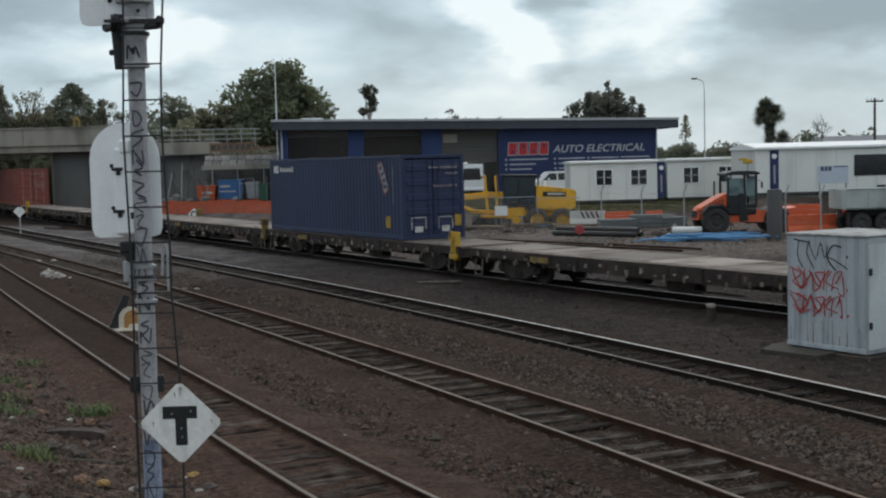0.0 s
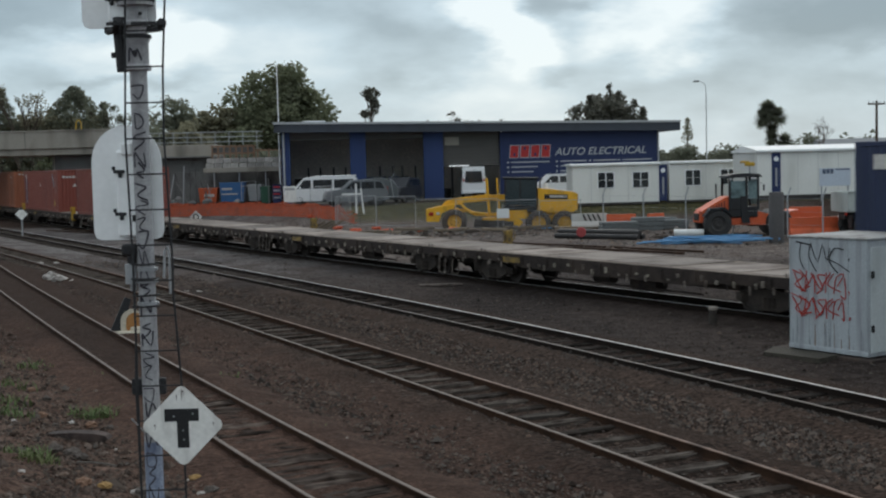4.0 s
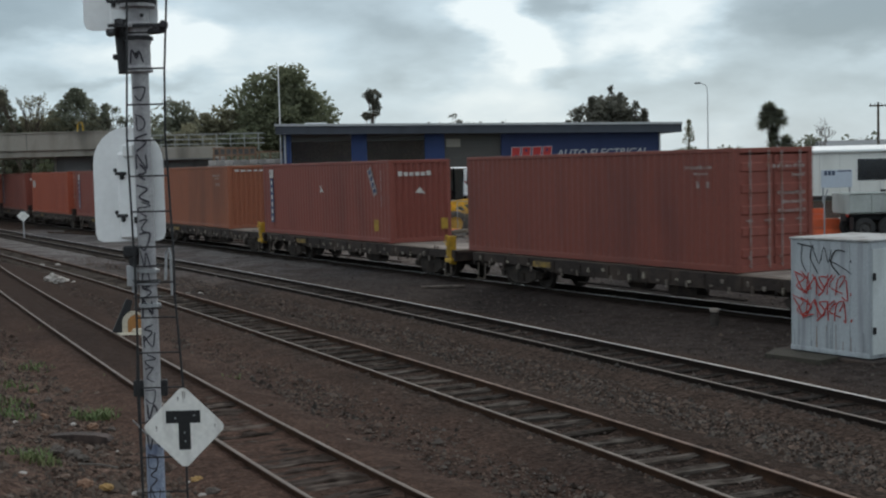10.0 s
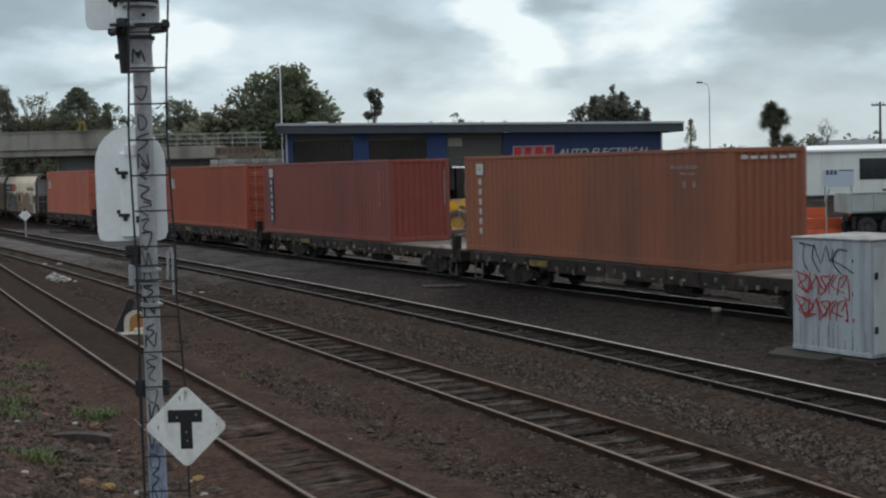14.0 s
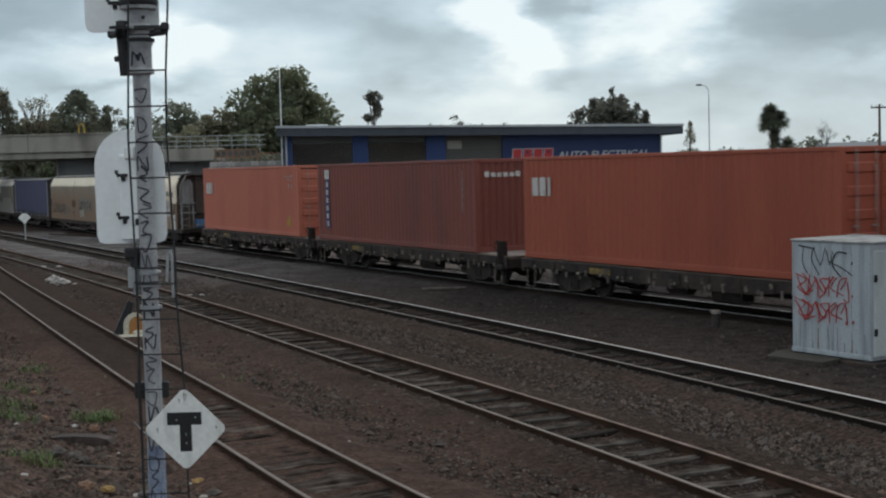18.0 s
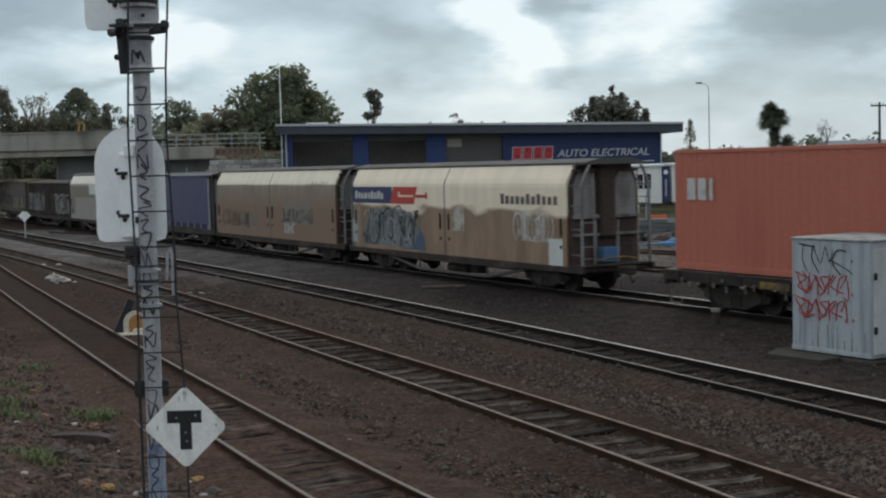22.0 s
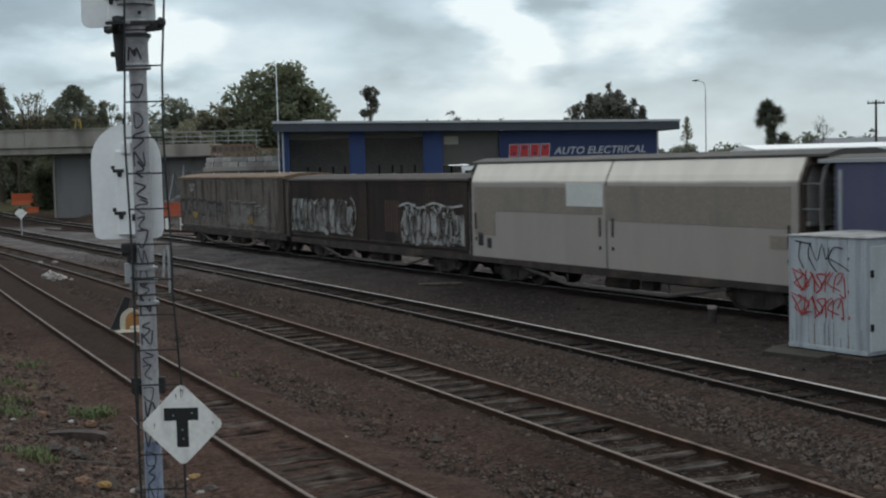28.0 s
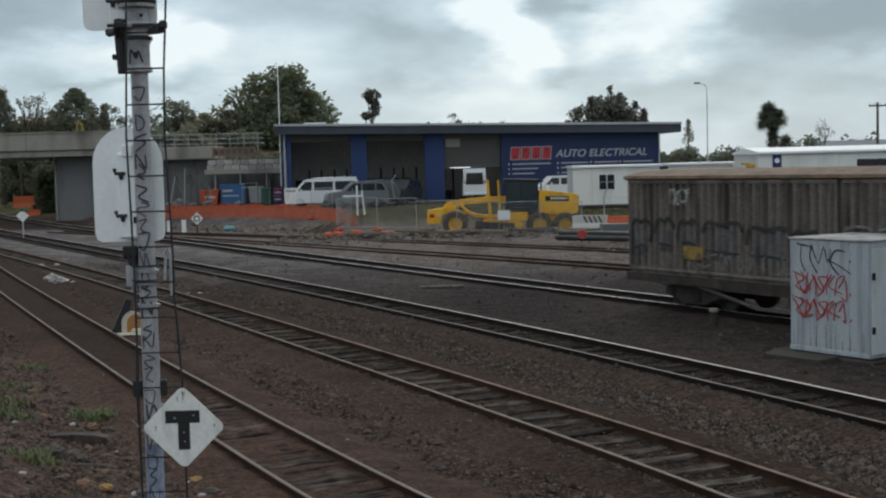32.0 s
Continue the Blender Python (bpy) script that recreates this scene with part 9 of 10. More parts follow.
def grader():
    m = thing("road_grader", pose(-0.95, 77.0, -0.06, 0, 1.9, -1.5), "yellow road grader standing behind a mesh fence", "road grader")
    for y in (-0.95, 0.95):
        wheel(m, 1.72, y, 0.74, 0.42, GRIME_Y, tyre=DUSTY).location.z = -0.22
        for x in (6.62, 8.1):
            wheel(m, x - 0.02, y, 0.72, 0.44, GRIME_Y, tyre=DUSTY).location.z = -0.20
    part("front_axle", Geo().box((1.72, 0, 0.75), (0.3, 1.7, 0.28), 0.05).box((1.72, 0, 1.05), (0.5, 0.6, 0.5), 0.06), GRADER, m)
    part("nose_block", Geo().prism([(0.08, 0.50), (0.80, 0.50), (0.95, 1.0), (1.7, 1.35), (1.7, 1.55), (0.6, 1.36), (0.05, 1.22)], "y", -0.55, 0.55), GRADER, m, "yellow front block")
    part("nose_lamp", Geo().box((0.35, -0.57, 0.95), (0.25, 0.06, 0.2), 0.02), LAMP_R, m)
    part("nose_lamp", Geo().box((0.75, -0.57, 0.98), (0.2, 0.06, 0.16), 0.02), LAMP_W, m)
    part("main_beam", Geo().prism([(0.9, 1.38), (1.6, 1.42), (2.3, 1.62), (3.9, 1.78), (4.6, 1.72), (5.15, 1.3), (5.35, 0.95), (5.75, 0.95), (5.6, 1.5), (5.1, 2.0), (4.6, 2.12), (3.4, 2.08), (2.0, 1.92), (1.2, 1.72)], "y", -0.17, 0.17), GRADER, m, "arched yellow main beam")
    part("draw_bar", Geo().prism([(1.9, 0.98), (2.4, 1.1), (2.9, 0.85), (5.2, 0.82), (5.2, 1.0), (3.0, 1.05), (2.4, 1.3), (1.9, 1.2)], "y", -0.14, 0.14), GRADER, m)
    part("draw_bar_arm", Geo().tube([(2.0, -0.35, 1.62), (2.6, -0.5, 1.08), (3.5, -0.5, 0.98)], 0.07, 8), GRADER, m)
    part("circle", Geo().lathe([(0.55, 0.62), (0.78, 0.62), (0.78, 0.74), (0.55, 0.74), (0.55, 0.62)], (4.1, 0, 0), "z", 24), GRADER, m, "yellow turning ring")
    part("blade", Geo().prism([(-0.08, 0.06), (0.10, 0.05), (0.02, 0.3), (0.10, 0.58), (-0.02, 0.6), (-0.10, 0.3)], "y", -1.75, 1.75), STEEL_G, m, "long grey blade").matrix_basis = pose(4.0, 0, 0, 0, 0, 38)
    for y in (-0.42, 0.42):
        part("lift_cylinder", Geo().cyl((3.75, y, 0.9), (3.55, y, 3.05), 0.075, 10).cyl((3.72, y, 0.8), (3.72, y, 1.6), 0.05, 10), GRADER, m)
        part("lift_bracket", Geo().box((3.62, y * 0.6, 1.95), (0.4, 0.3, 0.35), 0.04), GRADER, m)
    part("lift_cylinder", Geo().cyl((4.35, -0.3, 0.9), (4.15, -0.3, 3.05), 0.06, 10), GRADER, m)
    # cab
    cab = part("cab", Geo().box((5.55, 0, 1.28), (1.9, 1.45, 0.35), 0.04), BLACK, m, "dark glazed cab")
    for x, y in ((4.66, -0.7), (4.66, 0.7), (6.45, -0.7), (6.45, 0.7), (5.5, -0.7)):
        part("cab_post", Geo().box((x, y, 2.2), (0.08, 0.08, 1.75), 0.01), BLACK, cab)
    for y in (-0.705, 0.705):
        part("cab_window", Geo().box((5.56, y, 2.25), (1.72, 0.02, 1.5), 0.005), CABG, cab)
    for x in (4.65, 6.46):
        part("cab_window", Geo().box((x, 0, 2.2), (0.02, 1.35, 1.5), 0.005), CABG, cab)
    part("cab_roof", Geo().box((5.55, 0, 3.08), (2.1, 1.6, 0.12), 0.04), BLACK, cab)
    part("seat", Geo().box((5.5, 0, 1.75), (0.5, 0.5, 0.15), 0.04).box((5.72, 0, 2.1), (0.14, 0.5, 0.7), 0.04), BLACK, cab)
    part("side_tank", Geo().prism([(4.75, 0.75), (5.9, 0.75), (5.9, 1.25), (4.75, 1.2)], "y", -0.85, -0.45), GRADER, m)
    part("step_ramp", Geo().prism([(4.7, 0.62), (5.0, 0.42), (5.5, 0.3), (5.7, 0.55), (5.2, 0.95)], "y", -0.95, -0.8), GRADER, m)
    # engine hood
    hood = part("engine_hood", Geo().prism([(6.55, 1.15), (8.6, 1.15), (8.85, 1.3), (8.85, 2.2), (8.6, 2.32), (7.2, 2.46), (6.55, 2.5)], "y", -0.6, 0.6), GRADER, m, "yellow engine hood")
    part("hood_stripe", Geo().box((7.6, -0.607, 2.02), (1.35, 0.012, 0.28), 0.003), BLACK, hood, "black stripe with pale lettering")
    part("lettering_bar", Geo().box((7.72, -0.617, 2.04), (1.0, 0.01, 0.12)), WHITE_OLD, hood)
    part("grille", Geo().box((8.86, 0, 1.75), (0.03, 0.95, 0.8), 0.01), BLACK, hood)
    for z in (1.5, 1.7, 1.9, 2.1):
        part("grille_bar", Geo().box((8.88, 0, z), (0.02, 0.9, 0.06), 0.005), STEEL_G, hood)
    part("exhaust", Geo().tube([(6.7, 0.25, 2.5), (6.7, 0.25, 2.95), (6.82, 0.25, 3.05)], 0.05, 10), STEEL_G, hood)
    part("air_cleaner", Geo().cyl((7.0, -0.2, 2.45), (7.0, -0.2, 2.8), 0.13, 12), BOARD_W, hood)
    part("tandem_case", Geo().box((7.36, -0.62, 0.78), (1.8, 0.22, 0.4), 0.08), GRADER, m)
    part("tandem_case", Geo().box((7.36, 0.62, 0.78), (1.8, 0.22, 0.4), 0.08), GRADER, m)
    part("frame", Geo().box((6.7, 0, 0.98), (3.6, 0.8, 0.4), 0.05), GRADER, m)
    part("fender", Geo().prism([(7.13, 1.1), (7.58, 1.1), (7.53, 1.3), (7.36, 1.5), (7.18, 1.3)], "y", -0.85, -0.55), GRADER, m)


grader()
n = thing("notice_sheet", pose(3.55, 75.4, 0.0), "white notice sheet tied to the mesh fence", "sign")
part("sheet", Geo().box((0, -0.03, 0.85), (0.72, 0.02, 0.55), 0.005), WHITE, n)
part("tie", Geo().box((0, -0.02, 1.13), (0.04, 0.03, 0.04)), BLACK, n)
part("tie_post", Geo().cyl((0, 0, 0), (0, 0, 1.4), 0.02, 6), GALV, n)


CAB_GL = mat("greenish_cab_glass", (0.17, 0.235, 0.24), 0.12, 0, 0.25, 2.5, 10, 0.0, (0.06, 0.085, 0.09), 0.45)


def roller():
    m = thing("orange_machine", pose(12.2, 62.5, 0.0, 0, 0, 3), "orange articulated earthmoving machine with a dark cab", "earthmover")
    for y in (-0.85, 0.85):
        wheel(m, 0.75, y, 0.66, 0.5, STEEL_G)
    hood = part("rear_hood", Geo().prism([(-0.05, 0.70), (0.0, 1.12), (0.12, 1.28), (0.45, 1.46), (0.9, 1.72), (1.3, 1.90), (1.52, 1.92), (1.55, 1.2), (1.35, 0.80)], "y", -0.62, 0.62), ORANGE_M, m, "sloping orange rear hood")
    for k in range(6):
        part("hood_slat", Geo().box((0.5 + k * 0.13, -0.632, 1.28 + k * 0.05), (0.05, 0.03, 0.3), 0.008), BLACK, hood)
    part("hood_seam", Geo().prism([(0.0, 1.10), (1.5, 1.16), (1.5, 1.19), (0.0, 1.13)], "y", -0.636, -0.615), BLACK, hood)
    part("hood_grille", Geo().box((-0.04, 0, 0.95), (0.05, 0.9, 0.35), 0.01), BLACK, hood)
    part("tail_lamp", Geo().box((0.0, -0.5, 1.2), (0.06, 0.16, 0.1), 0.02), LAMP_R, hood)
    part("mudguard", Geo().prism([(0.05, 1.0), (0.35, 1.38), (1.05, 1.42), (1.45, 1.05), (1.38, 1.0), (1.0, 1.32), (0.4, 1.28), (0.14, 0.96)], "y", -1.12, -0.62), BLACK, m)
    cab = part("cab", Geo().box((2.05, 0, 1.15), (1.4, 1.4, 0.5), 0.05), BLACK, m, "dark cab with greenish windows")
    for x, y in ((1.4, -0.68), (1.4, 0.68), (2.75, -0.68), (2.75, 0.68), (2.2, -0.68)):
        part("cab_post", Geo().box((x, y, 2.05), (0.11, 0.1, 1.55), 0.02), BLACK, cab)
    part("cab_panel", Geo().box((1.8, -0.7, 1.55), (0.75, 0.04, 0.55), 0.01), BLACK, cab)
    for x, w in ((1.8, 0.7), (2.5, 0.45)):
        part("cab_window", Geo().box((x, -0.69, 2.2), (w, 0.02, 0.85), 0.005), CAB_GL, cab)
    part("cab_window", Geo().box((2.78, 0, 2.1), (0.02, 1.2, 1.2), 0.005), CAB_GL, cab)
    part("cab_roof", Geo().prism([(1.28, 2.78), (2.86, 2.78), (2.92, 2.84), (2.80, 2.93), (2.3, 2.98), (1.6, 2.96), (1.30, 2.88)], "y", -0.82, 0.82), BLACK, cab)
    part("cab_step", Geo().prism([(1.95, 0.62), (2.35, 0.62), (2.15, 1.9), (1.9, 1.9)], "y", -0.76, -0.70), BLACK, cab)
    part("work_lamp", Geo().box((1.42, -0.75, 2.72), (0.12, 0.1, 0.12), 0.02), LAMP_W, cab)
    part("mirror", Geo().box((2.95, -0.95, 2.3), (0.05, 0.16, 0.3), 0.02).box((2.85, -0.85, 2.5), (0.03, 0.3, 0.03)), BLACK, cab)
    part("front_frame", Geo().prism([(1.5, 0.55), (4.4, 0.5), (4.4, 0.95), (3.2, 1.05), (2.6, 1.2), (1.5, 1.2)], "y", -0.6, 0.6), ORANGE_M, m)
    part("hitch", Geo().box((2.7, 0, 0.7), (0.5, 0.6, 0.5), 0.06), BLACK, m)
    part("drum", Geo().lathe([(0.05, -0.85), (0.58, -0.85), (0.62, -0.8), (0.62, 0.8), (0.58, 0.85), (0.05, 0.85)], (3.75, 0, 0.62), "y", 30), STEEL_G, m, "smooth grey drum", 40)
    part("scraper", Geo().prism([(4.2, 0.55), (4.9, 0.62), (4.7, 1.2), (4.3, 1.15)], "y", -0.7, 0.7), ORANGE_M, m)
    part("engine_pipe", Geo().cyl((1.0, 0.3, 1.8), (1.0, 0.3, 2.5), 0.04, 8), BLACK, m)


roller()


def barrier(name, x, y, length, h, a, material, label, stripes=False):
    b = thing(name, pose(x, y, ground_z(x, y), 0, 0, a), label, "road barrier", "road barriers")
    part("body", Geo().prism([(-0.28, 0), (0.28, 0), (0.26, 0.12), (0.11, 0.35), (0.08, h), (-0.08, h), (-0.11, 0.35), (-0.26, 0.12)], "x", 0, length), material, b)
    if stripes:
        for k in range(4):
            part("stripe", Geo().prism([(0.75 + k * 0.27, 0.36), (0.87 + k * 0.27, 0.36), (0.70 + k * 0.27, h - 0.04), (0.58 + k * 0.27, h - 0.04)], "y", -0.125, -0.09), STEEL_G, b)
    return b


barrier("concrete_barrier", 7.35, 74.0, 2.0, 0.78, -3, mat("white_barrier", (0.50, 0.49, 0.46), 0.8, 0, 0.1, 2, 20, 0.2), "white concrete barrier with slanted grey stripes", True)
barrier("plastic_barrier", 9.15, 72.6, 1.6, 0.75, 0, ORANGE_M, "orange plastic road barrier")
barrier("plastic_barrier", 16.3, 61.4, 2.3, 0.85, 2, ORANGE_M, "orange plastic road barrier with a white end")
barrier("plastic_barrier", 17.0, 64.0, 1.6, 1.25, -12, ORANGE_M, "orange plastic road barrier")
barrier("plastic_barrier", 11.6, 73.5, 1.0, 0.7, 25, ORANGE_M, "orange plastic road barrier")
solo("barrier_end", Geo().box((0, 0, 0.45), (0.45, 0.5, 0.9), 0.08), WHITE, "white end block beside an orange barrier", "road barrier", m=pose(18.85, 61.5, 0, 0, 0, 5))
solo("dark_pipe_post", Geo().lathe([(0.02, 2.2), (0.28, 2.2), (0.32, 2.15), (0.32, 0.0)], (0, 0, 0), "z", 20), mat("dark_grey_pipe", (0.075, 0.070, 0.070), 0.7, 0, 0.15, 2, 15, 0.2), "upright dark grey pipe section", "pipe", m=pose(14.55, 56.9, 0.0), smooth=40)


def clutter():
    slab = mat("grey_stacked_slab", (0.15, 0.16, 0.16), 0.9, 0, 0.2, 2, 15, 0.3)
    for x, y, w, d, h, a in ((9.2, 68.5, 1.9, 1.0, 0.55, 4), (10.9, 69.5, 1.7, 0.9, 0.7, -6), (12.4, 70.5, 1.6, 0.8, 0.5, 10), (11.6, 72.0, 2.4, 0.8, 0.55, 3)):
        s = thing("slab_stack", pose(x, y, ground_z(x, y), 0, 0, a), "low stack of grey concrete slabs", "slab stack", "slab stacks")
        for k in range(3):
            part("slab", Geo().box((0.03 * k, 0, h * (k + 0.5) / 3), (w, d, h / 3 - 0.02), 0.015), slab, s)
    pb = mat("black_pipe", (0.030, 0.028, 0.028), 0.5, 0, 0.3, 2, 15, 0.1)
    for k, (p, q) in enumerate((((5.6, 64.4), (9.2, 61.2)), ((5.9, 64.8), (9.5, 61.6)), ((5.8, 64.6), (9.3, 61.4)))):
        solo("black_pipe", Geo().cyl((p[0], p[1], 0.13 + (0.2 if k == 2 else 0)), (q[0], q[1], 0.13 + (0.2 if k == 2 else 0)), 0.13, 12), pb, "long black pipe lying on the gravel", "pipe", "black pipes", smooth=40)
    bl = mat("blue_plastic_pipe", (0.07, 0.215, 0.40), 0.45, 0, 0.12, 2, 15, 0.1, (0.10, 0.26, 0.50), 0.4)
    rng = random.Random(14)
    for k in range(24):
        x, y = 8.3 + rng.uniform(0, 2.4) + (k % 4) * 0.55, 59.4 - rng.uniform(0, 2.6)
        z, lean, wob = 0.05 + 0.05 * (k % 4), rng.uniform(-0.16, 0.10), rng.uniform(0.05, 0.22)
        pts = [(x + i * 0.42, y + i * lean + wob * math.sin(i * 0.8 + k), z + 0.035 * math.sin(i * 0.9 + k) + 0.02) for i in range(9)]
        solo("blue_pipe", Geo().tube(bend(pts, 2), rng.uniform(0.028, 0.045), 7), bl, "thin bent blue plastic pipe on the ground", "pipe", "blue pipes")
    g = Geo().box((0, 0, 0.1), (1.4, 0.9, 0.22), 0.1)
    solo("blue_tarpaulin", g, bl, "crumpled blue plastic sheet", "plastic sheet", m=pose(5.4, 71.6, ground_z(5.4, 71.6), 0, 0, 8))
    solo("blue_tarpaulin", Geo().prism([(-1.0, 0), (0.95, 0), (0.8, 0.1), (0.35, 0.2), (-0.1, 0.12), (-0.5, 0.22), (-0.85, 0.08)], "y", -0.5, 0.5), bl, "crumpled blue plastic sheet", "plastic sheet", m=pose(10.9, 59.6, 0, 0, 0, -14))
    dark = mat("dark_scrap", (0.075, 0.058, 0.048), 0.85, 0.1, 0.4, 2, 15, 0.3, (0.10, 0.075, 0.06), 0.45, 1, 0.4)
    for k in range(34):  # bent steel, boards and scraps before the orange machine and along the site's edge
        if k < 16:
            x, y = rng.uniform(9.5, 14.6), rng.uniform(60.6, 65.0)
        else:
            x, y = rng.uniform(-4, 8.5), rng.uniform(66.5, 70.5)
        w, d, h = rng.uniform(0.3, 1.3), rng.uniform(0.1, 0.4), rng.uniform(0.04, 0.2)
        solo("scrap_piece", Geo().prism([(-w / 2, 0), (w / 2, 0), (w / 2 - 0.1, h), (w * rng.uniform(-0.2, 0.2), h * rng.uniform(0.8, 1.5)), (-w / 2 + 0.08, h * 0.7)], "y", -d / 2, d / 2), dark, "dark scrap of steel or board on the rubble", "scrap", "scraps on the site", m=pose(x, y, ground_z(x, y) - 0.02, 0, rng.uniform(-4, 4), rng.uniform(-50, 50)))
    wp = thing("white_pipe", pose(11.0, 62.0, 0.0), "short wide white pipe with a dark mouth", "pipe")
    part("tube", Geo().cyl((0, 0, 0.24), (1.35, -0.3, 0.24), 0.17, 16), WHITE, wp, smooth=40)
    # black disc on the closed end stands for the shade inside the pipe
    part("mouth", Geo().cyl((1.36, -0.302, 0.24), (1.37, -0.304, 0.24), 0.13, 16), BLACK, wp)
    rm = thing("red_marker", pose(6.55, 61.5, 0.0), "small round red marker on a stub", "marker")
    part("disc", Geo().lathe([(0.02, -0.05), (0.22, -0.05), (0.24, 0.0), (0.22, 0.05), (0.02, 0.05)], (0, 0, 0.42), "y", 16), mat("pinkish_red", (0.34, 0.055, 0.055), 0.6, 0, 0.1, 2, 10, 0.1), rm)
    part("stub", Geo().cyl((0, 0.08, 0), (0, 0.08, 0.45), 0.05, 8), BLACK, rm)
    tw = mat("rough_timber", (0.17, 0.135, 0.10), 0.85, 0, 0.25, 2, 15, 0.3, None, 0.3, 1, 0.3)
    for k in range(14):
        x, y = -4.5 + k * 0.95 + rng.uniform(-0.3, 0.3), 71.0 + rng.uniform(-1.5, 1.5)
        solo("timber_offcut", Geo().box((0, 0, 0.08), (rng.uniform(0.9, 2.0), 0.2, 0.14), 0.02), tw, "rough timber offcut on the rubble", "timber", "timber offcuts", m=pose(x, y, ground_z(x, y) + 0.08, 0, rng.uniform(-3, 3), rng.uniform(-25, 25)))
    for k in range(7):
        x, y = -8.0 + k * 0.22, 78.2 + rng.uniform(-0.4, 0.4)
        solo("timber_offcut", Geo().box((0, 0, 0.3), (0.12, 0.12, rng.uniform(1.0, 1.6)), 0.02), tw, "weathered board leaning in a heap", "timber", "timber offcuts", m=pose(x, y, ground_z(x, y) + 0.1, rng.uniform(-20, 20), rng.uniform(50, 75), rng.uniform(-15, 15)))
    for x, y, h in ((-17.2, 82.6, 0.75), (-16.2, 82.2, 0.8), (-17.8, 83.0, 0.6)):
        solo("white_stake", Geo().box((0, 0, h / 2), (0.28, 0.08, h), 0.02), SIGN_W, "short white marker board by the track", "marker", "white marker boards", m=pose(x, y, ground_z(x, y)))
    solo("turquoise_scrap", Geo().box((0, 0, 0.15), (0.7, 0.4, 0.3), 0.1), mat("turquoise_plastic", (0.12, 0.35, 0.36), 0.5, 0, 0.1, 2, 10, 0.1), "turquoise plastic scrap by the net", "scrap", m=pose(-13.6, 83.5, ground_z(-13.6, 83.5)))


clutter()


# ---- site cabins ----
CAB_W = mat("cabin_panel", (0.78, 0.78, 0.74), 0.55, 0, 0.04, 0.8, 10, 0.08, (0.66, 0.66, 0.62), 0.4, 4)
CAB_R = mat("cabin_roof_white", (0.80, 0.81, 0.80), 0.5, 0, 0.04, 0.8, 10, 0.05)
CAB_E = mat("cabin_end_panel", (0.58, 0.58, 0.56), 0.6, 0, 0.07, 0.8, 10, 0.08, (0.46, 0.46, 0.44), 0.4, 4)


def cabin(x0, x1, y, z, h, depth, a, label, wins, door=None, tall=0.0):
    w = x1 - x0
    c = thing("site_cabin", pose(x0, y, z, 0, 0, a), label, "portable cabin", "site cabins")
    part("floor_frame", Geo().box((w / 2, depth / 2, -0.06), (w, depth, 0.16), 0.02), STEEL_G, c)
    part("skirt", Geo().box((w / 2, depth / 2, -0.5), (w - 0.3, depth - 0.3, 0.9), 0.02), SHADE_W, c, "dark skirting under the cabin")
    part("wall", Geo().box((w / 2, 0.04, h / 2), (w, 0.08, h), 0.01), CAB_W, c)
    part("wall", Geo().box((w / 2, depth - 0.04, h / 2), (w, 0.08, h), 0.01), CAB_W, c)
    for x in (0.04, w - 0.04):
        part("end_wall", Geo().box((x, depth / 2, h / 2), (0.08, depth - 0.16, h), 0.01), CAB_E, c)
    part("roof", Geo().prism([(-0.15, h), (depth + 0.1, h + 0.02), (depth + 0.1, h + 0.12), (depth / 2, h + 0.16 + tall), (-0.15, h + 0.14)], "x", -0.1, w + 0.1), CAB_R, c, "white overhanging roof")
    part("gutter", Geo().box((w / 2, -0.17, h + 0.05), (w + 0.2, 0.06, 0.1), 0.01), CAB_R, c)
    for k in range(1, max(2, int(w / 1.2))):
        part("panel_joint", Geo().box((k * 1.2, -0.003, h / 2), (0.03, 0.012, h - 0.1), 0.003), CAB_E, c)
    for wx, wz, ww, wh in wins:
        f = part("window", Geo().box((wx, -0.01, wz), (ww + 0.1, 0.05, wh + 0.1), 0.008), BOARD_W, c, "two-light window in a white frame")
        for s in (-1, 1):
            part("pane", Geo().box((wx + s * ww / 4, -0.04, wz), (ww / 2 - 0.06, 0.02, wh), 0.004), GLASS, f)
        part("glazing_bar", Geo().box((wx, -0.053, wz), (ww, 0.012, 0.03)), CAB_E, f)
    if door is not None:
        part("blue_panel", Geo().box((door, -0.02, h / 2), (0.52, 0.06, h - 0.08), 0.01), NAVY_S, c, "narrow navy name panel")
        g = Geo().lathe([(0.02, -0.062), (0.15, -0.062), (0.15, -0.05)], (door, 0, h - 0.4), "y", 14)
        part("panel_badge", g, BOARD_W, c)
        part("panel_line", Geo().box((door, -0.055, h / 2 - 0.2), (0.12, 0.012, 1.1)), PATCH_G, c, "upright line of pale lettering")
    return c


cabin(8.45, 14.05, 84.0, 1.02, 2.38, 2.6, 3, "white portable site cabin with two windows and a navy panel", [(2.15, 1.45, 1.05, 0.95), (4.4, 1.42, 1.05, 0.95)], 5.85)
cabin(14.7, 19.8, 84.4, 1.06, 2.36, 2.6, 3, "white portable site cabin with two windows", [(1.55, 1.42, 1.0, 0.95), (3.85, 1.42, 1.0, 0.95)])
c = cabin(18.75, 31.5, 77.6, 1.42, 2.55, 6.0, 1, "large white portable site office with a dark window", [], 1.1, 0.25)
part("window", Geo().box((6.9, -0.01, 1.5), (2.1, 0.06, 1.25), 0.01), GLASS, c, "wide dark window")
part("window", Geo().box((10.3, -0.01, 1.5), (2.1, 0.06, 1.25), 0.01), GLASS, c, "wide dark window")
part("wall_box", Geo().box((7.45, -0.08, 0.2), (0.5, 0.12, 0.22), 0.02), STEEL_G, c)
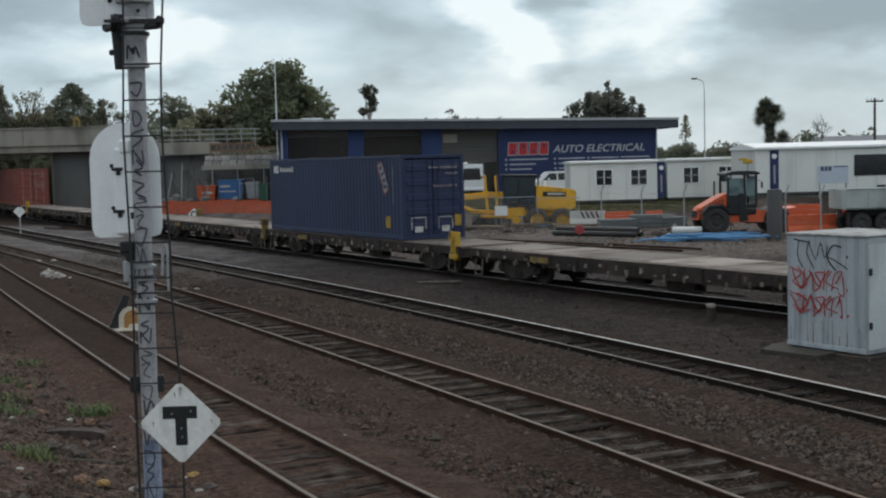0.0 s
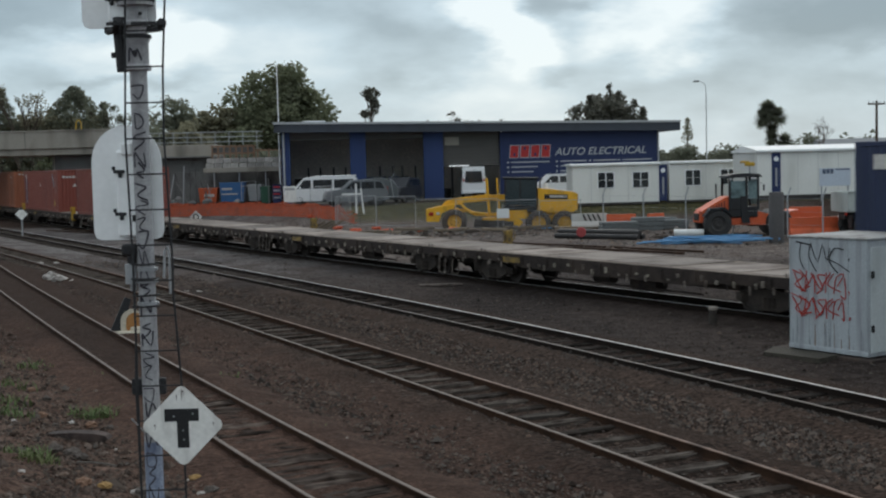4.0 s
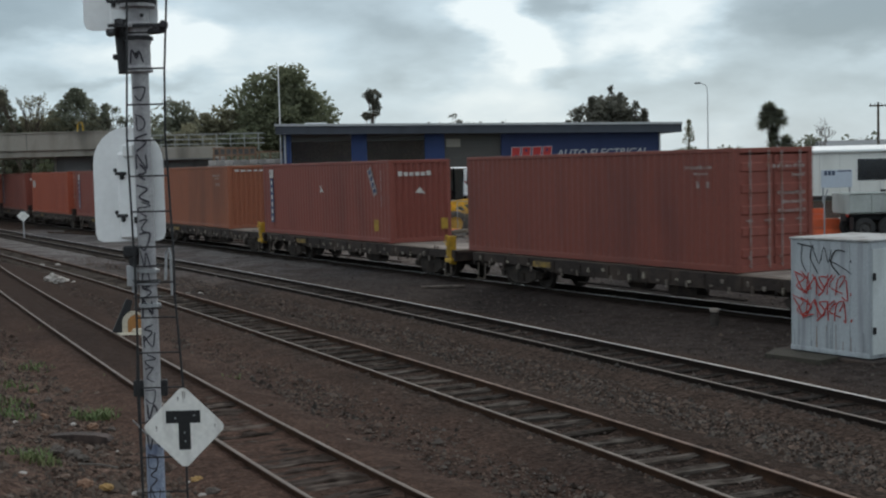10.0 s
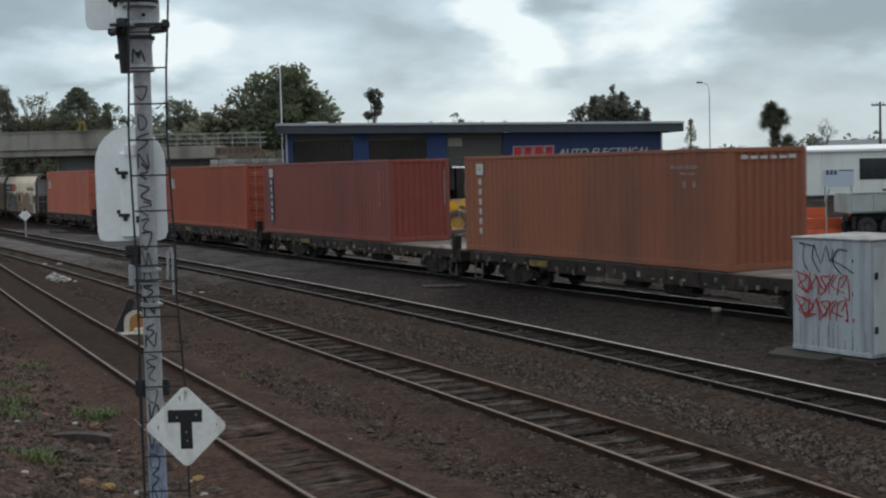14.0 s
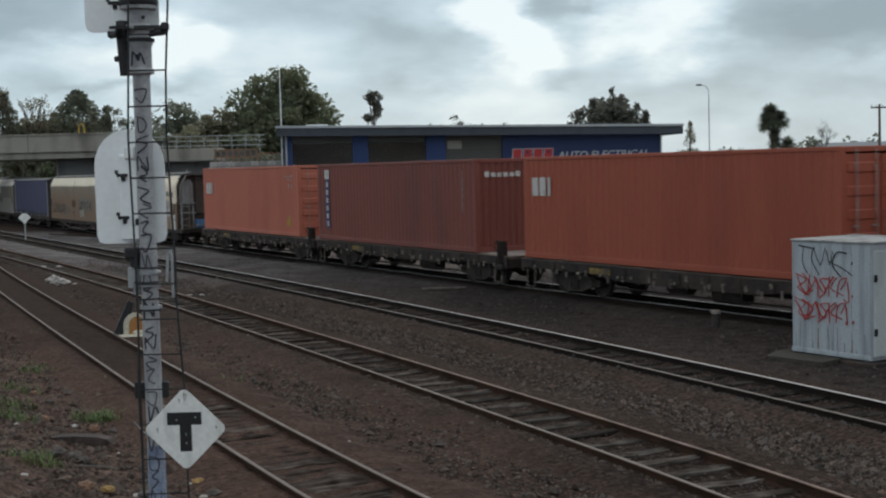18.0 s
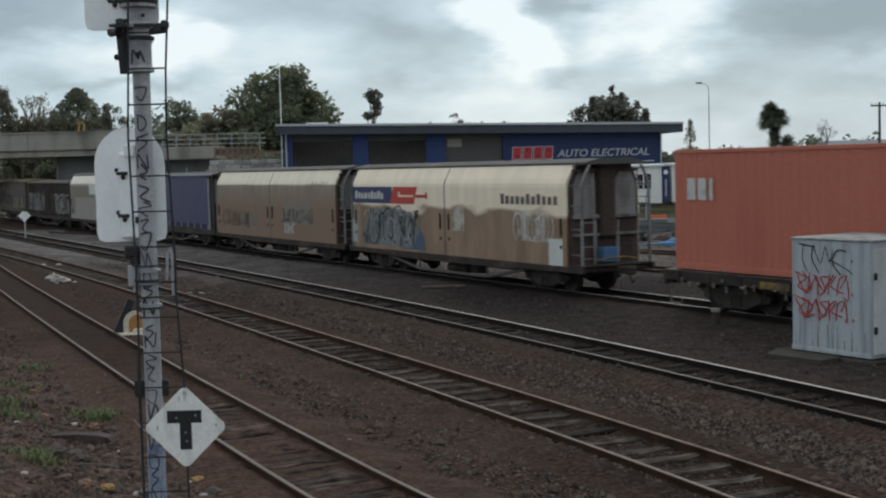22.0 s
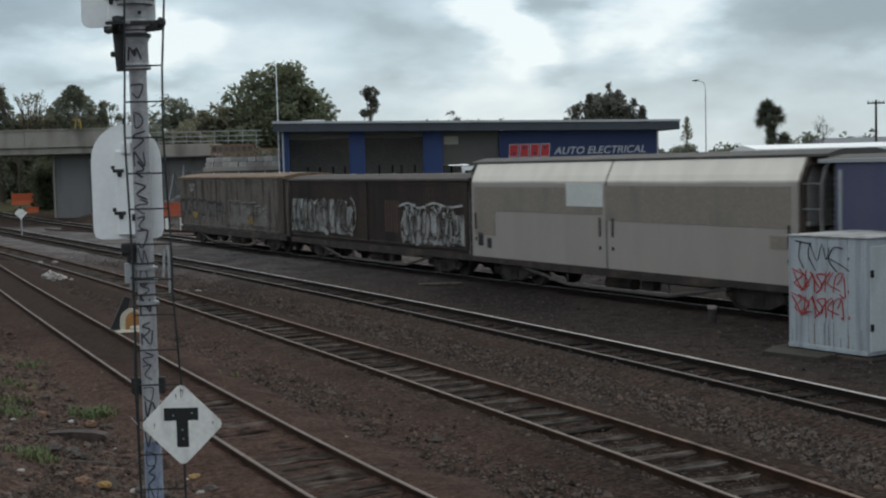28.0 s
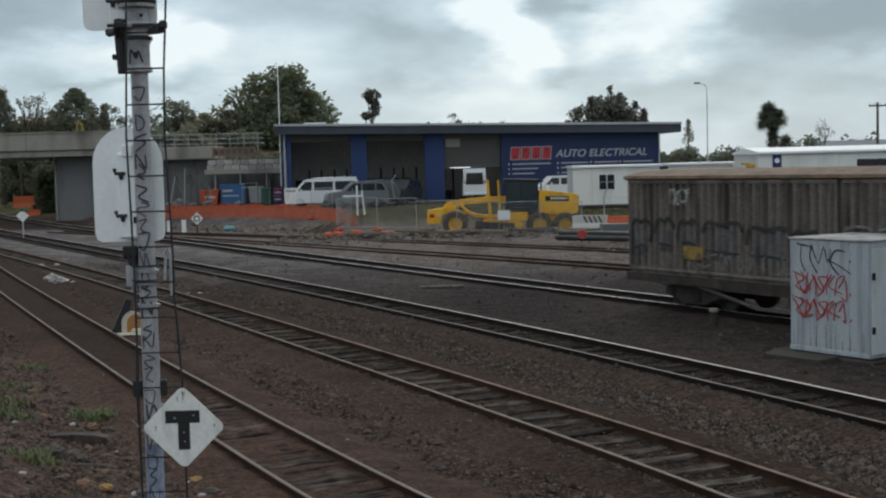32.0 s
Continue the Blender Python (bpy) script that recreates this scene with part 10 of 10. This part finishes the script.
s = thing("site_sign", pose(22.3, 74.2, ground_z(22.3, 74.2)), "white site sign board with blue lettering on posts", "sign")
for x in (-0.75, 0.75):
    part("post", Geo().box((x, 0.04, 0.8), (0.09, 0.07, 1.6), 0.01), GALV, s)
part("board", Geo().box((0, 0, 1.35), (1.75, 0.05, 1.0), 0.01), mat("pale_blue_board", (0.52, 0.58, 0.66), 0.5, 0, 0.06, 1, 10, 0.0), s)
g = Geo()
for k in range(3):
    part("letter_block", Geo().box((-0.62 + k * 0.22, -0.03, 1.68), (0.17, 0.012, 0.26)), BLUE_M, s, "blue lettering block")
part("letter_line", Geo().box((0.42, -0.03, 1.78), (0.8, 0.012, 0.06)), NAVY_M, s)
s = thing("yellow_warning_sign", pose(17.2, 73.0, ground_z(17.2, 73)), "yellow warning lamp box on a thin pole", "sign")
part("pole", Geo().cyl((0, 0, 0), (0, 0, 2.9), 0.05, 8), GALV, s)
part("box", Geo().box((0.0, -0.02, 2.85), (0.55, 0.16, 0.22), 0.04).box((-0.28, -0.02, 2.98), (0.5, 0.1, 0.12), 0.03), YELLOW, s)


def tipper():
    t = thing("tipper_truck", pose(18.3, 59.0, 0.0, 0, 0, 2), "grey-white tipper truck tray standing on the yard", "truck")
    tray = mat("pale_tray_paint", (0.42, 0.45, 0.43), 0.6, 0, 0.08, 1, 12, 0.1, (0.30, 0.31, 0.29), 0.4, 3)
    part("tray_side", Geo().box((2.6, 0.0, 1.62), (5.2, 0.08, 0.86), 0.02), tray, t)
    part("tray_side", Geo().box((2.6, 2.3, 1.62), (5.2, 0.08, 0.86), 0.02), tray, t)
    part("tailgate", Geo().box((0.04, 1.15, 1.62), (0.08, 2.3, 0.86), 0.02), tray, t)
    part("headboard", Geo().box((5.2, 1.15, 1.7), (0.08, 2.3, 1.1), 0.02), tray, t)
    part("tray_floor", Geo().box((2.6, 1.15, 1.18), (5.2, 2.2, 0.1), 0.02), tray, t)
    part("top_rail", Geo().box((2.6, -0.03, 2.06), (5.26, 0.12, 0.08), 0.02), tray, t)
    for k in range(1, 5):
        part("side_post", Geo().box((k * 1.05, -0.06, 1.6), (0.1, 0.06, 0.85), 0.01), tray, t)
    part("chassis", Geo().box((3.2, 1.15, 0.92), (6.2, 0.8, 0.28), 0.03), BLACK, t)
    for x in (0.75, 1.85, 6.2):
        for y in (0.2, 2.1):
            wheel(t, x, y, 0.48, 0.3, STEEL_G)
    part("mud_flap", Geo().box((0.2, 0.25, 0.7), (0.03, 0.5, 0.6), 0.01), BLACK, t)
    part("tail_lamp", Geo().box((0.02, 0.3, 1.05), (0.06, 0.3, 0.12), 0.02), LAMP_R, t)
    cabp = part("cab", Geo().prism([(5.45, 0.7), (7.1, 0.7), (7.15, 1.5), (6.9, 2.4), (5.5, 2.45)], "y", 0.05, 2.25), tray, t)
    part("cab_window", Geo().prism([(5.75, 1.5), (6.95, 1.5), (6.78, 2.2), (5.75, 2.2)], "y", 0.03, 0.06), GLASS, cabp)


tipper()

# ---- trees, poles and the far edge ----
BARK = mat("bark", (0.085, 0.065, 0.05), 0.9, 0, 0.25, 3, 15, 0.5)


def leaf_mat(name, col):
    m = mat(name, col, 0.7, 0, 0.35, 0.6, 3.0, 0.0, [c * 0.7 for c in col], 0.45)
    n, l = m.node_tree.nodes, m.node_tree.links
    b = n["Principled BSDF"]
    tr, mx = n.new("ShaderNodeBsdfTranslucent"), n.new("ShaderNodeMixShader")
    mx.inputs["Fac"].default_value = 0.5
    l.new(b.inputs["Base Color"].links[0].from_socket, tr.inputs["Color"])
    l.new(b.outputs[0], mx.inputs[1])
    l.new(tr.outputs[0], mx.inputs[2])
    l.new(mx.outputs[0], n["Material Output"].inputs["Surface"])
    return m


# leaf colours are lightened to carry the haze of distance
LEAF_G = leaf_mat("green_leaves", (0.188, 0.202, 0.124))
LEAF_D = leaf_mat("dark_conifer_leaves", (0.195, 0.205, 0.150))
LEAF_O = leaf_mat("olive_leaves", (0.250, 0.236, 0.158))
# darker leaf colour carries the shade under the bridge
LEAF_SHADE = leaf_mat("shaded_scrub_leaves", (0.085, 0.098, 0.055))
LEAF_P = leaf_mat("dull_dark_leaves", (0.170, 0.166, 0.136))


def leaves(g, rng, c, r, n, size):
    for _ in range(n):
        d = Vector((rng.gauss(0, 1), rng.gauss(0, 1), rng.gauss(0, 1))).normalized() * r * rng.uniform(0.45, 1.08) ** 0.8
        p = Vector(c) + Vector((d.x, d.y, d.z * 0.8))
        a = Vector((rng.uniform(-1, 1), rng.uniform(-1, 1), rng.uniform(-0.7, 0.7))).normalized()
        b = a.cross(Vector((rng.uniform(-1, 1), rng.uniform(-1, 1), rng.uniform(-1, 1)))).normalized()
        s = size * rng.uniform(0.6, 1.3)
        g.add([p - a * s, p + b * s * 0.55 + a * s * 0.1, p + a * s, p - b * s * 0.5], [(0, 1, 2, 3)])


def broadleaf(x, y, z, h, rx, base, clumps, per, size, leaf, label, seed, name="tree", limbs=8):
    """A tree: tapered trunk, limbs that reach to the clumps, a crown of many small leaves with gaps."""
    rng = random.Random(seed)
    t = thing(name, pose(x, y, z), label, "tree", "trees behind the yard")
    top = h - 0.25 * (h - base)
    g = Geo().cyl((0, 0, -0.2), (0.1, 0, base), 0.035 * h, 10, 0.022 * h).cyl((0.1, 0, base), (0.0, 0.1, top), 0.022 * h, 8, 0.006 * h)
    part("trunk", g, BARK, t)
    crown = Geo()
    cz, rz = (base + h) / 2, (h - base) / 2
    for k in range(clumps):
        u = rng.uniform(-1, 1)
        a = rng.uniform(0, 6.283)
        q = math.sqrt(1 - u * u) * rng.uniform(0.45, 0.92)
        c = (rx * q * math.cos(a), rx * 0.8 * q * math.sin(a), cz + rz * u * 0.86 + 0.12 * rz * rng.uniform(-1, 1))
        r = rng.uniform(0.17, 0.30) * min(rx, rz * 1.4)
        leaves(crown, rng, c, r, per, size)
        if k < limbs:
            s = base + (top - base) * rng.uniform(0.05, 0.6)
            part("limb", Geo().cyl((0.05, 0, s), c, 0.010 * h, 6, 0.003 * h), BARK, t)
    for k in range(clumps // 3):  # the shaded inside of the crown
        a, q = rng.uniform(0, 6.283), rng.uniform(0, 0.6)
        leaves(crown, rng, (rx * q * math.cos(a), rx * 0.7 * q * math.sin(a), cz + rz * rng.uniform(-0.6, 0.55)), 0.3 * min(rx, rz), per, size * 1.5)
    part("crown", crown, leaf, t, "uneven leafy crown")
    return t


def conifer(x, y, z, h, r, n, leaf, label, seed, bare=0.1):
    rng = random.Random(seed)
    t = thing("conifer_tree", pose(x, y, z), label, "tree", "trees behind the yard")
    part("trunk", Geo().cyl((0, 0, -0.2), (0, 0, h * 0.97), 0.025 * h, 8, 0.004 * h), BARK, t)
    g = Geo()
    for k in range(n):
        f = bare + (1 - bare) * rng.random() ** 0.85
        rr = r * (1 - f) ** 0.75 * rng.uniform(0.35, 1.12) + 0.1
        a = rng.uniform(0, 6.283)
        leaves(g, rng, (rr * math.cos(a), rr * math.sin(a), h * f), 0.32 + 0.25 * (1 - f), 6, 0.20)
    part("crown", g, leaf, t, "dark pointed crown")


def bare_tree(x, y, z, h, label, seed, leafy=0, leaf=None, spread=0.5):
    rng = random.Random(seed)
    t = thing("bare_tree", pose(x, y, z), label, "tree", "trees behind the yard")
    g, lv = Geo(), Geo()

    def branch(p, d, length, r, depth):
        q = p + d * length
        g.cyl(p, q, r, 5, r * 0.6)
        if depth == 0:
            if leafy:
                leaves(lv, rng, q, 0.35, leafy, 0.16)
            return
        for _ in range(2 if depth in (2, 4) else 3):
            e = (d + Vector((rng.uniform(-1, 1), rng.uniform(-1, 1), rng.uniform(-0.2, 0.7))) * spread).normalized()
            branch(q, e, length * rng.uniform(0.6, 0.86), r * 0.62, depth - 1)
    branch(Vector((0, 0, -0.2)), Vector((0, 0, 1)), h * 0.30, 0.016 * h, 5)
    part("trunk", g, BARK, t)
    if leafy:
        part("foliage", lv, leaf, t)


broadleaf(-18.0, 150, 0.6, 14.2, 7.3, 4.5, 120, 105, 0.30, LEAF_G, "large round leafy tree behind the workshop", 1, limbs=14)
broadleaf(-24.5, 147, 0.6, 10.2, 3.4, 3.0, 44, 70, 0.28, LEAF_O, "lighter green tree beside the bridge", 2)
broadleaf(-30.0, 150, 0.6, 11.2, 4.6, 5.0, 52, 34, 0.24, LEAF_D, "thin tree with gaps in its crown", 3)
broadleaf(20.4, 160, 0.8, 10.8, 5.0, 4.5, 60, 75, 0.26, LEAF_P, "dark spreading tree behind the workshop roof", 4)
broadleaf(-26.6, 138, 0.4, 8.2, 3.2, 2.0, 60, 80, 0.28, LEAF_O, "leafy bush behind the wing wall", 42)
broadleaf(-21.5, 139, 0.4, 7.6, 3.0, 2.0, 50, 80, 0.28, LEAF_G, "leafy bush behind the wing wall", 43)
conifer(-43.6, 158, 0.6, 13.4, 8.6, 1900, LEAF_D, "dark pointed conifer behind the bridge", 5)
conifer(-40.2, 158, 0.6, 11.4, 1.9, 320, LEAF_D, "dark narrow conifer behind the bridge", 6)
conifer(-51.6, 155, 0.6, 13.2, 4.6, 900, LEAF_D, "dark pointed conifer behind the bridge", 7)
conifer(-47.6, 162, 0.6, 11.0, 3.0, 460, LEAF_O, "olive conifer behind the bridge", 8)
bare_tree(-48.9, 153, 0.6, 13.6, "thin half-bare tree behind the bridge", 9, 2, LEAF_O, 0.40)
bare_tree(-47.6, 154, 0.6, 12.4, "thin half-bare tree behind the bridge", 29, 3, LEAF_O, 0.38)
bare_tree(-38.0, 156, 0.6, 11.4, "thin half-bare tree behind the bridge", 19, 5, LEAF_D, 0.42)
bare_tree(-7.6, 140, 0.8, 10.7, "twiggy dark tree top above the roof", 10, 14, LEAF_P, 0.20)
bare_tree(40.6, 140, 0.8, 8.0, "small bare brown tree", 11, 0, None, 0.95)
for i, xx in enumerate((-1.2, 0.8, 2.4, 4.2, 5.6)):
    bare_tree(xx, 141, 0.8, 7.4 + 0.2 * (i % 2), "twig tips showing above the roof", 30 + i, 4, LEAF_P, 0.5)
for xx, hh in ((16.6, 9.6), (18.3, 10.9), (20.7, 12.2), (21.8, 11.3), (23.6, 10.4), (24.6, 9.2)):
    conifer(xx, 159, 0.6, hh, 1.3, 110, LEAF_P, "dark pointed tree top behind the workshop roof", int(hh * 10), 0.45)
conifer(37.7, 200, 1.4, 8.2, 1.3, 80, LEAF_O, "small tiered conifer far off", 12, 0.3)


def palm():
    rng = random.Random(15)
    t = thing("cabbage_tree", pose(32.6, 130, 0.7), "cabbage tree with shaggy drooping leaf heads", "tree")
    part("trunk", Geo().cyl((0, 0, -0.2), (0.1, 0, 6.4), 0.2, 10, 0.13).cyl((0.05, 0, 5.0), (0.9, 0.1, 6.0), 0.1, 8, 0.08), BARK, t)
    for c, r, n in (((-0.15, 0, 7.55), 1.35, 420), ((0.75, 0, 6.9), 1.35, 380), ((-0.5, 0.1, 6.7), 1.2, 320), ((0.25, 0.1, 5.6), 0.85, 240), ((0.3, 0, 4.7), 1.0, 240), ((1.5, 0, 4.4), 1.25, 280)):
        g = Geo()
        for _ in range(n):
            d = Vector((rng.gauss(0, 1), rng.gauss(0, 1), rng.gauss(0.25, 0.8))).normalized()
            p = Vector(c)
            q = p + d * r * rng.uniform(0.7, 1.1) * 0.6
            e = q + Vector((d.x, d.y, d.z - 0.4)) * r * 0.42
            sd = d.cross(Vector((0, 0, 1))).normalized() * 0.085
            g.add([p - sd, p + sd, q + sd, q - sd, e], [(0, 1, 2, 3), (3, 2, 4)])
        part("leaf_head", g, LEAF_D, t)


palm()


def far_woods():
    rng = random.Random(16)
    for x0, x1, y, z0, z1, n, nm in ((31.5, 47.0, 200, 0.4, 7.0, 700, "a"), (40.0, 80.0, 158, 0.4, 7.4, 500, "b"), (-75.0, -31.0, 128, 0.0, 8.6, 2600, "c"), (-31.0, -12.0, 135, 0.4, 9.6, 1500, "d"), (-54.0, -35.0, 158, 4.0, 12.6, 1700, "e"), (-95.0, -24.0, 178, 0.2, 8.5, 3000, "f")):
        g = Geo()
        for _ in range(n):
            x = rng.uniform(x0, x1)
            if x < -28 and across("train", x, y) < 4.5:
                continue
            h = (z1 - z0) * (0.6 + 0.4 * noise.noise((x * 0.35, 2.0, 0.5)) + rng.uniform(-0.1, 0.1))
            leaves(g, rng, (x, y + rng.uniform(-3, 3), z0 + h * rng.random()), 0.9, 22, 0.32)
        solo("far_trees", g, LEAF_SHADE if nm in "cf" else LEAF_O if nm == "e" else LEAF_D, "dark band of bushes and trees behind the yard", "trees", kind="stuff")


far_woods()


PALE_POLE = mat("pale_lamp_pole", (0.52, 0.53, 0.54), 0.5, 0.1, 0.08, 1, 10, 0.05)


def lamps():
    t = thing("street_lamp", pose(26.4, 130, 0.9), "tall thin street lamp with a single arm", "street lamp")
    part("pole", Geo().cyl((0, 0, 0), (0, 0, 9.3), 0.075, 10, 0.05), PALE_POLE, t, smooth=40)
    part("arm", Geo().tube([(0, 0, 9.3), (-0.04, 0, 9.85), (-0.22, 0, 10.15), (-0.6, 0, 10.3)], 0.035, 8), PALE_POLE, t)
    part("lantern", Geo().box((-0.95, 0, 10.33), (0.62, 0.28, 0.15), 0.06), STEEL_G, t)
    u = thing("utility_pole", pose(39.9, 120, 0.7), "plain utility pole with one cross arm", "utility pole")
    part("pole", Geo().cyl((0, 0, 0), (0, 0, 7.8), 0.14, 10, 0.10), BARK, u, smooth=40)
    part("cross_arm", Geo().box((0, 0, 7.5), (1.6, 0.12, 0.14), 0.02), BARK, u)
    for x in (-0.7, -0.3, 0.3, 0.7):
        part("insulator", Geo().cyl((x, 0, 7.57), (x, 0, 7.75), 0.04, 8), GALV, u)


lamps()
hb = thing("far_house", pose(46.0, 150.0, 0.9), "low far house with a grey roof", "house")
part("wall", Geo().box((4, 4, 1.4), (11, 7, 2.8), 0.02), CAB_E, hb)
part("roof", Geo().prism([(-0.4, 2.75), (8.4, 2.75), (4.0, 4.6)], "x", -2.0, 10.0), mat("grey_house_roof", (0.20, 0.21, 0.22), 0.7, 0, 0.1, 1, 10, 0.1), hb)


def motions():
    for ob, middle in TRAIN:
        walk(ob, [(t, on_line(middle, t)) for t in range(33)])


motions()
